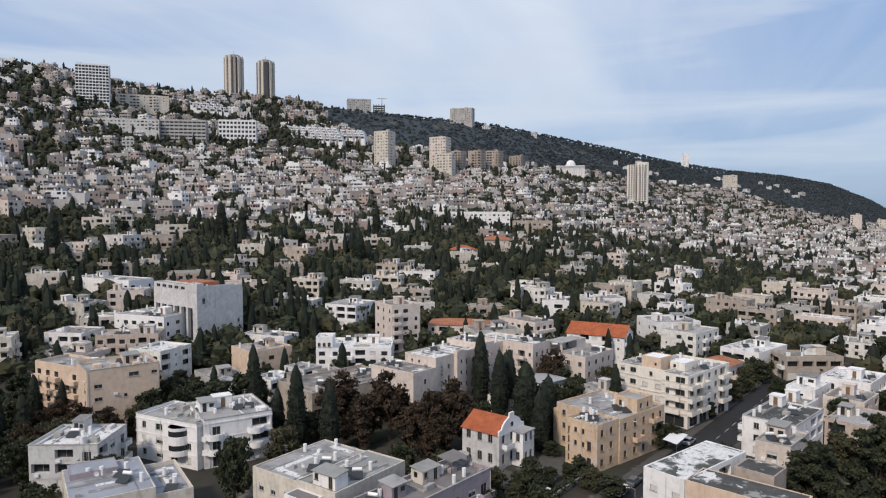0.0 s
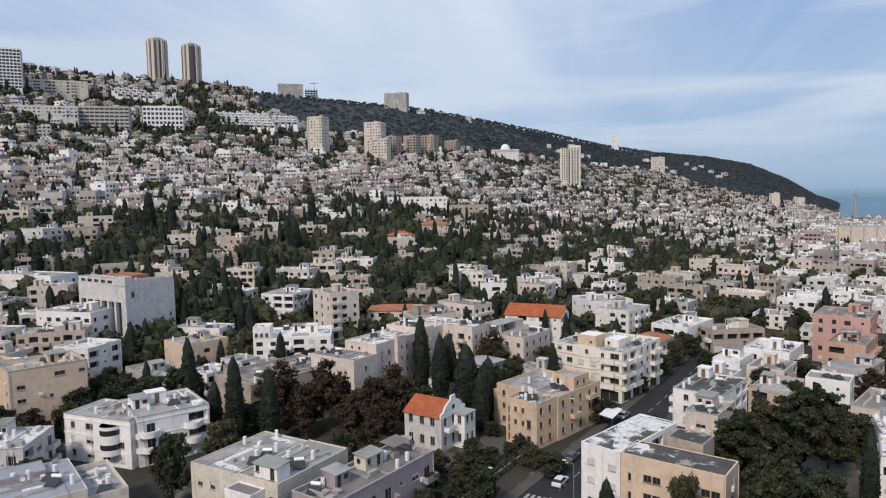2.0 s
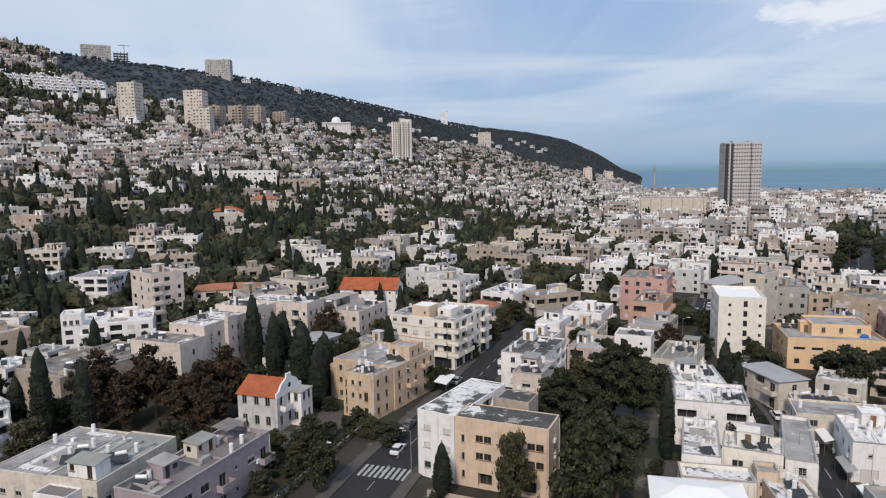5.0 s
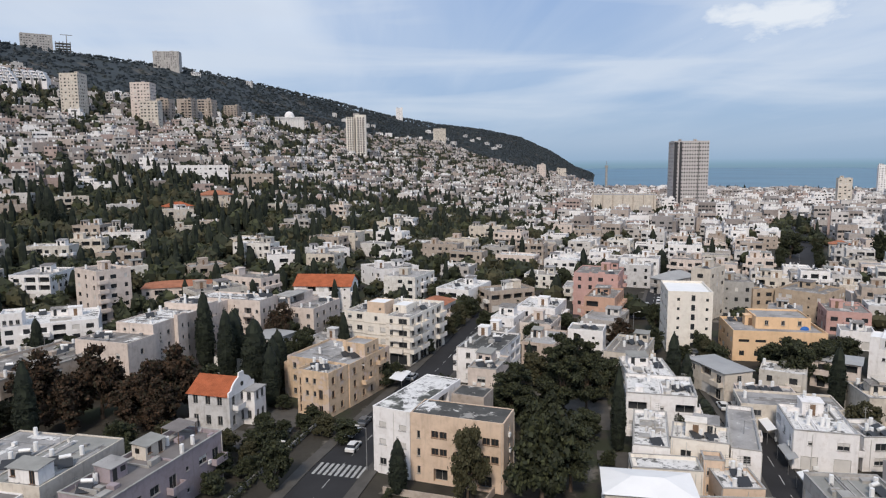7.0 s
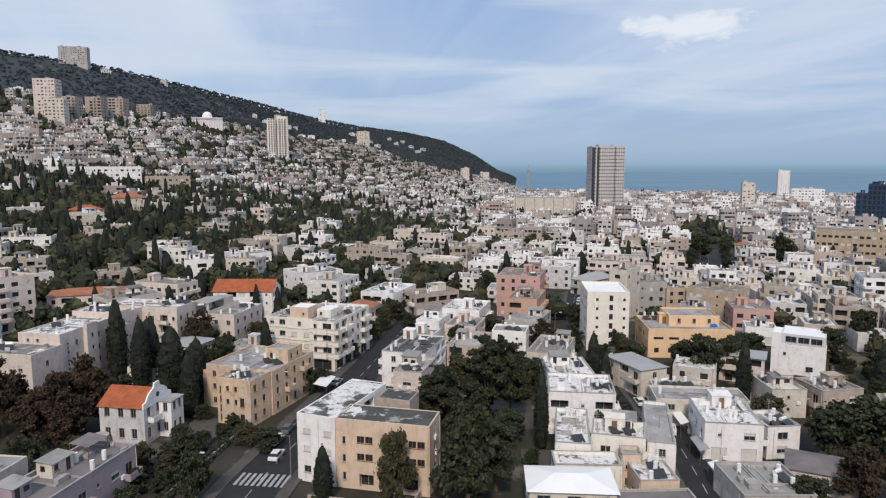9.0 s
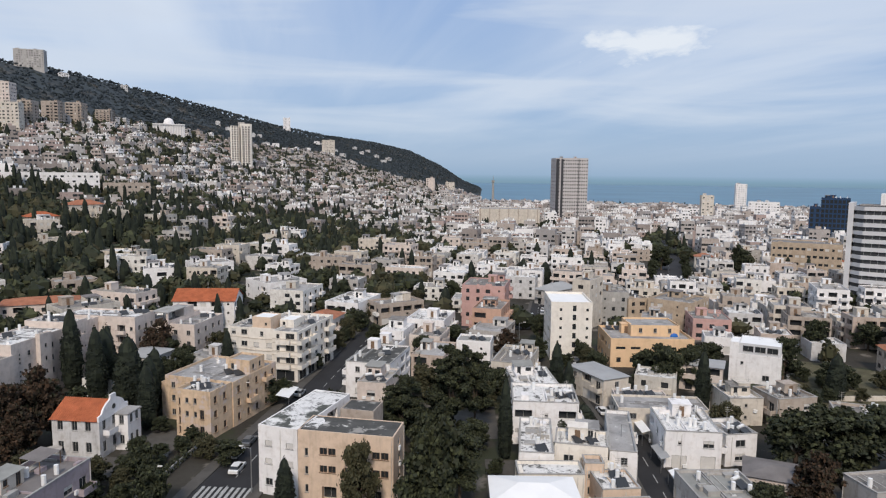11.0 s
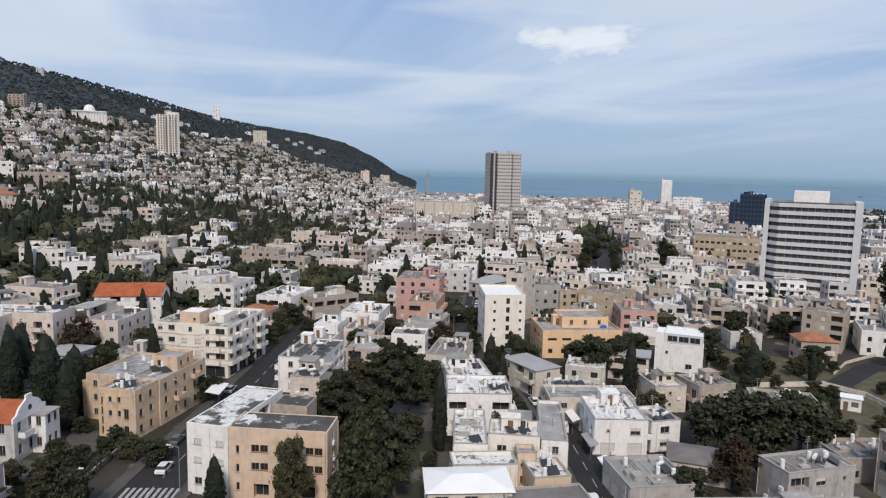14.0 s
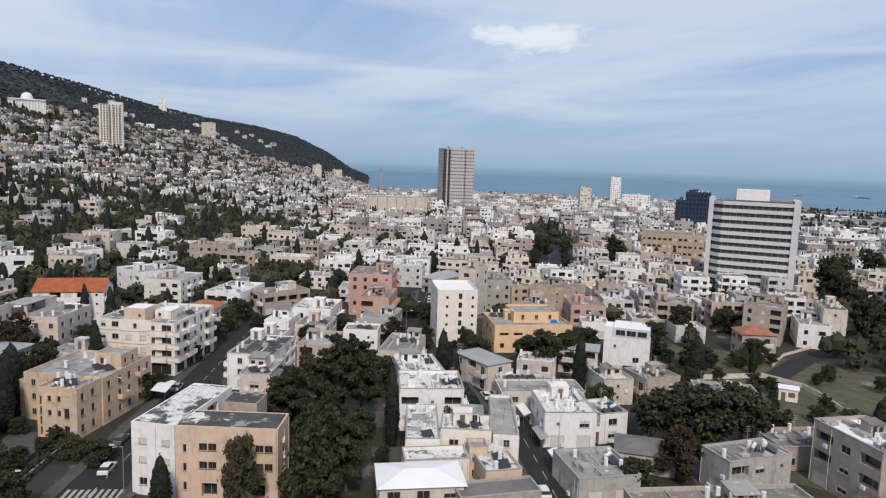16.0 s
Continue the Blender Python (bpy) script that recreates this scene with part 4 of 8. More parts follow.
block("apartment_building", "tall white plastered tower block with few windows", 139.0, 141.3, -36.0, 11.5, 17.0, 16.7, plan={0: [(u, w, 1.1 + 2.6 * k, h, 'open') for k in range(6) for u, w, h in ((0.24, 0.7, 0.8), (0.57, 1.0, 1.6), (0.88, 0.7, 0.8))]}, wall='ivory', roof='white_sheet', hut=False, balcony=0, step=2.7, bare=True)
block("apartment_building", "low pale house below the pink block", 125.6, 159.2, -53.0, 9.9, 17.0, 6.5, wall='mixed', roof='pale_roof', hut=False)
block("apartment_building", "low house with water tanks on its roof", -58.4, 192.3, 36.2, 10.2, 17.0, 5.0, wall='grey', roof='roof', hut=False, balcony=0)
block("apartment_building", "white apartment house with stepped balconies", 115.0, 177.3, -47.4, 12.0, 16.0, 7.5, wall='white', roof='coating', balcony=0.5)
block("apartment_building", "orange plastered low block beside the pink one", 133.2, 169.6, -48.6, 9.2, 17.0, 10.5, wall='orange', roof='roof', hut=False)
block("apartment_building", "small peach-coloured house with a white roof edge", -51.6, 211.3, -47.6, 12.6, 14.1, 8.0, wall='peach', roof='pale_roof', hut=False, balcony=0.1)
block("apartment_building", "white stepped apartment house", -22.3, 214.4, -0.3, 23.0, 17.0, 8.5, wall='white', roof='coating', upper=(0.0, 0.0, 0.22, 0.4, 3.2))
block("apartment_building", "cream apartment tower block with plain sides", 170.0, 163.2, -67.5, 6.3, 12.2, 17.0, wall='cream', roof='pale_roof', blank=0.4, balcony=0)
block("apartment_building", "old rose-coloured row of houses", 194.5, 133.2, -43.9, 11.7, 16.5, 7.0, wall='pink', roof='roof', balcony=0.1)
block("apartment_building", "grey-white apartment house on the street", 116.9, 203.0, -91.6, 9.6, 17.0, 7.5, wall='mixed', roof='roof', balcony=0.5)
block("apartment_building", "beige apartment block above the park", 222.3, 83.0, -75.1, 11.2, 17.0, 12.0, wall='beige', roof='roof')
block("apartment_building", "pink plastered apartment block on the street", 143.9, 186.2, -45.9, 14.6, 17.0, 14.5, wall='pink', roof='roof')
block("apartment_building", "white cubic clinic with a large glazed front", 229.2, 71.8, -63.7, 8.9, 16.8, 7.5, wall='white', roof='pale_roof', balcony=0, hut=False, category='building')
block("house", "white house under a long orange tile roof", 59.6, 229.0, -30.0, 19.6, 12.0, 8.6, wall='white', roof='tile', top='gable', balcony=0.1, rise=0.27, category='house')
block("apartment_building", "white modernist apartment house with long balconies", 105.9, 214.1, -51.1, 12.4, 20.0, 7.5, wall='white', roof='coating', balcony=0.4)
block("apartment_building", "cream apartment block beside the park", 235.4, 68.3, -62.7, 6.6, 15.2, 12.0, wall='cream', roof='roof')
block("school", "sandstone school wing with tall windows", 191.0, 162.6, -23.4, 7.2, 12.9, 9.0, wall='stone', roof='roof', step=2.4, balcony=0, hut=False, category='school')
block("school", "long sandstone school with rows of arched windows", 200.7, 149.1, -74.2, 15.3, 17.0, 9.5, wall='stone', roof='roof', step=2.4, balcony=0, hut=False, category='school')
block("apartment_building", "raw concrete building with dark window bands", 187.4, 168.6, -38.4, 10.1, 17.0, 11.0, wall='concrete', roof='roof', balcony=0, step=2.3, category='building')
block("apartment_building", "rose-grey apartment block with a stair tower", -10.4, 240.8, 28.9, 11.0, 14.0, 16.0, wall='rose', roof='roof')
block("apartment_building", "plain house with a grey flat roof", -115.4, 223.3, -8.8, 13.0, 12.0, 7.0, wall='mixed', roof='roof', hut=False)
block("apartment_building", "pale grey apartment house among trees", 93.0, 234.5, -48.0, 12.9, 17.0, 9.0, wall='mixed', roof='pale_roof')
block("apartment_building", "white apartment house with large windows", -93.8, 236.6, -21.7, 21.4, 17.0, 11.0, wall='white', roof='pale_roof', balcony=0.1)
block("house", "house with a red tile roof edge", 12.3, 249.1, -9.5, 21.7, 12.0, 7.0, wall='rose', roof='old_tile', top='hip', rise=0.12, category='house')
block("apartment_building", "white cube-shaped house among dark cypresses", -30.2, 269.2, -23.2, 13.6, 16.5, 9.0, wall='white', roof='pale_roof', hut=False)
block("apartment_building", "white apartment house behind the street trees", 93.4, 257.5, 7.9, 17.6, 17.0, 8.0, wall='white', roof='pale_roof', balcony=0.3)
block("house", "grey stone house with a low pyramid roof", 191.4, 201.2, -78.8, 9.0, 17.0, 6.0, wall='grey', roof='sheet', top='hip', category='house')
block("apartment_building", "white apartment block with open balconies", 270.4, 132.4, -52.6, 11.1, 17.0, 10.0, wall='white', roof='pale_roof', balcony=0.5)
block("apartment_building", "white apartment house on the slope", 57.4, 292.4, -11.1, 13.2, 15.0, 8.0, wall='white', roof='pale_roof')
block("apartment_building", "white apartment house with a terrace", 79.1, 301.1, 2.1, 16.8, 14.0, 8.0, wall='white', roof='pale_roof')
block("apartment_building", "long white villa with a row of windows", -133.2, 288.1, -28.5, 37.1, 12.0, 8.0, wall='white', roof='pale_roof', hut=False, balcony=0)

block("house", "plastered house under a red-brown tile roof beside the street", 84.0, 190.5, -48.0, 9.0, 12.0, 8.0, wall='rose', roof='old_tile', top='hip', rise=0.2, category='house')
block("apartment_building", "pale low house with patched grey roofs", 96.5, 147.0, -48.0, 8.5, 15.0, 6.0, wall='mixed', roof='pale_roof', hut=False)
block("apartment_building", "low white house with a roof terrace by the street", 88.0, 157.5, -48.0, 7.0, 11.0, 6.4, wall='white', roof='roof', balcony=0.3)
block("apartment_building", "grey-roofed plastered house behind the street", 105.0, 162.5, -48.0, 9.0, 12.0, 6.4, wall='rose', roof='roof', balcony=0.2)
block("apartment_building", "white plastered house with a coated roof by the street", 99.5, 171.5, -48.0, 7.0, 12.0, 6.8, wall='white', roof='coating', balcony=0.3, hut=False)

# ---- houses made of several volumes ----
def rows(us, zs, w, h, kind="open"):
    """Openings in a grid: (middle, width, sill, height, kind)."""
    return [(u, w, z, h, kind) for z in zs for u in us]


def roof_litter(root, u0, v0, u1, v1, z, seed):
    """Tarred strips, pipes, kerbs, tanks and aerials lying and standing on a flat roof."""
    rng = random.Random(seed)
    s = Soup()
    for k in range(rng.randint(5, 8)):
        if rng.random() < 0.5:
            a, wide = rng.uniform(u0 + 0.5, u1 - 1.6), rng.uniform(0.7, 1.3)
            b = rng.uniform(v0 + 0.4, (v0 + v1) / 2)
            s.box(a, b, z, a + wide, rng.uniform(b + 2, v1 - 0.3), z + 0.008 + 0.003 * k, rng.choice([0, 1, 2]))
        else:
            b, wide = rng.uniform(v0 + 0.5, v1 - 1.6), rng.uniform(0.7, 1.3)
            a = rng.uniform(u0 + 0.4, (u0 + u1) / 2)
            s.box(a, b, z, rng.uniform(a + 2, u1 - 0.3), b + wide, z + 0.009 + 0.003 * k, rng.choice([0, 1, 2]))
    for _ in range(rng.randint(2, 4)):
        a, b = rng.uniform(u0 + 0.6, u1 - 0.6), rng.uniform(v0 + 0.6, v1 - 0.6)
        if rng.random() < 0.5:
            s.tube((a, v0 + 0.4, z + 0.12), (a, rng.uniform(b, v1 - 0.4), z + 0.12), 0.05, 0.05, 6, 3)
        else:
            s.tube((u0 + 0.4, b, z + 0.12), (rng.uniform(a, u1 - 0.4), b, z + 0.12), 0.05, 0.05, 6, 3)
    for _ in range(rng.randint(2, 5)):
        a, b = rng.uniform(u0 + 0.8, u1 - 0.8), rng.uniform(v0 + 0.8, v1 - 0.8)
        s.box(a - 0.35, b - 0.3, z, a + 0.35, b + 0.3, z + rng.uniform(0.25, 0.8), rng.choice([2, 3, 4]))
    for _ in range(rng.randint(1, 3)):
        a, b = rng.uniform(u0 + 0.8, u1 - 0.8), rng.uniform(v0 + 0.8, v1 - 0.8)
        s.tube((a, b, z), (a, b, z + 1.4), 0.33, 0.33, 10, 4)
    a, b, h = rng.uniform(u0 + 0.8, u1 - 0.8), rng.uniform(v0 + 0.8, v1 - 0.8), rng.uniform(2.0, 3.4)
    s.tube((a, b, z), (a, b, z + h), 0.025, 0.02, 5, 3)
    for q in (0.75, 0.86, 0.97):
        s.box(a - 0.5, b - 0.015, z + h * q, a + 0.5, b + 0.015, z + h * q + 0.03, 3)
    tagged(part("roof_clutter", s, ["roof", "coating", "pale_roof", "metal", "tank"], root), kind="stuff")


def compound(name, label, x, y, turn, masses, balconies=(), bands=(), category="apartment building"):
    """A house of several box volumes in its own axes: (u0, v0, u1, v1, z0, z1, wall, roof, lip, openings by side)."""
    base = on_ground(x, y)
    root = tagged(new(name), label, category)
    root.matrix_world = pose(x, y, base, 0, 0, turn)
    c, sn = math.cos(radians(turn)), math.sin(radians(turn))
    for u0, v0, u1, v1, z0, z1, wall, roof, lip, sides in masses:
        w, d, mu, mv = u1 - u0, v1 - v0, (u0 + u1) / 2, (v0 + v1) / 2
        wx, wy = x + c * mu - sn * mv, y + sn * mu + c * mv
        FOOT.append((wx, wy, turn, w, d))
        body, t, zi = Soup(), 0.2, z1 - lip
        for p, u, width, deg in (((u0, v0), (1, 0), w, 0), ((u1, v0), (0, 1), d, 90), ((u1, v1), (-1, 0), w, 180), ((u0, v1), (0, -1), d, 270)):
            holes = sides.get(deg, [])
            facade(body, p, u, width, z0 - (0.3 if z0 == 0 else 0), z1, [(m - ww / 2, m + ww / 2, zz, zz + hh, 1.0 if kk == "deep" else 0.18) for m, ww, zz, hh, kk in holes], 0.18)
            for m, ww, zz, hh, kk in holes:
                inset = 0.96 if kk == "deep" else 0.14
                ring, fill = window_parts(ww, hh, kk)
                win = part("window", ring, None, root, at=pose(p[0] + u[0] * m - u[1] * inset, p[1] + u[1] * m + u[0] * inset, zz, 0, 0, deg))
                part("shutter" if kk == "shut" else "pane", fill, None, win)
        ring = [(u0, v0), (u1, v0), (u1, v1), (u0, v1)]
        inner = [(u0 + t, v0 + t), (u1 - t, v0 + t), (u1 - t, v1 - t), (u0 + t, v1 - t)]
        for i in range(4):
            j = (i + 1) % 4
            body.face([(*ring[i], z1), (*ring[j], z1), (*inner[j], z1), (*inner[i], z1)])
            body.face([(*inner[i], z1), (*inner[j], z1), (*inner[j], zi), (*inner[i], zi)])
        part("wall", body, [wall], root)
        slab = Soup()
        slab.box(u0 + t + 0.004, v0 + t + 0.004, zi - 0.3, u1 - t - 0.004, v1 - t - 0.004, zi + 0.02)
        part("roof", slab, [roof], root)
        if z0 == 0 and w * d > 45:
            ROOFS.append((wx, wy, turn, w, d, base + zi + 0.02, True))
            roof_litter(root, u0, v0, u1, v1, zi + 0.02, len(FOOT))
    for u, v, deg, ww, z, deep, high, mat in balconies:
        b = Soup()
        b.box(-ww / 2, -deep, -0.12, ww / 2, 0.0, 0.06)
        b.box(-ww / 2, -deep, 0.06, ww / 2, -deep + 0.1, high)
        b.box(-ww / 2, -deep + 0.1, 0.06, -ww / 2 + 0.1, 0.0, high)
        b.box(ww / 2 - 0.1, -deep + 0.1, 0.06, ww / 2, 0.0, high)
        part("balcony", b, [mat], root, at=pose(u, v, z, 0, 0, deg))
    for u0, v0, u1, v1, z0, z1, mat in bands:
        b = Soup()
        b.box(u0, v0, z0, u1, v1, z1)
        part("string_course", b, [mat], root)
    return root


# old ochre block: narrow street front, wider behind, a stair room on top
compound("apartment_building", "old ochre apartment block with stained plaster", 38.8, 141.3, -50.9, [
    (-2.4, -11.2, 5.5, -4.01, 0, 9.6, "ochre", "pale_roof", 0.55, {
        0: rows((2.5,), (1.0, 4.2, 6.9), 0.75, 1.1) + rows((4.4,), (4.2, 6.9), 0.7, 1.15) + rows((5.9,), (0.6, 3.9), 1.0, 1.9, "brown") + rows((0.8,), (0.7, 2.6, 4.5, 6.4), 0.4, 1.4, "brown"),
        90: rows((1.6, 4.6), (1.0, 4.0, 6.9), 0.95, 1.45, "brown"), 270: rows((2.0, 5.0), (4.0, 6.9), 0.9, 1.3)}),
    (-10.8, -4.0, 5.7, 12.5, 0, 9.45, "ochre", "pale_roof", 0.5, {
        0: rows((2.0, 5.2), (1.0, 4.0, 6.8), 0.9, 1.3), 90: rows((2.0, 5.4, 8.6, 12.2, 15.0), (1.0, 4.0, 6.8), 0.95, 1.5, "brown"), 270: rows((3, 7, 11, 14.5), (1.0, 4.0, 6.8), 1.0, 1.3)}),
    (-0.6, 2.8, 5.2, 8.6, 9.0, 12.1, "ochre", "pale_roof", 0.5, {0: rows((1.6,), (9.9,), 0.8, 1.3), 90: rows((1.5, 4.0), (9.9,), 0.8, 1.2)}),
    (-12.4, -3.2, -10.81, 3.0, 0, 7.6, "ochre", "roof", 0.3, {270: rows((2.5,), (1.0, 4.0), 0.8, 1.2)}),
], balconies=[(5.7, 2.2, 90, 3.0, 3.8, 1.1, 0.9, "ochre"), (5.7, 8.0, 90, 2.6, 6.6, 1.1, 0.9, "ochre")])

# ivory house: stepped front of three bays over shops, long balconies on the street side
IVORY_BANDS = [(4.35, -12.12, 11.33, -12.0, z, z + 0.22, "cream") for z in (3.3, 4.4, 6.5, 7.5, 9.6, 10.6)] + [(-3.72, -9.32, 4.38, -9.2, z, z + 0.2, "cream") for z in (3.3, 6.4, 9.5)] + [(-10.02, -8.82, -3.73, -8.7, z, z + 0.2, "cream") for z in (3.3, 6.4, 9.5)]
compound("apartment_building", "large cream apartment house with stepped bays and long balconies", 63.1, 172.2, -48.1, [
    (-10.0, -8.7, -3.71, 8.0, 0, 12.2, "ivory", "pale_roof", 0.6, {
        0: rows((1.6,), (4.2, 7.3, 10.3), 1.2, 1.3, "half") + rows((4.6,), (4.2, 7.3, 10.3), 1.7, 1.3) + rows((3.0,), (0.3,), 4.0, 2.3, "shut"),
        270: rows((3, 7, 11, 14.5), (1.2, 4.2, 7.3, 10.2), 1.1, 1.3)}),
    (-3.7, -9.2, 4.39, 11.0, 0, 12.4, "ivory", "pale_roof", 0.6, {
        0: rows((2.0, 5.6), (4.4, 7.4), 1.5, 1.2, "shut") + rows((3.6,), (10.3,), 0.9, 1.2) + rows((4.0,), (0.3,), 5.5, 2.4)}),
    (4.4, -12.0, 11.2, 10.0, 0, 12.7, "ivory", "pale_roof", 0.75, {
        0: rows((1.5,), (4.6, 7.7, 10.7), 0.9, 1.2) + rows((4.8,), (4.6, 7.7, 10.7), 2.4, 1.5) + rows((3.4,), (0.2,), 5.0, 2.6),
        90: rows((2.0,), (4.6, 7.7, 10.5), 1.8, 1.5) + rows((6.2,), (4.0, 7.1, 10.0), 3.4, 2.1, "deep") + rows((11.0, 14.5), (4.6, 7.7, 10.5), 1.4, 1.4) + rows((18.5,), (4.0, 7.1, 10.0), 3.2, 2.1, "deep") + rows((3, 8, 13, 18), (0.2,), 3.8, 2.5)}),
    (-3.0, -8.6, 2.2, -3.0, 11.7, 15.1, "peach", "white_sheet", 0.15, {0: rows((3.8,), (13.0,), 0.6, 0.7)}),
    (2.8, -5.0, 6.8, 1.0, 11.7, 14.0, "ivory", "white_sheet", 0.15, {0: rows((1.2,), (12.4,), 0.8, 1.0)}),
], balconies=[(11.2, -10.2, 90, 4.2, z, 1.25, 0.95, "ivory") for z in (3.4, 6.5, 9.6)] + [(11.2, -5.2, 90, 4.6, z, 1.4, 0.95, "ivory") for z in (3.4, 6.5, 9.5)] + [(11.2, 6.5, 90, 5.0, z, 1.3, 0.95, "ivory") for z in (3.4, 6.5, 9.5)] + [(7.6, -12.0, 0, 3.6, z, 1.0, 0.95, "ivory") for z in (3.4, 6.5, 9.6)], bands=IVORY_BANDS)

# rose slab: low front block, long stepped slab with stair towers, end block across
compound("apartment_building", "long pale pink apartment slab with small stair windows", 7.9, 179.6, -42.0, [
    (-12.4, -19.4, 2.5, -10.51, 0, 12.0, "rose", "roof", 0.35, {
        0: rows((2.2,), (2.0, 5.2), 0.9, 1.2) + rows((7.0, 8.2), (10.2,), 0.7, 0.6) + rows((6.5, 12.0), (2.0, 5.2, 8.2), 1.1, 1.3, "half"),
        90: rows((4.4,), (2.2, 5.2, 8.4), 0.9, 1.3), 270: rows((2.5, 6.0), (2.0, 5.2, 8.4), 1.2, 1.3)}),
    (-8.8, -10.5, 2.0, 7.0, 0, 14.2, "rose", "coating", 0.4, {
        0: rows((2.5, 5.0), (12.2,), 0.7, 0.7),
        90: [(2.4, 0.55, 1.4 + 0.98 * k, 0.55, "open") for k in range(12) if k % 4 != 3] + rows((5.2,), (1.6, 4.6, 7.6, 10.6), 0.9, 1.2) + rows((8.6,), (1.2, 4.2, 7.2, 10.2), 1.9, 2.0, "deep") + rows((12.4, 15.4), (1.6, 4.6, 7.6, 10.6), 1.0, 1.3),
        270: rows((2, 5.5, 9, 12.5, 16), (1.6, 4.6, 7.6, 10.6), 1.2, 1.3)}),
    (2.01, -3.2, 3.1, 0.4, 0, 14.9, "rose", "coating", 0.3, {90: rows((1.8,), (2.5, 5.5, 8.5, 11.5), 0.7, 1.0)}),
    (-9.2, 7.01, 3.2, 12.8, 0, 15.4, "rose", "coating", 0.4, {0: rows((11.6,), (12.6,), 0.5, 1.0), 90: rows((2.9,), (2.0, 5.0, 8.0, 11.4), 1.1, 1.5) + rows((5.0,), (2.0, 5.0, 8.0, 11.4), 0.5, 0.8), 270: rows((3,), (2, 5, 8, 11), 1.2, 1.3)}),
    (-9.5, 12.81, 1.6, 19.5, 0, 14.2, "rose", "pale_roof", 0.4, {90: rows((1.6, 4.6), (1.6, 4.6, 7.6, 10.6), 1.2, 1.3)}),
    (-9.5, 19.51, 11.8, 28.5, 0, 14.4, "rose", "coating", 0.4, {0: rows((14.0,), (1.6, 4.6, 7.6, 10.6), 1.0, 1.3) + rows((17.4,), (1.2, 4.2, 7.2, 10.2), 2.2, 2.0, "deep") + rows((20.2,), (1.8, 4.8, 7.8, 10.8), 0.8, 1.0), 90: rows((2.0, 5.0, 7.6), (1.6, 4.6, 7.6, 10.6), 1.1, 1.3)}),
], balconies=[(7.9, 19.5, 0, 2.8, z, 1.1, 0.9, "rose") for z in (4.0, 7.0, 10.0)] + [(3.2, 9.9, 90, 2.0, z, 0.9, 0.9, "rose") for z in (4.7, 7.7, 11.0)])

# rose-white house behind: three upright parts, one with an open roof frame
compound("apartment_building", "rose-white apartment house with deep balconies and roof frame", 42.7, 198.5, -44.3, [
    (-9.6, -6.4, -2.6, 8.5, 0, 10.6, "rose", "pale_roof", 0.5, {0: rows((3.5,), (1.2, 4.2, 7.2), 4.2, 1.9, "deep"), 270: rows((3, 7, 11), (1.4, 4.4, 7.4), 1.2, 1.3)}),
    (-2.59, -8.0, 2.4, 8.0, 0, 11.2, "rose", "roof", 0.4, {0: rows((1.3, 3.7), (1.4, 4.4, 7.4), 0.9, 1.5, "half"), 90: rows((0.5,), (9.0,), 0.3, 0.6)}),
    (2.41, -7.2, 9.6, 8.5, 0, 10.4, "rose", "pale_roof", 0.5, {0: rows((1.6, 5.4), (1.4, 4.4, 7.4), 1.1, 1.3), 90: rows((2.2, 6.0, 9.8, 13.2), (1.4, 4.4, 7.4), 1.2, 1.4)}),
    (-2.5, -7.9, -1.9, -7.3, 10.8, 13.4, "rose", "rose", 0.02, {}), (1.7, -7.9, 2.3, -7.3, 10.8, 13.4, "rose", "rose", 0.02, {}),
    (-2.5, 0.0, 2.3, 5.0, 10.8, 13.4, "rose", "pale_roof", 0.2, {0: rows((1.4,), (11.1,), 0.9, 1.9)}),
], balconies=[(-6.1, -6.4, 0, 5.0, z, 1.2, 0.95, "rose") for z in (4.1, 7.1)], bands=[(-2.9, -8.3, 2.7, 0.3, 13.41, 13.65, "concrete")])

# tall hall-like building: blank stained front, deep fins along its flank
compound("public_building", "tall weathered grey-white building with a blank stained side", -82.1, 244.0, 50.0, [
    (-9.0, -14.0, 9.0, 14.0, 0, 18.6, "weathered", "pale_roof", 0.5, {0: rows((16.2,), (3.0, 6.5), 0.9, 1.3) + rows((2.6,), (14.4,), 1.1, 1.9) + rows((8.0, 10.0), (5.0,), 0.7, 0.8), 270: rows((2.8, 7.0, 11.2, 15.4, 19.6, 23.8), (1.4,), 3.0, 11.5, "deep"), 90: rows((4, 9, 14, 19, 24), (2.0, 6.0, 10.0), 1.6, 1.8)}),
    (-9.0, -14.01, -6.4, -9.0, 18.1, 21.4, "weathered", "pale_roof", 0.4, {}),
    (-8.9, -8.99, -4.5, 13.9, 18.1, 20.6, "weathered", "pale_roof", 0.4, {270: rows((3, 7, 11, 15, 19), (18.9,), 2.6, 1.0)}),
    (-4.49, 0.0, 8.8, 13.8, 18.1, 20.0, "old_tile", "old_tile", 0.05, {}),
    (-6.3, -13.9, 8.9, -9.5, 18.1, 19.9, "weathered", "pale_roof", 0.6, {}),
], category="public building")

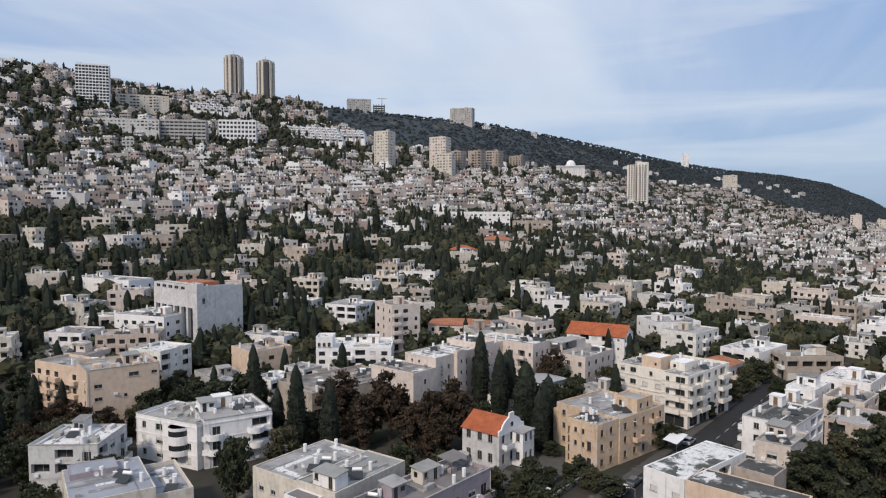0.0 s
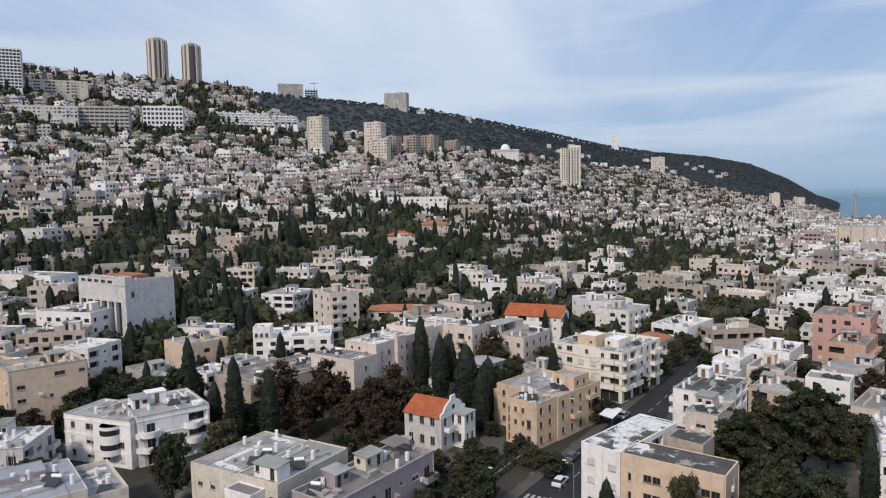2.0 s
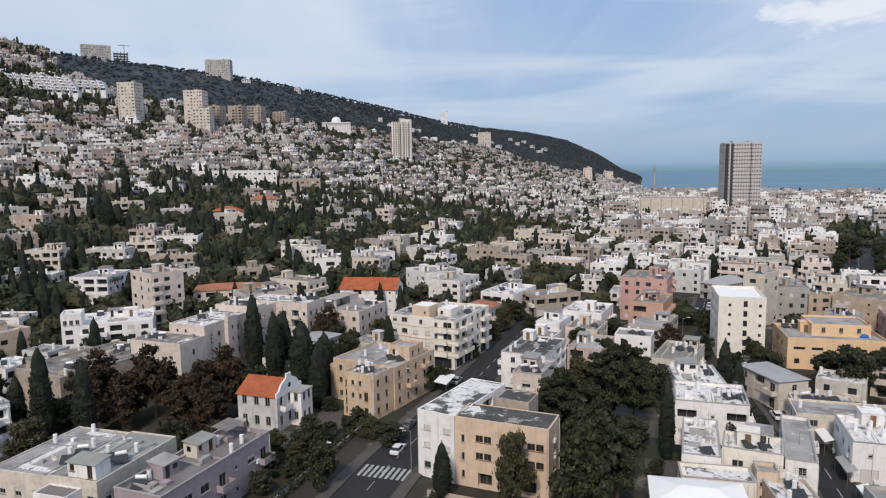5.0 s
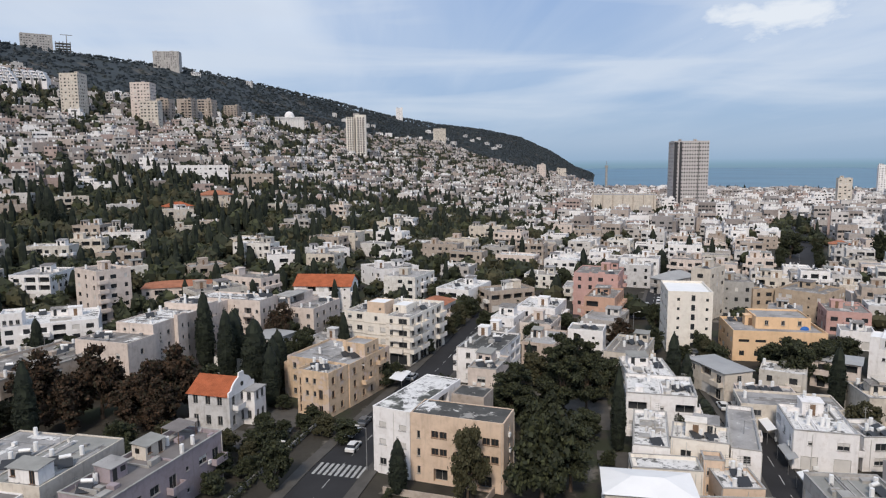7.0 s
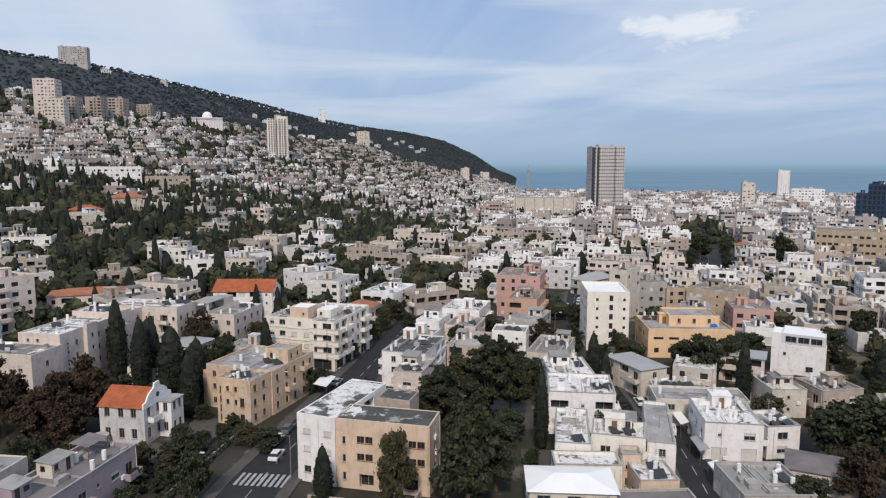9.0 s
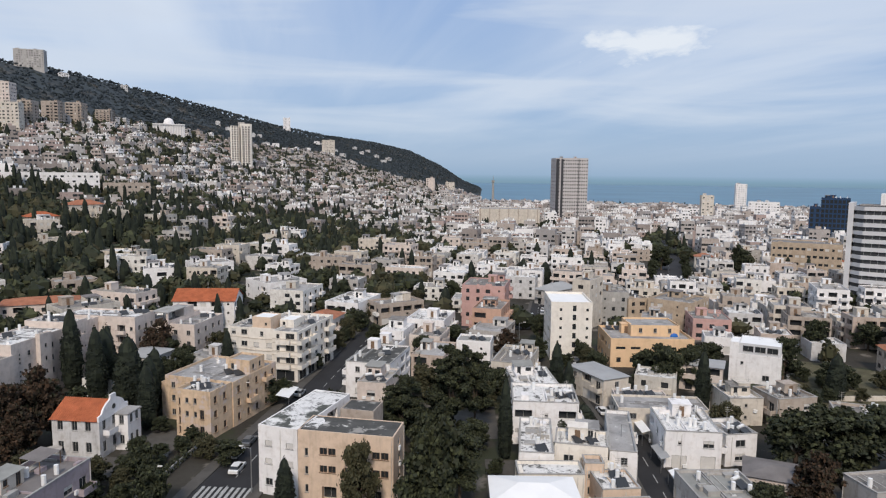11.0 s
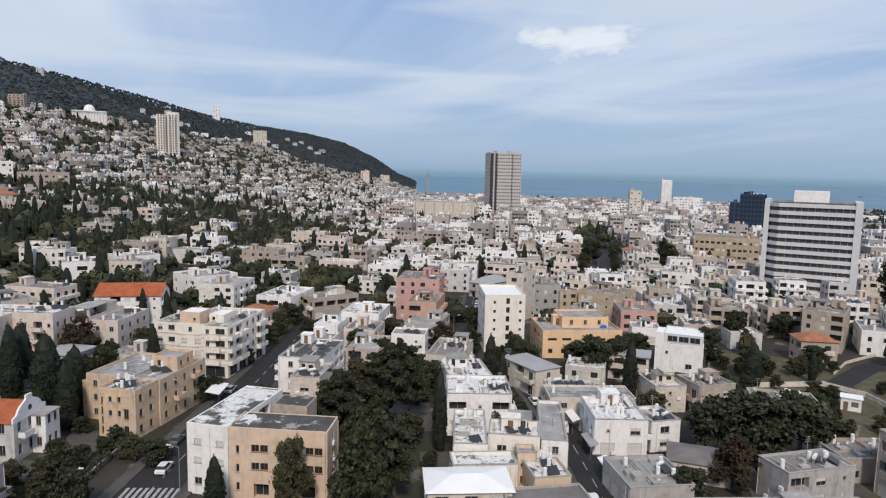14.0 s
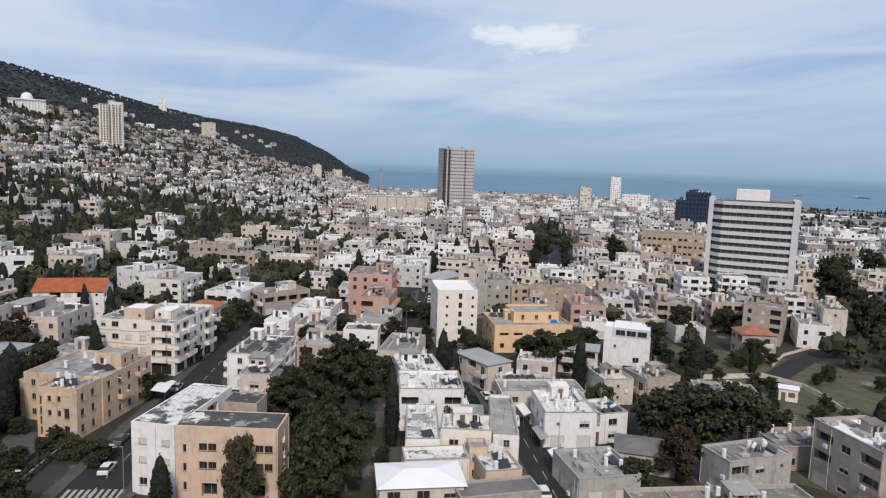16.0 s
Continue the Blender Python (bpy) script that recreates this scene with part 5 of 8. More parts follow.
# low curved-corner block on the shopping street
compound("shop_building", "low beige block with a curved parapet along the shopping street", 113.0, 87.6, -38.0, [
    (-9.0, -4.5, 9.0, 4.0, 0, 5.6, "cream", "pale_roof", 0.45, {270: rows((1.6, 4.2, 6.6), (3.4,), 1.5, 1.2) + rows((2.2, 6.0), (0.2,), 2.8, 2.3, "shut"), 0: rows((3, 7, 11, 15), (3.3,), 1.4, 1.2), 90: rows((2, 5), (3.3,), 1.2, 1.2)}),
    (-8.0, 4.01, 3.0, 9.0, 0, 5.2, "rose", "roof", 0.4, {270: rows((1.5, 3.6), (3.0,), 1.3, 1.2)}),
], bands=[(-9.35, -4.3, -9.0, 4.2, 2.75, 2.95, "concrete")], category="shop building")

compound("apartment_building", "modern white cubic building with a glazed top floor", 162.9, 96.3, -62.0, [
    (-6.2, -5.0, 5.8, 5.5, 0, 7.4, "white", "white_sheet", 0.3, {0: rows((8.6,), (1.0,), 1.6, 1.4) + rows((3.0,), (4.6,), 0.7, 0.8), 270: rows((2.4, 5.0, 7.8), (1.2, 4.4), 0.9, 1.2), 90: rows((3, 7), (4.2,), 1.2, 1.3)}),
    (-6.2, -5.02, -4.2, 1.5, 7.1, 10.2, "white", "white_sheet", 0.2, {}),
    (-4.19, -4.4, 5.6, 5.4, 7.1, 10.0, "panel_grey", "white_sheet", 0.2, {0: rows((2.2, 5.0, 7.8), (7.9,), 2.5, 1.5), 90: rows((2.6, 6.4), (7.9,), 3.0, 1.5)}),
], category="building")

compound("apartment_building", "low building with lavender-grey sheet roofs", -48.7, 108.9, 31.5, [
    (-8.8, -7.8, 3.0, 7.8, 0, 9.0, "cream", "lav_roof", 0.1, {0: rows((2.0, 5.5, 9.0), (1.4, 5.6), 1.6, 1.3), 90: rows((3, 7, 11), (1.4, 5.6), 1.4, 1.3)}),
    (3.01, -7.0, 8.8, 7.4, 0, 7.4, "cream", "lav_roof", 0.75, {0: rows((1.6, 4.2), (1.2, 4.4), 1.3, 1.3), 90: rows((2.5, 6.0, 9.5, 12.5), (1.2, 4.4), 1.5, 1.3)}),
    (-8.0, 2.0, -1.0, 7.2, 8.8, 9.9, "lilac", "lav_roof", 0.1, {}),
])

compound("apartment_building", "flat-roofed house with roof tanks and a projecting front room", -16.7, 114.4, -37.7, [
    (-9.9, -8.4, 1.2, 8.4, 0, 8.3, "cream", "pale_roof", 0.22, {0: rows((2.2, 5.2, 8.6), (1.2, 4.6), 1.2, 1.3, "half"), 270: rows((2.5, 6.5, 10.5, 14.0), (1.2, 4.6), 1.3, 1.3)}),
    (1.21, -8.4, 9.9, 8.4, 0, 8.6, "cream", "sheet_roof", 0.22, {0: rows((7.4,), (1.2, 5.0), 1.1, 1.3), 90: rows((2, 5.5, 9, 12.5, 15.3), (1.2, 4.8), 1.2, 1.4, "half")}),
    (1.6, -11.4, 7.2, -8.41, 0, 7.4, "white", "brown_roof", 0.2, {0: rows((2.8,), (4.6,), 2.6, 1.4) + rows((2.8,), (1.0,), 2.2, 1.4), 90: rows((1.5,), (4.6,), 1.2, 1.3)}),
])

compound("stair_block", "grey-roofed stair block behind the front apartment house", 52.6, 103.2, -47.0, [
    (-3.0, -2.6, 3.0, 2.6, 0, 11.5, "beige", "dark_roof", 0.1, {0: rows((4.6,), (2.0, 5.0, 8.0), 0.7, 0.9), 90: rows((2.6,), (2.0, 5.0, 8.0), 0.9, 1.1)}),
])

# ---- the gabled house ----
def gabled_house(x, y, turn, w, d, h):
    """White old house: long side under a tiled roof, a shaped gable over the end front with a balcony on columns."""
    FOOT.append((x, y, turn, w, d))
    root = tagged(new("house"), "old white house with orange tile roof and shaped gable", "house")
    root.matrix_world = pose(x, y, on_ground(x, y), 0, 0, turn)
    body = Soup()
    longs = [(m, 1.1, z, 1.9) for m in (1.6, 4.4, 7.0) if m < w - 1 for z in (1.2, 5.2)]
    ends = [(m, 1.0, z, 2.0) for m in (1.5, d / 2, d - 1.5) for z in (1.0, 5.1)]
    for p, u, width, deg, holes in (((-w / 2, -d / 2), (1, 0), w, 0, longs), ((w / 2, -d / 2), (0, 1), d, 90, ends), ((w / 2, d / 2), (-1, 0), w, 180, longs), ((-w / 2, d / 2), (0, -1), d, 270, [])):
        facade(body, p, u, width, -0.3, h, [(m - a / 2, m + a / 2, z, z + b) for m, a, z, b in holes], 0.2)
        for m, a, z, b in holes:
            ring, fill = window_parts(a, b, "open")
            win = part("window", ring, None, root, at=pose(p[0] + u[0] * m - u[1] * 0.15, p[1] + u[1] * m + u[0] * 0.15, z, 0, 0, deg))
            part("pane", fill, None, win)
    # greyer plaster than the white gable: the walls' shade is put into their colour
    part("wall", body, ["weathered"], root)
    rise, o = 2.6, 0.4
    for side in (-1, 1):
        t = Soup()
        n = int((w + o) / 0.42)
        for i in range(n):
            a, b = -w / 2 - o + (w + o - 0.3) * i / n, -w / 2 - o + (w + o - 0.3) * (i + 1) / n
            m = (a + b) / 2
            e, r = side * (d / 2 + 0.35), h - 0.15
            t.face([(a, e, r), (m, e, r + 0.1), (m, 0, h + rise + 0.1), (a, 0, h + rise)])
            t.face([(m, e, r + 0.1), (b, e, r), (b, 0, h + rise), (m, 0, h + rise + 0.1)])
        part("roof_slope", t, ["tile"], root)
    # shaped gable: stepped and curved outline
    half = [(d / 2 + 0.1, h - 0.3), (d / 2 + 0.1, h + 0.7), (d / 2 - 0.9, h + 0.9), (d / 2 - 1.3, h + 1.6), (d / 2 - 2.0, h + 2.2), (0.9, h + 2.9), (0.8, h + 3.7)]
    out = half + [(-a, z) for a, z in half[::-1]]
    g = Soup()
    k = len(out)
    g.v = [(w / 2 - 0.28, a, z) for a, z in out] + [(w / 2 + 0.05, a, z) for a, z in out]
    g.f = [tuple(range(k, 2 * k)), tuple(range(k - 1, -1, -1))] + [(i, (i + 1) % k, k + (i + 1) % k, k + i) for i in range(k)]
    g.m = [0] * (k + 2)
    part("shaped_gable", g, ["white"], root)
    s = Soup()
    s.tube((w / 2 + 0.06, 0, h + 1.3), (w / 2 + 0.12, 0, h + 1.3), 0.5, 0.5, 14)
    part("round_window", s, ["glass"], root)
    # two-storey bay with a flat top on one half of the end front, small balcony on the other
    bay = Soup()
    x0, x1, y0, y1, bh = w / 2 + 0.06, w / 2 + 2.6, 0.2, d / 2, h - 0.4
    for p, u, width, deg, holes in (((x0, y0), (1, 0), x1 - x0, 0, [(1.3, 0.9, 5.0), (1.3, 0.9, 1.2)]), ((x1, y0), (0, 1), y1 - y0, 90, [(1.2, 0.9, 5.0), (3.0, 0.9, 5.0), (1.2, 0.9, 1.2), (3.0, 0.9, 1.2)]), ((x1, y1), (-1, 0), x1 - x0, 180, [])):
        facade(bay, p, u, width, -0.3, bh, [(m - a / 2, m + a / 2, z, z + 1.7) for m, a, z in holes], 0.18)
        for m, a, z in holes:
            ring, fill = window_parts(a, 1.7, "open")
            win = part("window", ring, None, root, at=pose(p[0] + u[0] * m - u[1] * 0.13, p[1] + u[1] * m + u[0] * 0.13, z, 0, 0, deg))
            part("pane", fill, None, win)
    part("bay_wall", bay, ["white"], root)
    s = Soup()
    s.box(x0, y0 - 0.15, bh, x1 + 0.2, y1 + 0.15, bh + 0.25)
    part("bay_roof", s, ["pale_roof"], root)
    s = Soup()
    s.box(w / 2 + 0.06, -d / 2 + 1.0, 4.1, w / 2 + 1.3, -d / 2 + 3.8, 4.25)
    s.box(w / 2 + 1.18, -d / 2 + 1.0, 4.25, w / 2 + 1.3, -d / 2 + 3.8, 5.1)
    s.box(w / 2 + 0.06, -d / 2 + 1.0, 4.25, w / 2 + 1.18, -d / 2 + 1.12, 5.1)
    s.prism([(w / 2 + 0.06, -d / 2 + 1.6), (w / 2 + 0.7, -d / 2 + 1.6), (w / 2 + 0.7, -d / 2 + 1.8), (w / 2 + 0.06, -d / 2 + 1.8)], 3.5, 4.1)
    part("balcony", s, ["white"], root)
    s = Soup()
    s.prism([(-w / 2 + 1 + 1.6 * math.cos(q), -d / 2 - 1.5 + 1.6 * math.sin(q)) for q in np.radians(np.arange(0, 360, 24))], -0.2, 2.2)
    part("round_bay", s, ["grey"], root)


gabled_house(13.8, 137.9, -40.6, 9.2, 8.9, 7.2)

# ---- large landmarks ----
def ring_at(pts, z):
    return [(x, y, z) for x, y in pts]


def banded_office():
    """White office slab: glass storeys between white bands, solid end walls and a plant room."""
    root = new("office_building")
    root.matrix_world = pose(303, 121.5, on_ground(303, 121), 0, 0, -68)
    tagged(root, "white office block with dark ribbon windows in every storey", "office building")
    w, d, h, n = 34.0, 20.0, 42.0, 12
    core = Soup()
    core.prism([(-w / 2 + 4, -d / 2 + 0.7), (w / 2 - 3, -d / 2 + 0.7), (w / 2 - 3, d / 2), (-w / 2 + 1.2, d / 2), (-w / 2 + 0.7, -d / 2 + 4.2)], 0, h - 1)
    part("ribbon_glass", core, ["ribbon"], root)
    for i in range(n):
        z = 4.2 + i * 3.25
        b = Soup()
        b.prism([(-w / 2 + 3.8, -d / 2), (w / 2 - 2.6, -d / 2), (w / 2 - 2.6, d / 2), (-w / 2 + 0.2, d / 2), (-w / 2, -d / 2 + 4.0)], z - 0.85, z + 0.75)
        part("white_band", b, ["panel_grey"], root)
    for x0, x1, y0 in ((w / 2 - 2.6, w / 2, -d / 2 - 0.3), (-w / 2 - 1.8, -w / 2 + 0.15, -d / 2 + 3.2)):
        b = Soup()
        b.box(x0, y0, 0, x1, d / 2 + 0.3, h)
        part("end_wall", b, ["panel_grey"], root)
    for i in range(11):
        x = -w / 2 + 4.6 + i * 2.5
        b = Soup()
        b.box(x, -d / 2 + 0.55, 0, x + 0.14, -d / 2 + 0.69, h - 1.5)
        part("mullion", b, ["metal"], root)
    b = Soup()
    b.box(-w / 2 + 9, -d / 2 + 4, h - 1, w / 2 - 12, d / 2 - 3, h + 3.8)
    part("plant_room", b, ["white"], root)
    b = Soup()
    b.box(-w / 2 + 2, -d / 2 + 2, h - 1.0, w / 2 - 2.7, d / 2 - 1, h - 0.7)
    part("roof", b, ["roof"], root)


def ribbed_tower(x, y, base, r, h, label, dark="beige"):
    """A round tower with upright ribs and a stepped crown."""
    root = new("tower")
    root.matrix_world = pose(x, y, base, 0, 0, 20)
    tagged(root, label, "tower")
    core = Soup()
    core.prism([(r * 0.9 * math.cos(g), r * 0.9 * math.sin(g)) for g in np.radians(np.arange(0, 360, 15))], -3, h)
    part("core", core, ["glass_wall"], root)
    for i in range(12):
        g = radians(i * 30)
        b = Soup()
        wide = r * (0.17 if i % 3 else 0.12)
        c, s = math.cos(g), math.sin(g)
        pts = [(c * rr - s * t, s * rr + c * t) for rr, t in ((r * 0.8, -wide), (r, -wide * 0.8), (r, wide * 0.8), (r * 0.8, wide))]
        b.prism(pts, -3, h + (2.5 if i % 3 else 0))
        part("rib", b, ["cream" if i % 3 else dark], root)
    b = Soup()
    b.prism([(r * 0.55 * math.cos(g), r * 0.55 * math.sin(g)) for g in np.radians(np.arange(0, 360, 30))], h, h + 5)
    part("crown", b, ["concrete"], root)
    b = Soup()
    b.tube((0, 0, h + 5), (0, 0, h + 12), 0.35, 0.15, 6)
    part("mast", b, ["metal"], root)


def paired_tower():
    """Two half-round shafts side by side with a dark joint."""
    root = new("tower")
    root.matrix_world = pose(277, 882, on_ground(277, 882) - 2, 0, 0, -17)
    tagged(root, "cream high-rise of two rounded shafts with dark joints", "tower")
    for cx, r, h in ((-8.2, 5.8, 55), (5.4, 7.4, 58)):
        b, q = Soup(), r * 0.28
        b.prism([(cx - r + q, -r), (cx + r - q, -r), (cx + r, -r + q), (cx + r, r - q), (cx + r - q, r), (cx - r + q, r), (cx - r, r - q), (cx - r, -r + q)], 0, h)
        part("shaft", b, ["ivory"], root)
        for u in (-0.52, 0.0, 0.52):
            for side in (0, 90):
                for k in range(17):
                    s = Soup()
                    s.box(-0.9, -0.12, 0, 0.9, 0.1, 2.0)
                    part("window", s, ["glass_wall"], root, at=pose(cx, 0, 3.0 + k * 3.1, 0, 0, side) @ pose(u * r, -r, 0))
    for x0 in (-2.4, 2.6, 7.6):
        s = Soup()
        s.box(x0, -7.6, 0, x0 + 0.7, 2.0, 53)
        part("joint", s, ["glass_wall"], root)
    s = Soup()
    s.box(-4, -4, 55, 4, 4, 60)
    part("plant_room", s, ["grey"], root)


MAT["ribbon"] = material("ribbon_glass", (0.065, 0.07, 0.075), rough=0.2, var=0.3, scale=0.3, bump=0)
MAT["glass_wall"] = material("tinted_wall", (0.09, 0.08, 0.08), rough=0.4, var=0.2, bump=0)
banded_office()
ribbed_tower(-303, 1089, 203, 15.0, 86, "round cream tower with upright ribs on the crest")
ribbed_tower(-256, 1101, 206, 14.2, 78, "round brown-ribbed tower on the crest", "glass_wall")
paired_tower()
HIGH = dict(balcony=0, hut=True, category="tower block")
tall = block("tower_block", "grey stone tower block with a grid of square windows", 552, 565, -32, 36, 30, 74, wall="tower", roof="roof", floors=19, step=2.5, uniform=(1.25, 1.5, 1.2), **HIGH)
for x0, wide in ((-17.9, 3.4), (-12.4, 2.6)):
    s = Soup()
    s.box(x0, -15.2, 2, x0 + wide, -15.02, 73)
    part("dark_strip", s, ["black"], tall)
s = Soup()
s.box(7.2, -15.2, 0, 8.0, -15.02, 73)
part("dark_strip", s, ["black"], tall)
block("tower_block", "dark blue glass office tower", 507, 248, -62, 18, 16, 38.5, wall="blue_glass", roof="roof", floors=11, step=2.2, uniform=(1.9, 2.4, 0.5), **HIGH)
block("tower_block", "lower dark glass annex of the office tower", 497, 257, -62, 7, 12, 32, wall="blue_glass", roof="roof", floors=9, step=2.2, uniform=(1.9, 2.4, 0.5), **HIGH)
block("tower_block", "white tower block with dark stripes", 673, 469, -45, 13, 12, 34.5, wall="cream", roof="roof", floors=10, step=4.0, **HIGH)
block("tower_block", "white towers by the sea", 1097, 698, -50, 18, 16, 50, wall="white", roof="roof", floors=14, **HIGH)
block("tower_block", "white hospital-like slab near the shore", 773, 461, -55, 34, 16, 27, wall="white", roof="roof", floors=8, **HIGH)
hall = block("hall", "long pale stone hall with blind arches", 439, 532, -42, 60, 34, 20, wall="cream", roof="pale_roof", floors=4, blank=1.0, balcony=0, hut=False, category="hall")
for i in range(7):
    s = Soup()
    s.box(-29 + i * 9.4, -17.5, 0, -28.2 + i * 9.4, -17.02, 20.8)
    part("pilaster", s, ["beige"], hall)
block("hotel", "grid-fronted hotel slab below the crest", -366, 763, 18, 33, 15, 41, wall="white", roof="roof", floors=12, step=3.2, uniform=(2.7, 2.3, 0.5), category="hotel")
block("apartment_building", "terraced apartment house near the crest", -330, 806, 20, 56, 14, 18, wall="mixed", roof="roof", floors=5, balcony=0.4)
block("institute", "long grey institute with window bands", -248, 708, 8, 44, 16, 22, wall="grey", roof="roof", floors=6, step=4.0, uniform=(3.7, 1.6, 0.9), category="institute")
block("institute", "white institute block with a window grid", -205, 750, 8, 39, 16, 24, wall="white", roof="roof", floors=5, step=3.6, uniform=(2.6, 2.6, 0.9), category="institute")
block("institute", "long low stone terrace building", -306, 688, 14, 76, 14, 11, wall="mixed", roof="roof", floors=3, balcony=0.1, category="institute")
block("tower_block", "cream tower block on the slope", -46, 759, -28, 18, 16, 39, wall="cream", roof="roof", floors=12, step=3.0, **HIGH)
block("tower_block", "rose-cream tower block on the slope", 16, 778, -24, 20, 16, 40, wall="rose", roof="roof", floors=12, step=3.0, **HIGH)
block("tower_block", "lower cream block before the tower", 22, 757, -24, 18, 12, 26, wall="cream", roof="roof", floors=8, step=3.0, **HIGH)
for (bx, by, bh) in ((37, 814, 23), (63, 844, 24), (88, 874, 24), (125, 931, 19)):
    block("tower_block", "beige apartment block in a row on the slope", bx, by, -30, 17, 16, bh, wall="beige", roof="roof", floors=7, group="blocks in a row on the slope", balcony=0.3, category="tower block")
block("hotel", "grey slab hotel on the crest", -122, 1244, 10, 43, 16, 48, wall="grey", roof="roof", floors=12, category="hotel", balcony=0)
block("hotel", "grey slab hotel with plain ends on the crest", 66, 1248, -20, 42, 16, 27, wall="grey", roof="roof", floors=8, category="hotel", balcony=0)
block("tower_block", "white slim tower on the far crest", 752, 1961, -20, 20, 18, 37, wall="white", roof="roof", floors=10, **HIGH)
block("tower_block", "cream stepped block on the far slope", 683, 1512, -25, 30, 18, 33, wall="cream", roof="roof", floors=9, **HIGH)
block("tower_block", "pink-beige block above the flat town", 618, 959, -35, 14, 13, 25, wall="rose", roof="roof", floors=8, **HIGH)
block("tower_block", "cream block near the foot of the cape", 812, 1184, -35, 19, 13, 22, wall="cream", roof="roof", floors=7, **HIGH)
block("school", "long low white school with rows of windows", 34, 528, -5, 62, 14, 11, wall="white", roof="pale_roof", floors=3, balcony=0, hut=False, category="school")
block("school", "tan school wing with a grey roof", 82, 522, -10, 30, 13, 12, wall="beige", roof="roof", floors=3, balcony=0, hut=False, category="school")
block("museum", "sandstone public building with arched rows", 372, 196, -60, 34, 20, 17, wall="stone", roof="roof", floors=4, step=2.6, balcony=0, category="museum")


def skeleton_tower():
    """A block still in its bare frame, with a crane."""
    root = new("building_site")
    root.matrix_world = pose(-86, 1247, 203, 0, 0, 5)
    tagged(root, "dark concrete building frame under construction with a crane", "building site")
    for k in range(10):
        s = Soup()
        s.box(-11, -8, k * 4.0, 11, 8, k * 4.0 + 0.6)
        part("floor_slab", s, ["concrete"], root)
    for i in range(5):
        for j in (-7, 0, 7):
            s = Soup()
            s.box(-10.5 + i * 5, j - 0.5, 0, -9.5 + i * 5, j + 0.5, 39)
            part("column", s, ["glass_wall"], root)
    s = Soup()
    s.box(5, 2, 0, 6.2, 3.2, 52)
    part("crane_mast", s, ["metal"], root)
    s = Soup()
    s.box(-3, 2.2, 50, 14, 3.0, 51)
    part("crane_jib", s, ["metal"], root)


def domed_house():
    root = new("domed_house")
    root.matrix_world = pose(217, 1018, on_ground(217, 1018) + 6, 0, 0, -12)
    tagged(root, "white domed building with a columned front", "domed building")
    s = Soup()
    s.box(-21, -9, -12, 21, 9, 9)
    part("body", s, ["white"], root)
    s = Soup()
    s.prism([(7 * math.cos(g), 7 * math.sin(g)) for g in np.radians(np.arange(0, 360, 20))], 9, 12)
    part("drum", s, ["white"], root)
    s = Soup()
    prev = None
    for e in np.radians(np.arange(0, 91, 15)):
        ring = [(6.6 * math.cos(e) * math.cos(g), 6.6 * math.cos(e) * math.sin(g), 12 + 6 * math.sin(e)) for g in np.radians(np.arange(0, 360, 20))]
        if prev:
            for i in range(18):
                s.face([prev[i], prev[(i + 1) % 18], ring[(i + 1) % 18], ring[i]])
        prev = ring
    part("dome", s, ["white"], root)
    for i in range(12):
        s = Soup()
        s.tube((-19 + i * 3.45, -10.2, -9), (-19 + i * 3.45, -10.2, 8), 0.6, 0.6, 8)
        part("column", s, ["white"], root)
    s = Soup()
    s.box(-21, -11, 8, 21, -9, 9.4)
    part("cornice", s, ["white"], root)


def cascade(x, y, turn, n, k, label):
    """Terraced flats stepping down the slope in slanted rows."""
    root = new("terraced_housing")
    root.matrix_world = pose(x, y, on_ground(x, y), 0, 0, turn)
    tagged(root, label, "terraced housing")
    for i in range(n):
        for j in range(k):
            s = Soup()
            x0, z0, y0 = -n * 4 + i * 8.2 + j * 4.4, 18 - j * 3.9 - i * 0.5, 10 - j * 6.0
            s.box(x0, y0, z0 - 12, x0 + 5.6, y0 + 9, z0)
            s.box(x0 + 0.4, y0 - 0.05, z0 - 3.4, x0 + 5.2, y0, z0 - 1.0, 1)
            s.box(x0 - 0.6, y0 - 1.6, z0 - 0.5, x0 + 0.3, y0 + 9, z0 + 1.6)
            part("terrace_flat", s, ["white", "glass"], root)


skeleton_tower()
domed_house()
cascade(-143, 838, -14, 8, 5, "white terraced flats stepping down the hillside")
cascade(-274, 858, 10, 5, 3, "white sawtooth terraces under the crest")
cascade(-98, 866, -20, 4, 3, "curved white terraced flats on the hillside")

# broadcasting mast by the shore
mast = tagged(new("radio_mast"), "slim concrete radio mast by the shore", "mast")
mast.matrix_world = pose(925, 1181, -13)
s = Soup()
s.tube((0, 0, 0), (0, 0, 52), 3.0, 2.0, 10)
part("shaft", s, ["concrete"], mast)
s = Soup()
s.tube((0, 0, 47), (0, 0, 52), 3.4, 3.4, 12)
part("platform", s, ["concrete"], mast)
s = Soup()
s.tube((0, 0, 54), (0, 0, 62), 0.8, 0.3, 6)
part("aerial", s, ["metal"], mast)


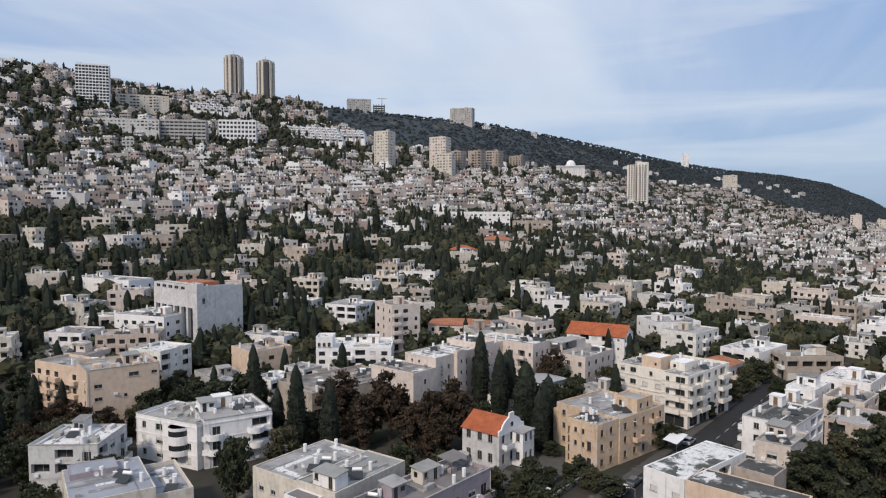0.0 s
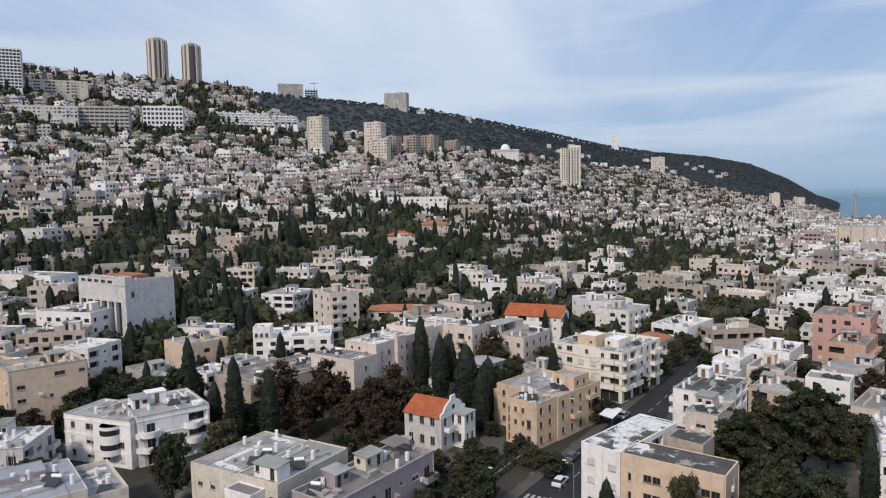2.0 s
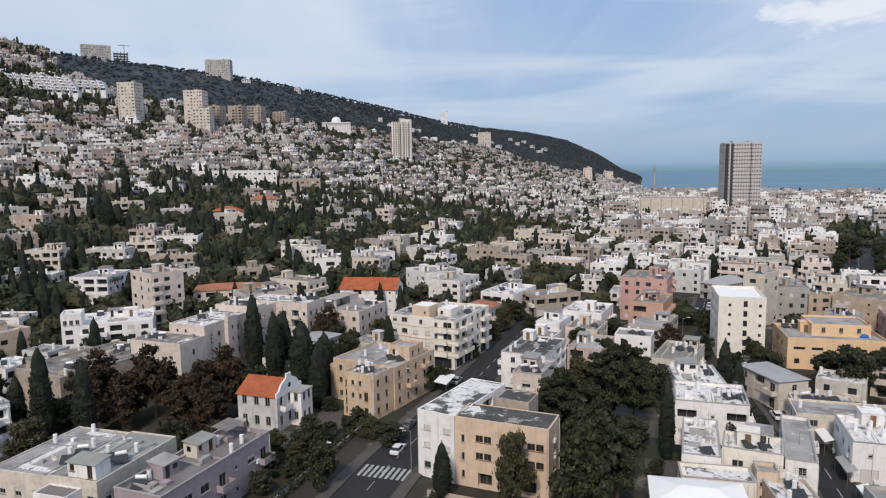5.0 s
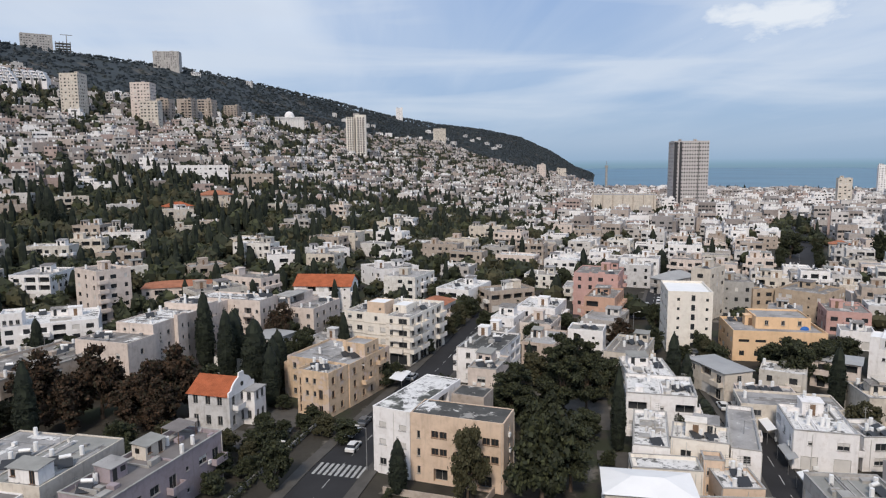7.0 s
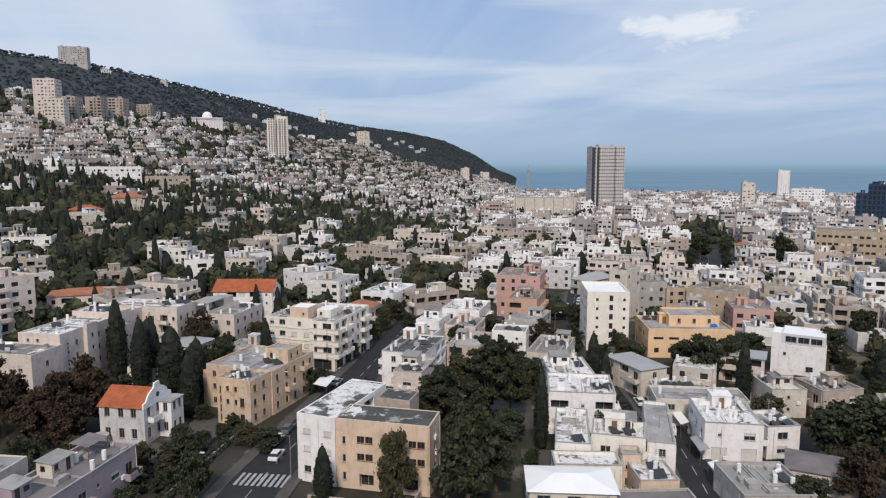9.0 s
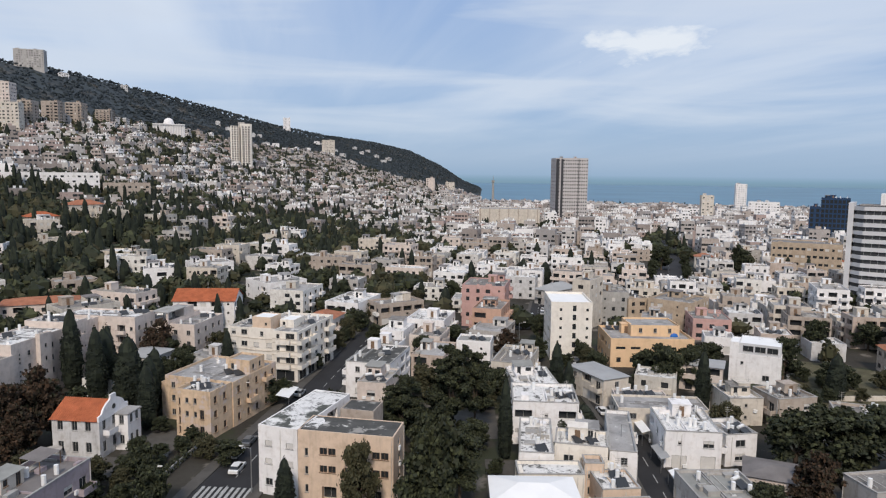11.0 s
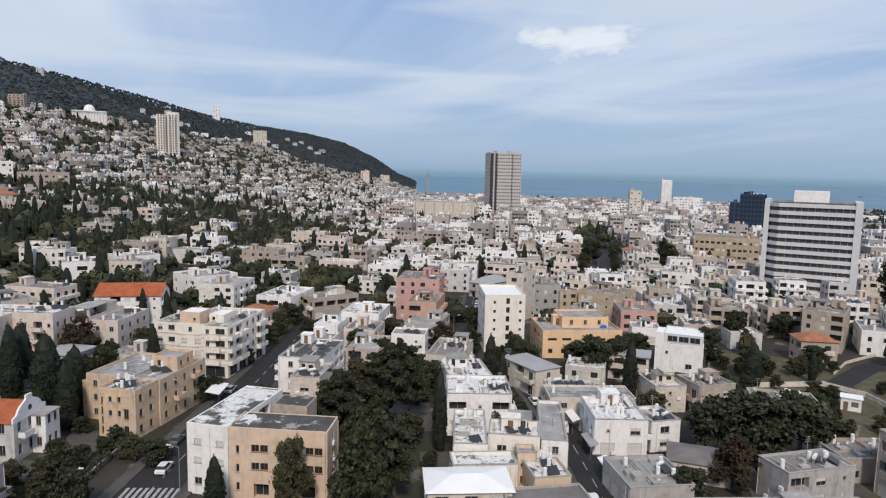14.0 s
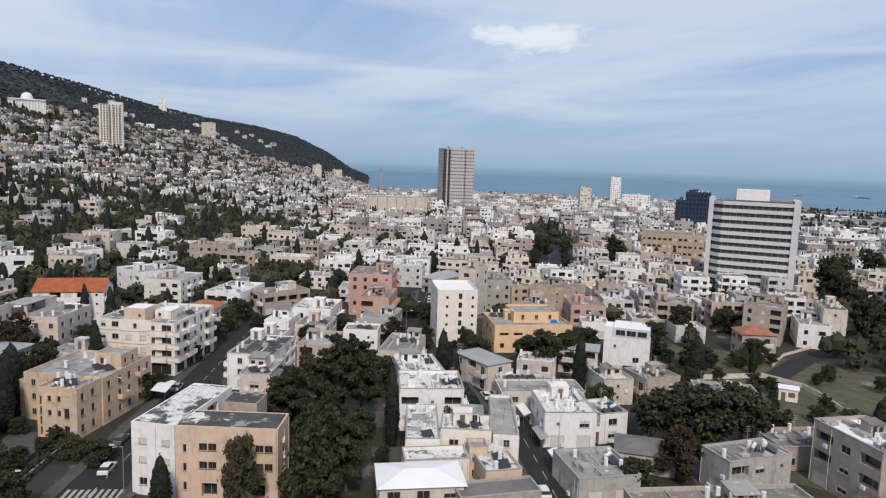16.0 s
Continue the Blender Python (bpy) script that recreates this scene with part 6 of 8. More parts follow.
# ---- the port and ships ----
def port():
    s = Soup()
    for a, b in zip(np.radians(np.arange(69.5, 95, 2.0)), np.radians(np.arange(71.5, 97, 2.0))):
        for near, far in zip(range(760, 1480, 80), range(840, 1560, 80)):
            s.face([(r * math.sin(g), r * math.cos(g), on_ground(r * math.sin(g), r * math.cos(g)) + 0.3) for g, r in ((b, near), (b, far), (a, far), (a, near))])
    tagged(part("quay", s, ["concrete"]), "grey concrete quay of the port", "quay", kind="structure")
    rng = random.Random(4)
    for i in range(48):
        az, r = radians(70.5 + (i % 8) * 1.9 + rng.uniform(-0.5, 0.5)), 790 + 112 * (i // 8) + rng.uniform(-25, 25)
        x, y, w, d, h = r * math.sin(az), r * math.cos(az), rng.uniform(24, 54), rng.uniform(12, 20), rng.uniform(3.5, 7)
        root = tagged(new("warehouse"), "low pale port warehouse with a flat sheet roof", "warehouse", "port warehouses")
        root.matrix_world = pose(x, y, on_ground(x, y), 0, 0, -math.degrees(az) + rng.uniform(-8, 8))
        b = Soup()
        b.box(-w / 2, -d / 2, 0, w / 2, d / 2, h)
        part("wall", b, [rng.choice(["white", "grey", "lilac"])], root)
        b = Soup()
        b.prism([(-w / 2 - 0.5, -d / 2 - 0.5), (w / 2 + 0.5, -d / 2 - 0.5), (w / 2 + 0.5, d / 2 + 0.5), (-w / 2 - 0.5, d / 2 + 0.5)], h, h + 0.6)
        part("roof", b, [rng.choice(["white_sheet", "sheet", "lav_roof"])], root)


def ship(x, y, turn, size, label):
    root = tagged(new("ship"), label, "ship")
    root.matrix_world = pose(x, y, SEA, 0, 0, turn)
    b = Soup()
    b.prism([(-size / 2, -size * 0.07), (size * 0.38, -size * 0.07), (size / 2, 0), (size * 0.38, size * 0.07), (-size / 2, size * 0.07)], -1, size * 0.06)
    part("hull", b, ["black"], root)
    b = Soup()
    b.box(-size * 0.45, -size * 0.06, size * 0.06, -size * 0.3, size * 0.06, size * 0.16)
    part("bridge", b, ["white"], root)


port()
ship(2620, 700, -70, 46, "dark cargo ship lying off the port")
ship(2480, 860, -60, 26, "small pale ship off the port")

# ---- roads ----
ROADS = []


def resample(line, step=8.0):
    out = []
    for (a, b), (c, d) in zip(line, line[1:]):
        n = max(1, int(math.hypot(c - a, d - b) / step))
        out += [(a + (c - a) * i / n, b + (d - b) * i / n) for i in range(n)]
    return out + [line[-1]]


def ribbon(s, line, off0, off1, lift, mat=0, skirt=0.0):
    """A strip beside a line, on the ground."""
    pts = resample(line)
    rows = []
    for i, p in enumerate(pts):
        q, r = pts[max(0, i - 1)], pts[min(len(pts) - 1, i + 1)]
        dx, dy = r[0] - q[0], r[1] - q[1]
        k = math.hypot(dx, dy)
        nx, ny = dy / k, -dx / k
        rows.append([(p[0] + nx * o, p[1] + ny * o, on_ground(p[0] + nx * o, p[1] + ny * o) + lift) for o in (off0, off1)])
    for a, b in zip(rows, rows[1:]):
        s.face([a[0], a[1], b[1], b[0]], mat)
        if skirt:
            for e in (0, 1):
                s.face([a[e], b[e], (*b[e][:2], b[e][2] - skirt), (*a[e][:2], a[e][2] - skirt)], mat)


def road(line, half, name_label, walk_width=2.2, dashes=True):
    ROADS.append((line, half + walk_width + 0.6))
    s = Soup()
    ribbon(s, line, -half, half, 0.10)
    tagged(part("road", s, ["asphalt"]), name_label, "road", kind="structure")
    if walk_width:
        for o0, o1 in ((-half - walk_width, -half), (half, half + walk_width)):
            s = Soup()
            ribbon(s, line, o0, o1, 0.24, 0, 0.3)
            tagged(part("pavement", s, ["paving"]), "raised grey pavement with a kerb beside the road", "pavement", kind="structure")
    if dashes:
        s = Soup()
        pts = resample(line, 3.0)
        for a, b in list(zip(pts, pts[1:]))[::2]:
            ribbon(s, [a, b], -0.07, 0.07, 0.115)
        tagged(part("lane_marking", s, ["paint"]), "worn white lane marking on the asphalt", "road marking", kind="structure")


MAIN = [(9, 81.5), (28.5, 106.5), (69.5, 153.5), (94, 182.5), (134.5, 228)]
SHOPS = [(76, 50), (90, 68), (96, 76), (103, 85.5), (109.5, 96), (118.5, 110.5), (131, 131), (148, 159), (162.5, 180.7), (186, 205)]
road(MAIN, 4.6, "dark asphalt street lined with parked cars")
road(SHOPS, 2.9, "narrow dark shopping street", 1.2)
road([(275, 210), (354, 272), (490, 383)], 7.0, "wide straight street through the flat town", 2.0)
road([(112, 196), (150, 176), (196, 150)], 4.0, "cross street beside the pink block", 1.5)
road([(176, 59), (183.4, 64), (204, 65), (226, 63), (254, 57), (290, 50)], 3.0, "curving asphalt lane through the park", 0.0, False)
# zebra crossing
zebra = Soup()
for i in range(9):
    t = -4.0 + i * 1.0
    cx, cy = 29.0 + 0.79 * t, 106.5 - 0.61 * t
    pts = [(cx + 0.61 * a + 0.79 * b, cy + 0.79 * a - 0.61 * b, 0.118) for a, b in ((-2.2, -0.26), (2.2, -0.26), (2.2, 0.26), (-2.2, 0.26))]
    zebra.face(pts[::-1])
tagged(part("zebra_crossing", zebra, ["paint"]), "white zebra crossing stripes on dark asphalt", "road marking", kind="structure")


# ---- trees ----
def leaf_quads(rng, blobs, count, size, shell=0.55):
    """Small leaf clumps in and on ellipsoids (centre, half axes): corner points, four for each clump."""
    blobs = np.array(blobs, float)
    vol = (blobs[:, 3] * blobs[:, 4] * blobs[:, 5]) ** (2 / 3)
    idx = rng.choice(len(blobs), count, p=vol / vol.sum())
    v = rng.normal(size=(count, 3))
    v /= np.linalg.norm(v, axis=1)[:, None]
    rad = shell + (1.05 - shell) * rng.random(count) ** 0.6
    c = blobs[idx, :3] + v * blobs[idx, 3:] * rad[:, None]
    a = rng.normal(size=(count, 3))
    a /= np.linalg.norm(a, axis=1)[:, None]
    b = np.cross(a, v + 0.6 * rng.normal(size=(count, 3)))
    b /= np.linalg.norm(b, axis=1)[:, None] + 1e-9
    k = size * rng.uniform(0.6, 1.4, count)[:, None] / 2
    return np.stack([c - a * k - b * k * 0.7, c + a * k - b * k * 0.5, c + a * k * 0.8 + b * k, c - a * k * 0.9 + b * k * 0.8], 1)


def quads_mesh(name, quads, mats, index=None):
    n = len(quads)
    me = bpy.data.meshes.new(name)
    me.vertices.add(4 * n)
    me.loops.add(4 * n)
    me.polygons.add(n)
    me.vertices.foreach_set("co", np.ascontiguousarray(quads, dtype=np.float32).ravel())
    me.loops.foreach_set("vertex_index", np.arange(4 * n, dtype=np.int32))
    me.polygons.foreach_set("loop_start", np.arange(0, 4 * n, 4, dtype=np.int32))
    for m in mats:
        me.materials.append(MAT[m])
    if index is not None:
        me.polygons.foreach_set("material_index", np.asarray(index, dtype=np.int32))
    me.update(calc_edges=True)
    me.validate()
    return me


def spindle(rng, height, radius, rings=9, k=9, rough=0.16, z0=0.04):
    """Quads of an uneven upright spindle, the dense inside of a cypress."""
    us = np.linspace(z0, 0.98, rings)
    prof = np.interp(us, [0, 0.08, 0.3, 0.55, 0.8, 0.92, 1.0], [0.45, 0.85, 1.0, 0.93, 0.66, 0.40, 0.06]) * radius
    g = np.linspace(0, 2 * np.pi, k, endpoint=False)
    rad = prof[:, None] * (1 + rough * rng.uniform(-1, 1, (rings, k)))
    pts = np.stack([rad * np.cos(g), rad * np.sin(g), np.repeat(us[:, None] * height, k, 1)], -1)
    nxt = np.roll(pts, -1, 1)
    return np.stack([pts[:-1], nxt[:-1], nxt[1:], pts[1:]], 2).reshape(-1, 4, 3)


def lump(rng, x, y, z, a, c, rings=6, k=8, rough=0.22):
    """Quads of an uneven rounded mass, the dense inside of a crown."""
    th = np.linspace(0.12, np.pi - 0.12, rings)
    g = np.linspace(0, 2 * np.pi, k, endpoint=False)
    f = 1 + rough * rng.uniform(-1, 1, (rings, k))
    pts = np.stack([x + a * f * np.sin(th)[:, None] * np.cos(g), y + a * f * np.sin(th)[:, None] * np.sin(g), z + c * f * -np.cos(th)[:, None] * np.ones(k)], -1)
    nxt = np.roll(pts, -1, 1)
    return np.stack([pts[:-1], nxt[:-1], nxt[1:], pts[1:]], 2).reshape(-1, 4, 3)


def broadleaf(label, height, spread, leaf, seed, count=5200, size=0.40, low=0.24):
    """Trunk, limbs and a crown of leaf clumps gathered on uneven boughs, with gaps between them."""
    rng = np.random.default_rng(seed)
    root = tagged(new("tree"), label, "tree")
    s = Soup()
    fork = height * 0.36
    s.tube((0, 0, -0.4), (0.1, 0, fork), 0.05 * spread + 0.12, 0.03 * spread + 0.08, 8)
    blobs = []
    for i in range(16):
        g, u = i * 2.4 + rng.uniform(-0.6, 0.6), (i + rng.random()) / 16
        reach = spread * (1.0 - 0.62 * max(0.0, u - 0.4) / 0.6) * rng.uniform(0.55, 1.0)
        z = height * (low + (0.93 - low) * u)
        tip = Vector((reach * 0.72 * math.cos(g), reach * 0.72 * math.sin(g), z))
        s.tube((0.1, 0, fork * rng.uniform(0.7, 1.0)), tuple(tip * 0.9), 0.11, 0.03, 5)
        for k in range(6):
            q = spread * rng.uniform(0.10, 0.24)
            o = rng.normal(size=3) * spread * 0.17
            blobs.append((tip[0] + o[0], tip[1] + o[1], max(height * low * 0.8, tip[2] + o[2] * 0.8), q * rng.uniform(0.8, 1.4), q * rng.uniform(0.8, 1.4), q * rng.uniform(0.5, 0.9)))
    part("trunk", s, ["bark"], root)
    ob = new("crown", quads_mesh("crown", np.concatenate([leaf_quads(rng, blobs, count, size, 0.2), leaf_quads(rng, [(b[0], b[1], b[2], b[3] * 1.35, b[4] * 1.35, b[5] * 1.35) for b in blobs], count // 5, size * 0.8, 0.7)] + [lump(rng, b[0], b[1], b[2], b[3] * 0.55, b[5] * 0.55, 4, 6, 0.35) for b in blobs]), [leaf]))
    ob.parent = root
    return root


def cypress(label, height, radius, seed, count=3200):
    rng = np.random.default_rng(seed)
    root = tagged(new("cypress"), label, "tree")
    s = Soup()
    s.tube((0, 0, -0.4), (0, 0, height * 0.85), 0.2, 0.04, 6)
    part("trunk", s, ["bark"], root)
    blobs = []
    for u in np.linspace(0.07, 0.97, 15):
        r = radius * (1 - (2 * abs(u - 0.32)) ** 2 * 0.52 if u > 0.32 else 0.72 + 0.28 * u / 0.32)
        r = max(0.14, min(r, radius * (1.02 - u) * 2.8 + 0.12))
        blobs.append((rng.uniform(-0.12, 0.12), rng.uniform(-0.12, 0.12), u * height, r, r, height * 0.055))
    ob = new("crown", quads_mesh("crown", np.concatenate([leaf_quads(rng, blobs, count, 0.28, 0.80), spindle(rng, height, radius * 0.86, 16, 12)]), ["cypress"]))
    ob.parent = root
    return root


def palm(x, y, height, label="tall palm with a bare trunk"):
    root = tagged(new("palm"), label, "palm")
    root.matrix_world = pose(x, y, on_ground(x, y))
    s = Soup()
    s.tube((0, 0, -0.3), (0.25, 0.1, height), 0.26, 0.17, 8)
    part("trunk", s, ["concrete"], root)
    for i in range(16):
        g, up = i * 2.4, 0.9 - 0.09 * i
        s = Soup()
        prev = None
        for t in np.linspace(0, 1, 6):
            r, z = 2.4 * t, height + 1.6 * up * t - 1.5 * t * t
            side = 0.38 * math.sin(math.pi * (0.12 + 0.88 * t)) + 0.03
            c, n = (0.25 + r * math.cos(g), 0.1 + r * math.sin(g)), (-math.sin(g) * side, math.cos(g) * side)
            row = ((c[0] + n[0], c[1] + n[1], z - 0.15), (*c, z), (c[0] - n[0], c[1] - n[1], z - 0.15))
            if prev:
                s.face([prev[0], prev[1], row[1], row[0]])
                s.face([prev[1], prev[2], row[2], row[1]])
            prev = row
        part("frond", s, ["leaf"], root)


TREES = [broadleaf("dark green broad-leaved tree with a dense crown", 9.0, 4.4, "leaf", 11),
         broadleaf("dark green rounded tree beside the houses", 7.0, 4.0, "leaf", 12),
         broadleaf("olive-green tree with a loose crown", 8.0, 4.2, "leaf_olive", 13),
         broadleaf("tree with rust-brown autumn leaves", 8.5, 4.3, "leaf_brown", 14)]
BIG = broadleaf("tall old tree with a dense dark crown", 20.0, 5.2, "leaf", 15, 13500, 0.40, 0.25)
CYPRESSES = [cypress("slender dark green cypress tree", 13.0, 1.8, 21), cypress("tall narrow dark cypress tree", 15.0, 2.1, 22), cypress("broad dense dark cypress tree", 11.0, 2.5, 23)]
USED = set()


def plant(proto, x, y, scale=1.0, tall=1.0, turn=0.0, z=None):
    m = pose(x, y, on_ground(x, y) if z is None else z, 0, 0, turn) @ Matrix.Diagonal((scale, scale, scale * tall, 1))
    if proto.name not in USED:
        USED.add(proto.name)
        proto.matrix_world = m
        return proto
    keep = proto.scale.copy()
    proto.scale = (1, 1, 1)
    made = copy_thing(proto, m)
    proto.scale = keep
    return made


CELLS, SEEN = collections.defaultdict(list), [0]


def taken(x, y, pad=1.0):
    """Whether a plan point lies in a building or on a road."""
    for q in FOOT[SEEN[0]:]:
        k = int((max(q[3], q[4]) * 0.72 + 4) // 20) + 1
        for i in range(-k, k + 1):
            for j in range(-k, k + 1):
                CELLS[(int(q[0] // 20) + i, int(q[1] // 20) + j)].append(q)
    SEEN[0] = len(FOOT)
    for bx, by, turn, w, d in CELLS[(int(x // 20), int(y // 20))]:
        c, s = math.cos(radians(turn)), math.sin(radians(turn))
        u, v = (x - bx) * c + (y - by) * s, -(x - bx) * s + (y - by) * c
        if abs(u) < w / 2 + pad and abs(v) < d / 2 + pad:
            return True
    for line, half in ROADS:
        for (a, b), (c, d) in zip(line, line[1:]):
            k = (c - a) ** 2 + (d - b) ** 2
            t = min(1, max(0, ((x - a) * (c - a) + (y - b) * (d - b)) / k))
            if math.hypot(x - a - t * (c - a), y - b - t * (d - b)) < half + pad - 1.0:
                return True
    return False

# ---- the rest of the town: nearer houses one by one, the far slopes as one mass ----
def in_park(x, y):
    r, az = math.hypot(x, y), math.degrees(math.atan2(x, y))
    return 61.5 < az < 85 and 128 < r < (212 if az < 73.6 else 310)


# single large garden trees of the flat quarter: x, y, scale, tallness
TALL_CROWNS = [(311, 90, 2.0, 1.1), (402, 98, 2.2, 0.9), (328, 207, 1.7, 1.2), (289, 76, 1.2, 1.0), (309, 242, 1.5, 1.0), (255, 63, 1.3, 1.0), (268, 58, 1.4, 1.0)]
FOOT.extend((tx, ty, 0, 9.0 * ts, 9.0 * ts) for tx, ty, ts, _ in TALL_CROWNS)

# open ground before large buildings: x, y, radius
CLEAR = [(405, 490, 38), (425, 515, 45), (212, 990, 32), (220, 1010, 40), (-366, 745, 30), (-248, 690, 36), (-205, 732, 34), (-143, 815, 48), (-98, 846, 34), (-274, 835, 36), (62, 512, 30), (28, 512, 28), (205, 955, 34), (-5, 515, 20), (552, 545, 30), (300, 100, 26), (280, 822, 20)]


def cleared(x, y):
    return any((x - a) ** 2 + (y - b) ** 2 < c * c for a, b, c in CLEAR)


def belt(x, y):
    """The wooded garden quarter below the slope: 0 to 1."""
    r, az = math.hypot(x, y), math.degrees(math.atan2(x, y))
    out = float(np.interp(az, [-30, -20, -8, 0, 8, 16, 25, 36], [400, 440, 520, 560, 560, 600, 600, 520]))
    near = float(np.interp(az, [-30, -12, 0, 8, 16, 25, 36], [255, 235, 275, 290, 320, 360, 400]))
    return float(smooth(near - 25, near + 35, r) * (1 - smooth(out - 70, out + 40, r)) * (1 - smooth(24, 38, az)))


def slope(x, y):
    """The half-wooded upper slope towards the cape: 0 to 1."""
    r, az = math.hypot(x, y), math.degrees(math.atan2(x, y))
    return float(smooth(590, 820, r) * smooth(2, 14, az) * (1 - smooth(32, 37, az)))


def greenness(x, y):
    """How much of a place is gardens and trees."""
    az = math.degrees(math.atan2(x, y))
    clump = float(smooth(-0.22, 0.28, noise.noise((x / 42.0, y / 42.0, 3.0))))
    return 0.05 + 0.42 * slope(x, y) * (0.4 + 0.6 * clump) + 0.10 * float(1 - smooth(20, 45, az)) + 0.20 * clump * float(1 - smooth(25, 50, az)) + belt(x, y) * (0.10 + 0.40 * clump)


def fill_town():
    rng = random.Random(77)
    walls = ["white", "mixed", "mixed", "cream", "beige", "rose", "grey", "mixed", "white"]
    roofs = ["roof", "pale_roof", "coating", "pale_roof", "coating"]
    labels = {"white": "white plastered apartment house in the town", "mixed": "weathered plastered apartment house in the town", "cream": "cream plastered apartment house in the town",
              "beige": "beige plastered apartment house in the town", "rose": "rose-beige apartment house in the town", "grey": "grey plastered apartment house in the town", "weathered": "weathered grey-white apartment house in the town"}
    spots = []
    for cell, low, high in ((18.0, -38, 45), (15.0, 45, 84)):
        for i in range(-44, 45):
            for j in range(-44, 45):
                gx, gy = cell * (i + rng.uniform(-0.12, 0.12)), cell * (j + rng.uniform(-0.12, 0.12))
                x, y = gx * 0.70 - gy * 0.715, gx * 0.715 + gy * 0.70
                if low < math.degrees(math.atan2(x, y)) <= high and 205 < math.hypot(x, y) < 450 and not in_park(x, y):
                    spots.append((x, y, rng.random()))
    for x, y, a in spots:
        if a < greenness(x, y):
            continue
        w, d = (rng.uniform(11, 16), rng.uniform(10, 14.5)) if x > 0.65 * y else (rng.uniform(12, 19), rng.uniform(8.5, 12.5))
        if math.degrees(math.atan2(x, y)) > 45:
            w, d = w * 0.76, d * 0.76
        if any(taken(x + p * w / 2, y + q * d / 2, 1.2) for p in (-1, 0, 1) for q in (-1, 0, 1)):
            continue
        az, r = math.degrees(math.atan2(x, y)), math.hypot(x, y)
        turn = (-46 if az > 8 else rng.choice([14, 14, -20])) + rng.uniform(-6, 6)
        wall = rng.choice(["white", "mixed", "mixed", "cream", "mixed", "white", "rose", "beige", "weathered"] if az > 38 else walls if az > 20 else walls[1:8])
        red = rng.random() < 0.04
        h = rng.choice([5.2, 6.9, 6.9, 9.9]) if az > 52 else rng.choice([5.4, 6.9, 6.9, 9.3]) if az > 12 and r < 300 else rng.choice([6.9, 6.9, 9.9, 9.9])
        if red:
            block("house", "plastered house under a red tile roof", x, y, turn, w, d, min(h, 10.2), wall=wall, roof=rng.choice(["tile", "old_tile", "old_tile"]), top="hip", rise=0.22, category="house", group="houses of the town")
        else:
            block("apartment_building", labels[wall], x, y, turn, w, d, h, wall=wall, roof=rng.choice(roofs), balcony=0.3, step=2.9, hut=rng.random() < 0.55, group="houses of the town")


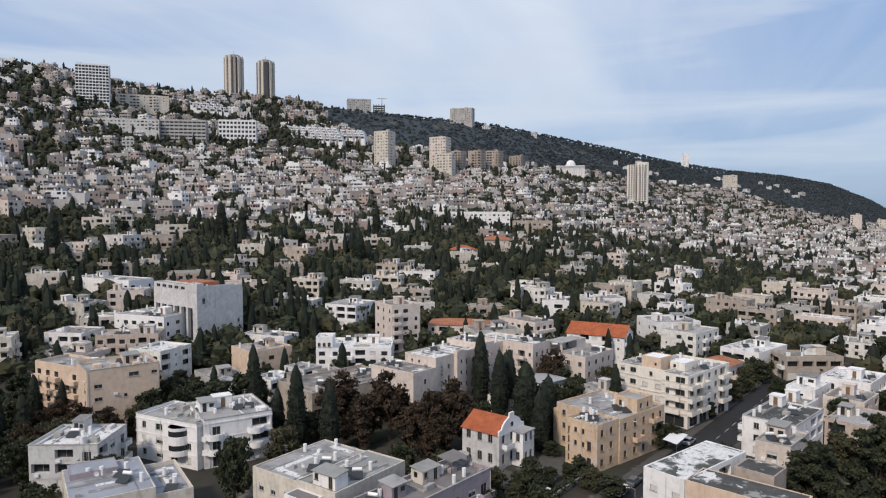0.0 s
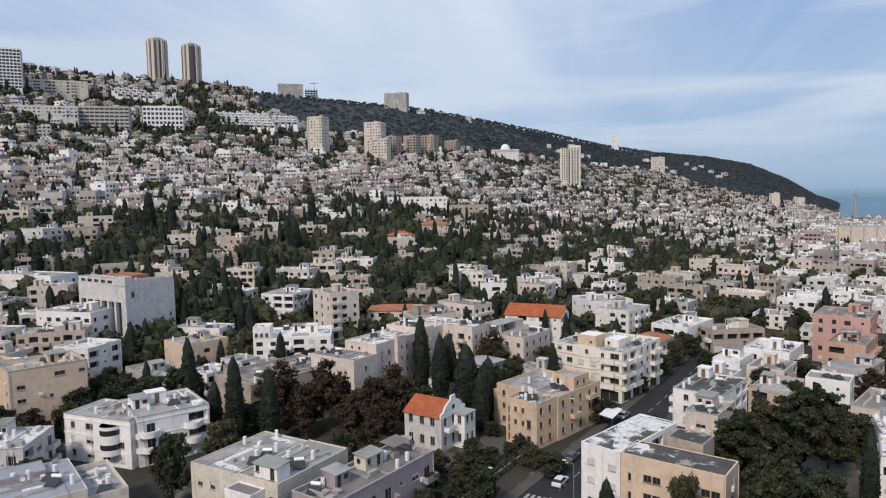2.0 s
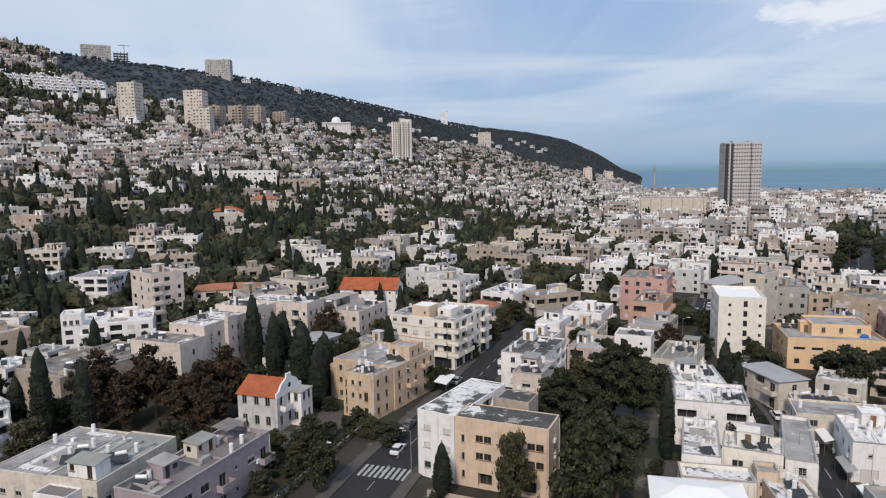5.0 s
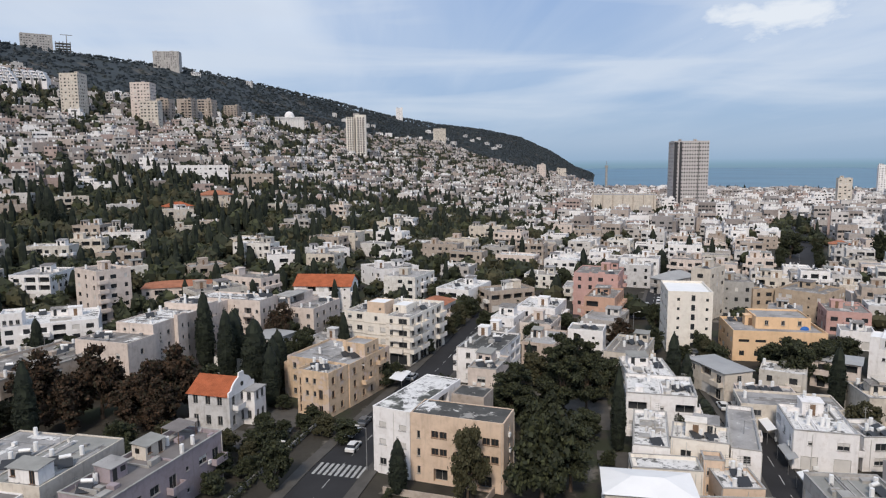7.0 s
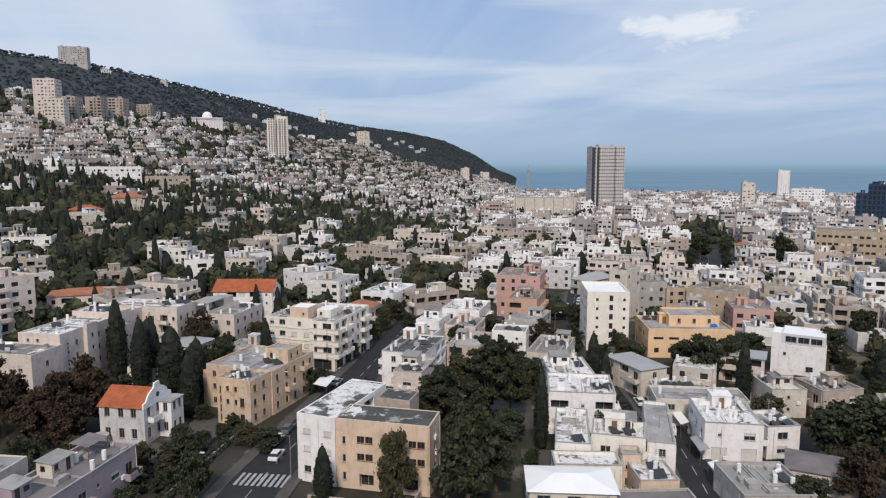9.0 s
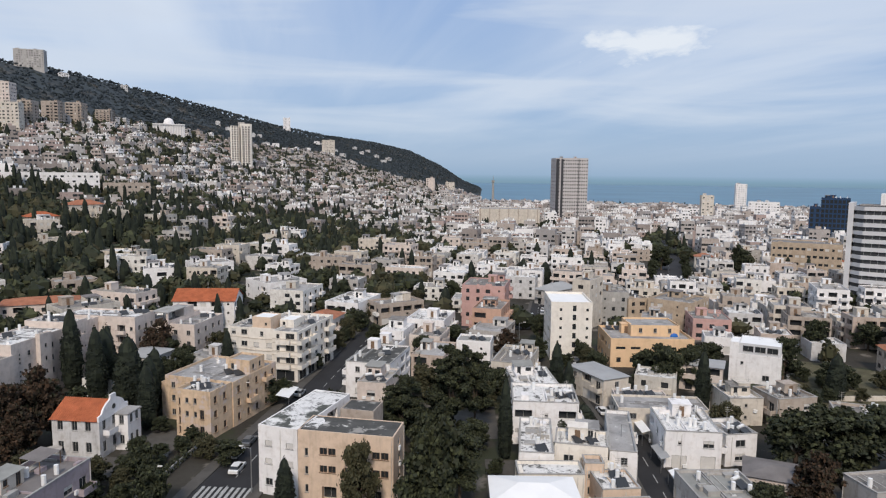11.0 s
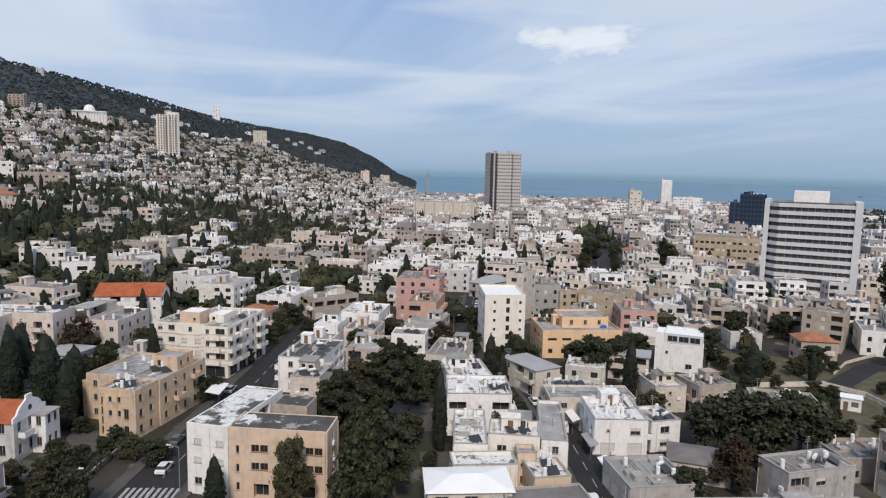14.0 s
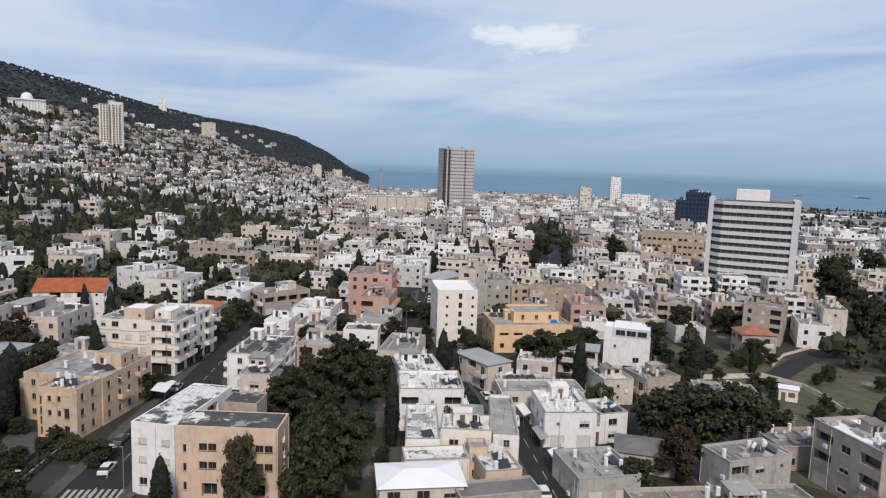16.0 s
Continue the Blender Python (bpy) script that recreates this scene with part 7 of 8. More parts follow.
def far_town():
    rng = random.Random(5)
    s = Soup()
    greens = []
    cells = [(13.0, i, j, -38, 34) for i in range(-126, 127) for j in range(-126, 127)] + [(15.5, i, j, 34, 84) for i in range(-104, 105) for j in range(-104, 105)]
    for cell, i, j, low, high in cells:
        gx, gy = cell * (i + rng.uniform(-0.2, 0.2)), cell * (j + rng.uniform(-0.2, 0.2))
        x, y = gx * 0.70 - gy * 0.715, gx * 0.715 + gy * 0.70
        r, az = math.hypot(x, y), math.degrees(math.atan2(x, y))
        if not (low < az <= high and 450 <= r < 1730):
            continue
        z = on_ground(x, y)
        if wooded(x, y) > 0.5:
            continue
        shade = belt(x, y)
        for _ in range(int(rng.random() < (0.45 if az < -4 else 0.62)) + int(rng.random() < 0.25 + (0.6 if az < -4 else 1.0) * shade) + int(rng.random() < 0.4 * shade) + int(rng.random() < 0.9 * slope(x, y))):
            greens.append((x + 7 * rng.uniform(-1, 1), y + 7 * rng.uniform(-1, 1)))
        if rng.random() < greenness(x, y) * (0.75 if az < -4 else 1.0) - 0.05 or taken(x, y, 5.0):
            greens += [(x + 4 * rng.uniform(-1, 1), y + 4 * rng.uniform(-1, 1)) for _ in range(1 + int(az < 34))]
            continue
        el = math.degrees(math.atan2(z - EYE, r))
        upland = smooth(1.5, 4.5, el) * (1 - smooth(-2, 12, az))
        if cleared(x, y) or rng.random() < 0.55 * upland or (az > 37 and r > 1430 + 30 * math.sin(az)) or (az > 69.5 and r > 640):
            greens += [(x + 6 * rng.uniform(-1, 1), y + 6 * rng.uniform(-1, 1)) for _ in range(int(r < 560) if az > 69.5 else 1 if az > 37 else 2)]
            continue
        w, d = (rng.uniform(7.5, 13.5), rng.uniform(6, 9)) if az < 34 else (rng.uniform(8, 14), rng.uniform(7.5, 11.5))
        h = rng.choice([4.0, 4.6, 6.5, 6.5, 7.5, 9.5]) + rng.uniform(-0.6, 0.6) if az < 34 else rng.choice([6.3, 6.3, 9.3, 9.3, 9.3, 12.3, 16 if r < 1100 else 6.3]) * rng.uniform(0.85, 1.1)
        turn = radians((-46 if az > 8 else rng.choice([10, -16])) + rng.uniform(-10, 10))
        c, sn = math.cos(turn), math.sin(turn)

        def pt(u, v, zz):
            return (x + c * u - sn * v, y + sn * u + c * v, z + zz)

        def solid(u0, v0, z0, u1, v1, z1, mat, top):
            k = len(s.v)
            s.v.extend([pt(u0, v0, z0), pt(u1, v0, z0), pt(u1, v1, z0), pt(u0, v1, z0), pt(u0, v0, z1), pt(u1, v0, z1), pt(u1, v1, z1), pt(u0, v1, z1)])
            s.f.extend([(k, k + 1, k + 5, k + 4), (k + 1, k + 2, k + 6, k + 5), (k + 2, k + 3, k + 7, k + 6), (k + 3, k, k + 4, k + 7), (k + 4, k + 5, k + 6, k + 7)])
            s.m.extend([mat] * 4 + [top])

        roofing = rng.choice([1, 1, 2, 2, 3] if az > 34 else [1, 1, 3, 3, 2]) if rng.random() > 0.035 else 5
        tone = 7 if rng.random() < (0.22 if az > 38 else 0.07) else 0
        solid(-w / 2, -d / 2, -5, w / 2, d / 2, h, tone, roofing)
        if rng.random() < 0.6:
            a, b = rng.uniform(-w / 4, w / 4), rng.uniform(-d / 4, d / 4)
            solid(a - 1.6, b - 1.4, h, a + 1.6, b + 1.4, h + rng.uniform(1.2, 2.3), tone, roofing)
        if rng.random() < 0.7:
            e = rng.choice([-1, 1]) * w / 2
            solid(min(e, e * 1.35), -d / 2 + 1, -5, max(e, e * 1.35), d / 2 - 2, h - 3.1, tone, roofing)
        if r < 1000:
            for _ in range(rng.randint(2, 5)):
                a, b = rng.uniform(-w / 2 + 1, w / 2 - 1), rng.uniform(-d / 2 + 1, d / 2 - 1)
                solid(a - 0.45, b - 0.45, h, a + 0.45, b + 0.45, h + 1.5, 6, 6)
        floors = int(h // 3.1)
        step = 2.6 if r < 800 else 3.4
        for f in range(floors):
            z0 = 1.0 + f * 3.1
            for length, side in ((w, 0), (d, 1), (w, 2), (d, 3)) if r < 900 else ((w, 0), (d, 1), (d, 3)):
                n = int(length / step)
                for q in range(n):
                    if rng.random() < 0.22:
                        continue
                    m, half = -length / 2 + (q + 0.5) * length / n, rng.choice([0.6, 0.8, 1.1, 1.3])
                    out = 0.03
                    if side == 0:
                        p = [pt(m - half, -d / 2 - out, z0), pt(m + half, -d / 2 - out, z0), pt(m + half, -d / 2 - out, z0 + 1.4), pt(m - half, -d / 2 - out, z0 + 1.4)]
                    elif side == 1:
                        p = [pt(w / 2 + out, m - half, z0), pt(w / 2 + out, m + half, z0), pt(w / 2 + out, m + half, z0 + 1.4), pt(w / 2 + out, m - half, z0 + 1.4)]
                    elif side == 2:
                        p = [pt(m + half, d / 2 + out, z0), pt(m - half, d / 2 + out, z0), pt(m - half, d / 2 + out, z0 + 1.4), pt(m + half, d / 2 + out, z0 + 1.4)]
                    else:
                        p = [pt(-w / 2 - out, m + half, z0), pt(-w / 2 - out, m - half, z0), pt(-w / 2 - out, m - half, z0 + 1.4), pt(-w / 2 - out, m + half, z0 + 1.4)]
                    s.face(p, 4)
    ob = part("far_houses", s, ["town", "pale_roof", "coating", "roof", "glass", "old_tile", "tank", "white"])
    tagged(ob, "dense pale plastered houses over the far slopes", "houses", kind="stuff")
    return greens


def far_green(spots):
    rng = np.random.default_rng(9)
    quads, index = [], []
    for x, y in spots:
        z, r0 = on_ground(x, y), math.hypot(x, y)
        fine, shade = r0 < 460, belt(x, y)
        if rng.random() < 0.13 + 0.20 * shade:
            h, r = rng.uniform(7, 14) + 4 * shade * rng.random(), rng.uniform(1.2, 2.1)
            blobs = [(x, y, z + h * u, rr * r, rr * r, h * 0.14) for u, rr in ((0.15, 0.85), (0.38, 1.0), (0.62, 0.75), (0.82, 0.38))]
            n = 44 if fine else 7
            core = spindle(rng, h, r, 7 if fine else 5, 7 if fine else 5, 0.22) + np.array((x, y, z))
            quads += [leaf_quads(rng, blobs, n, 0.9 if fine else 1.4, 0.85), core]
            index += [1] * (n + len(core))
        else:
            h, r = rng.uniform(4.5, 9.0) + 3.5 * shade * rng.random(), rng.uniform(2.0, 4.2) + 1.2 * shade * rng.random()
            blobs = [(x, y, z + h * 0.55, r, r, h * 0.42), (x + r * 0.6, y, z + h * 0.45, r * 0.6, r * 0.6, h * 0.3), (x - r * 0.5, y + r * 0.4, z + h * 0.5, r * 0.6, r * 0.6, h * 0.3)]
            n = 56 if fine else 10 if r0 < 700 else 6
            core = np.concatenate([lump(rng, b[0], b[1], b[2], b[3] * 0.85, b[5] * 0.85, 4, 6 if fine else 5, 0.32) for b in (blobs if r0 < 560 else blobs[:1])])
            quads += [leaf_quads(rng, blobs, n, 1.15 if fine else 1.8, 0.6), core]
            index += [int(rng.choice([0, 0, 2]))] * (n + len(core))
    ob = new("far_trees", quads_mesh("far_trees", np.concatenate(quads), ["leaf", "cypress", "leaf_olive"], index))
    tagged(ob, "dark cypresses and garden trees among the far houses", "trees", kind="stuff")


def hill_woods():
    rng = np.random.default_rng(19)
    quads = []
    tries = 0
    while len(quads) < 26000 and tries < 90000:
        tries += 1
        az, r = rng.uniform(-38, 37), math.sqrt(rng.uniform(750 ** 2, 3000 ** 2))
        x, y = r * math.sin(radians(az)), r * math.cos(radians(az))
        far = np.interp(az, [q[0] for q in RIDGE], [q[2] for q in RIDGE])
        if r > far * 1.02 or (wooded(x, y) < 0.5 and r < far * 0.93):
            continue
        z, k = on_ground(x, y), rng.uniform(0.8, 1.9) * (1 + r / 2500)
        quads += [leaf_quads(rng, [(x, y, z + k * 0.5, k, k, k * 0.7)], 4, 1.5 * (1 + r / 3000), 0.7), lump(rng, x, y, z + k * 0.2, k * 1.3, k * 0.6, 4, 6, 0.35)]
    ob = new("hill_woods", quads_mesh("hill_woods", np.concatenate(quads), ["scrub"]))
    tagged(ob, "dark pine and scrub woods below the crest", "woods", kind="stuff")


def infill():
    """Low houses and sheds packed between the larger blocks of the near streets."""
    rng = random.Random(41)
    for i in range(-30, 31):
        for j in range(-30, 31):
            gx, gy = 11.5 * (i + rng.uniform(-0.15, 0.15)), 11.5 * (j + rng.uniform(-0.15, 0.15))
            x, y = gx * 0.70 - gy * 0.715, gx * 0.715 + gy * 0.70
            r, az = math.hypot(x, y), math.degrees(math.atan2(x, y))
            if not ((44 < az < 61 and 118 < r < 206) or (61 <= az < 84 and 92 < r < 127) or (-36 < az < 44 and 168 < r < 206)):
                continue
            w, d = rng.uniform(7.5, 10.5), rng.uniform(6.5, 9.5)
            if rng.random() < (0.18 if az > 44 else 0.4) or any(taken(x + p * w / 2, y + q * d / 2, 0.7) for p in (-1, 0, 1) for q in (-1, 0, 1)):
                continue
            wall = rng.choice(["cream", "mixed", "rose", "beige", "white", "weathered"])
            h = rng.choice([3.6, 4.2, 5.9, 6.4]) if az > 44 else rng.choice([4.2, 6.4, 6.9])
            top = rng.choice(["flat", "flat", "flat", "hip"])
            block("house", {"cream": "small cream house between the larger blocks", "mixed": "small plastered house between the larger blocks", "rose": "small rose-beige house between the larger blocks", "beige": "small beige house between the larger blocks",
                            "white": "small white house between the larger blocks", "weathered": "small weathered house between the larger blocks"}[wall],
                  x, y, (-62 if az > 44 else -46) + rng.uniform(-8, 8), w, d, h, wall=wall, roof=rng.choice(["roof", "pale_roof", "sheet_roof", "brown_roof", "coating"]) if top == "flat" else rng.choice(["sheet", "old_tile", "brown_roof"]), top=top, rise=0.1,
                  hut=rng.random() < 0.3, balcony=0.2, category="house", group="small houses between the blocks")


infill()
fill_town()
GREENS = far_town()
hill_woods()


def hill_villas():
    """White villas scattered in the woods below the crest."""
    rng = random.Random(23)
    for i in range(26):
        az = 14 + 16 * (i + rng.uniform(-0.4, 0.4)) / 26 if i > 1 else 5 + 4 * i
        r = float(np.interp(az, [q[0] for q in RIDGE], [q[2] for q in RIDGE])) * (rng.uniform(0.62, 0.80) if i > 1 else 0.95)
        x, y = r * math.sin(radians(az)), r * math.cos(radians(az))
        if not taken(x, y, 12):
            block("villa", "white flat-roofed villa in the woods below the crest", x, y, -az + rng.uniform(-15, 15), rng.uniform(9, 15), 9, rng.choice([5.5, 7, 9]), wall=rng.choice(["white", "weathered", "weathered"]), roof="pale_roof", hut=False, balcony=0.2, category="villa", group="villas below the crest")


hill_villas()

# ---- trees of the near streets and gardens ----
GREEN, ROUND, OLIVE, RUST = TREES
SLIM, TALL, BROAD = CYPRESSES


def scatter():
    """Garden trees: the nearer ones singly, the others join the far mass."""
    rng = random.Random(31)
    count = 0
    spots = []
    for _ in range(21000):
        az, r = rng.uniform(-38, 84), math.sqrt(rng.uniform(120 ** 2, 455 ** 2))
        x, y = r * math.sin(radians(az)), r * math.cos(radians(az))
        g = greenness(x, y) * (1.1 if az < 30 else 0.6 if r > 200 else 1.6)
        if in_park(x, y):
            g = (0.26 if az < 71 else 0.12) if r < 212 else 0.22
        if rng.random() > g * 0.95 or taken(x, y, 1.6) or (r < 165 and -25 < az < 22) or (r < 158 and 60 < az < 84):
            continue
        spots.append((r, az, x, y))
        FOOT.append((x, y, 0, 2.4, 2.4))
    for r, az, x, y in sorted(spots):
        slim = rng.random() < (0.2 + 0.35 * belt(x, y) if az < 35 else 0.08)
        if count >= 185:
            GREENS.append((x, y))
        elif slim:
            plant(rng.choice(CYPRESSES), x, y, rng.uniform(0.6, 1.0), rng.uniform(0.85, 1.15), rng.uniform(0, 360))
            count += 1
        else:
            plant(rng.choice([GREEN, GREEN, ROUND, ROUND, OLIVE, OLIVE if in_park(x, y) else RUST]), x, y, rng.uniform(0.25, 0.6) if in_park(x, y) and r < 212 else rng.uniform(0.6, 1.0), 1.0, rng.uniform(0, 360))
            count += 1


plant(BIG, 73.6, 106.0, 0.96, 1.02, 193)
plant(BIG, 62.8, 106.0, 0.90, 0.83, 170)
plant(ROUND, 53.3, 81.7, 1.38, 1.44, 28)
plant(BIG, 60.0, 83.7, 0.85, 0.78, 116)
plant(BIG, 79.6, 106.3, 0.76, 1.16, 13)
plant(ROUND, 60.2, 93.6, 1.15, 1.4, 75)
plant(GREEN, 74.6, 98.4, 0.55, 0.9, 140)
plant(ROUND, 70.6, 88.0, 0.45, 0.9, 31)
plant(SLIM, 76.4, 92.6, 0.78, 1.55, 254)
plant(SLIM, 35.1, 94.7, 0.87, 0.81, 351)
plant(OLIVE, 43.8, 87.7, 0.71, 2.05, 44)
plant(RUST, 1.0, 142.0, 1.05, 1.31, 332)
plant(TALL, 14.5, 178.9, 1.2, 1.1, 223)
plant(SLIM, 21.7, 175.2, 1.2, 1.0, 18)
plant(TALL, 18.2, 166.0, 1.15, 1.0, 140)
plant(BROAD, 24.0, 160.7, 1.35, 1.05, 292)
plant(TALL, 26.3, 150.2, 1.1, 0.8, 40)
plant(TALL, -42.3, 164.7, 1.06, 1.22, 221)
plant(TALL, -28.6, 147.3, 1.06, 1.15, 83)
plant(SLIM, -34.1, 153.3, 0.93, 0.96, 278)
plant(GREEN, -62.1, 168.9, 1.14, 0.97, 256)
plant(GREEN, -73.1, 172.7, 1.02, 0.86, 147)
plant(GREEN, -33.5, 116.3, 0.86, 1.60, 121)
plant(RUST, 35.5, 185.0, 1.15, 1.2, 279)
plant(BROAD, -60.6, 213.6, 0.90, 0.99, 359)
plant(ROUND, -49.6, 218.9, 0.88, 0.82, 312)
plant(ROUND, -31.8, 233.9, 1.00, 0.70, 16)
plant(ROUND, 49.8, 143.6, 0.75, 1.14, 159)
plant(ROUND, 53.9, 145.3, 0.62, 1.09, 3)
plant(GREEN, 33.6, 117.8, 0.68, 0.70, 263)
plant(ROUND, 19.0, 118.5, 0.75, 1.16, 167)
plant(GREEN, 18.2, 104.9, 0.68, 1.35, 272)
plant(OLIVE, 30.7, 122.2, 0.60, 0.80, 122)
plant(BROAD, 99.2, 95.2, 1.00, 0.49, 322)
plant(GREEN, 133.3, 101.4, 1.14, 1.14, 208)
plant(GREEN, 141.9, 101.6, 1.02, 1.08, 289)
plant(GREEN, 136.8, 110.0, 0.91, 0.88, 110)
plant(GREEN, 159.1, 107.4, 0.91, 0.95, 275)
plant(GREEN, 122.2, 56.1, 1.8, 0.75, 250)
plant(GREEN, 129.3, 50.8, 1.6, 0.8, 180)
plant(GREEN, 116.5, 60.5, 1.5, 0.8, 30)
plant(ROUND, 134.8, 46.2, 1.00, 0.88, 63)
plant(RUST, 105.6, 51.4, 0.93, 1.08, 87)
plant(GREEN, 94.7, 53.0, 0.80, 0.86, 69)
plant(GREEN, 168.0, 92.0, 1.02, 1.22, 48)
plant(GREEN, 198.9, 99.8, 0.91, 1.31, 51)
plant(GREEN, 219.0, 94.4, 1.14, 0.81, 145)
plant(GREEN, 303.1, 85.6, 1.36, 1.30, 134)
plant(ROUND, 252.0, 61.9, 1.50, 1.25, 160)
plant(GREEN, 173.3, 81.5, 1.14, 0.61, 243)
plant(GREEN, 192.2, 74.1, 0.91, 0.79, 275)
plant(GREEN, 117.3, 133.3, 0.68, 0.87, 23)
plant(ROUND, 125.6, 128.2, 0.75, 0.81, 24)
plant(GREEN, 140.2, 154.4, 0.68, 1.46, 75)
plant(ROUND, 99.0, 196.5, 1.00, 0.96, 287)
plant(GREEN, 128.5, 225.5, 0.91, 0.74, 313)
plant(GREEN, 118.9, 262.3, 0.91, 1.05, 112)
plant(GREEN, 152.9, 220.1, 0.91, 1.12, 183)
plant(ROUND, 96.8, 180.7, 0.88, 0.88, 333)
plant(GREEN, 95.9, 207.4, 0.68, 0.96, 164)
plant(GREEN, 118.0, 168.3, 0.80, 0.75, 168)
plant(GREEN, 37.0, 248.3, 0.91, 0.79, 250)
plant(BROAD, -36.4, 366.2, 1.50, 1.38, 160)
plant(TALL, -119.1, 396.5, 1.88, 0.91, 87)
plant(TALL, -108.1, 400.2, 1.53, 1.00, 335)
plant(TALL, -174.9, 320.9, 1.76, 0.97, 245)
plant(BROAD, -166.9, 315.0, 1.75, 0.66, 135)
plant(TALL, -140.1, 309.2, 1.18, 0.85, 322)
plant(TALL, -137.0, 320.4, 1.06, 0.98, 33)
plant(GREEN, -72.3, 383.2, 1.36, 1.16, 343)
plant(GREEN, -54.4, 388.7, 1.36, 1.05, 185)
plant(TALL, -32.4, 439.8, 1.47, 1.15, 258)
plant(TALL, 249.5, 252.5, 1.06, 0.92, 58)
plant(BROAD, 205.6, 238.7, 1.30, 0.92, 341)
plant(BROAD, 214.3, 233.0, 1.30, 0.83, 50)
plant(SLIM, 10.7, 293.8, 0.80, 1.20, 329)
plant(SLIM, 14.5, 294.1, 0.80, 1.44, 102)
plant(SLIM, 18.2, 294.4, 0.80, 1.68, 314)
plant(TALL, 3.9, 329.5, 1.06, 0.87, 159)
plant(TALL, 11.6, 349.3, 0.82, 1.19, 299)
plant(OLIVE, -26.7, 151.7, 0.95, 0.79, 325)

plant(ROUND, -57.0, 158.0, 1.35, 1.0, 20)
plant(GREEN, -50.5, 161.0, 1.3, 0.95, 110)
plant(ROUND, -66.0, 160.0, 1.3, 1.0, 210)
plant(GREEN, -44.0, 166.0, 1.2, 1.1, 310)
plant(OLIVE, -28.5, 132.0, 1.0, 1.1, 75)
plant(ROUND, -5.0, 128.5, 0.9, 1.0, 15)
plant(TALL, -20.5, 141.0, 1.05, 1.05, 20)


for bx, by, bs, tall in ((5.0, 146.0, 1.3, 1.2), (-8.5, 150.5, 1.3, 1.25), (-20.0, 156.0, 1.3, 1.15), (2.0, 139.0, 0.9, 1.0), (-14.5, 146.5, 1.1, 1.1), (-2.5, 141.5, 1.05, 1.1)):
    plant(RUST, bx, by, bs, tall, bx * 40)
for bx, by, bs in ((14.6, 111.0, 0.6), (20.5, 118.5, 0.55), (27.5, 127.5, 0.5), (10.0, 112.5, 0.65), (8.5, 107.0, 0.6), (7.5, 118.0, 0.6), (17.0, 122.5, 0.45), (30.5, 131.5, 0.45)):
    plant(ROUND if bx % 1 else GREEN, bx, by, bs, 0.8, bx * 77)


for bx, by, bs, tall in ((20.0, 128.5, 0.5, 0.9), (23.5, 126.0, 0.42, 0.8), (12.0, 120.0, 0.62, 1.0), (3.0, 127.0, 0.7, 1.0), (-4.0, 122.5, 0.6, 0.9), (33.5, 133.5, 0.4, 0.8), (36.5, 136.5, 0.38, 0.9), (15.5, 116.5, 0.5, 0.9), (22.5, 122.0, 0.36, 0.7), (46.0, 150.0, 0.55, 0.9), (6.0, 112.5, 0.55, 1.0), (26.0, 139.5, 0.45, 0.8), (30.0, 152.0, 0.6, 1.2), (33.5, 157.5, 0.7, 1.0)):
    plant(OLIVE if int(bx) % 3 == 0 else GREEN, bx, by, bs, tall, by * 31)


plant(TALL, 24.5, 143.0, 1.0, 0.9, 70)
plant(BROAD, 20.5, 171.0, 1.3, 1.1, 130)
plant(ROUND, 27.0, 167.0, 1.0, 1.0, 60)
plant(GREEN, 12.5, 152.0, 0.9, 1.0, 45)
plant(ROUND, 19.0, 149.5, 0.8, 1.1, 15)


for bx, by, bs, tall in TALL_CROWNS:
    plant(GREEN if int(bx) % 2 else ROUND, bx, by, bs, tall, bx * 13)


def avenue(line, off, gap, seed):
    """Street trees along one side of a road."""
    rng = random.Random(seed)
    for (a, b), (c, d) in zip(line, line[1:]):
        k = math.hypot(c - a, d - b)
        ux, uy = (c - a) / k, (d - b) / k
        t = rng.uniform(2, gap)
        while t < k:
            x, y = a + ux * t + uy * off, b + uy * t - ux * off
            plant(rng.choice([GREEN, ROUND, ROUND, OLIVE]), x, y, rng.uniform(0.5, 0.8), rng.uniform(0.9, 1.1), rng.uniform(0, 360))
            t += gap * rng.uniform(0.8, 1.4)


avenue(MAIN[3:], 6.4, 12.0, 1)
avenue(MAIN[2:], -6.2, 8.0, 2)
avenue([(118.5, 110.5), (131, 131), (148, 159), (162.5, 180.7)], 3.9, 10.0, 3)
avenue([(275, 210), (354, 272), (490, 383)], 8.5, 17.0, 4)
avenue([(275, 210), (354, 272), (490, 383)], -8.5, 15.0, 5)
scatter()
far_green(GREENS)

# ---- things on the roofs ----
def solar_heater():
    """Upright white tank on a stand, with a tilted collector."""
    s = Soup()
    s.prism([(-0.5, 0.15), (0.5, 0.15), (0.4, 0.85), (-0.4, 0.85)], 0, 0.78)
    root = part("solar_heater", s, ["metal"])
    tagged(root, "rooftop solar water heater with white tank and collector", "water heater", "solar heaters on the roofs")
    s = Soup()
    s.tube((0, 0.5, 0.78), (0, 0.5, 1.95), 0.33, 0.33, 12)
    part("tank", s, ["tank"], root, "white enamelled water tank")
    s = Soup()
    s.v = [(-1.0, -1.5, 0.12), (1.0, -1.5, 0.12), (1.0, -0.1, 1.0), (-1.0, -0.1, 1.0), (-1.0, -1.55, 0.2), (1.0, -1.55, 0.2), (1.0, -0.15, 1.08), (-1.0, -0.15, 1.08)]
    s.f, s.m = [(4, 5, 6, 7), (0, 1, 5, 4), (1, 2, 6, 5), (2, 3, 7, 6), (3, 0, 4, 7), (3, 2, 1, 0)], [0] * 6
    part("collector", s, ["panel"], root, "dark glazed collector")
    return root


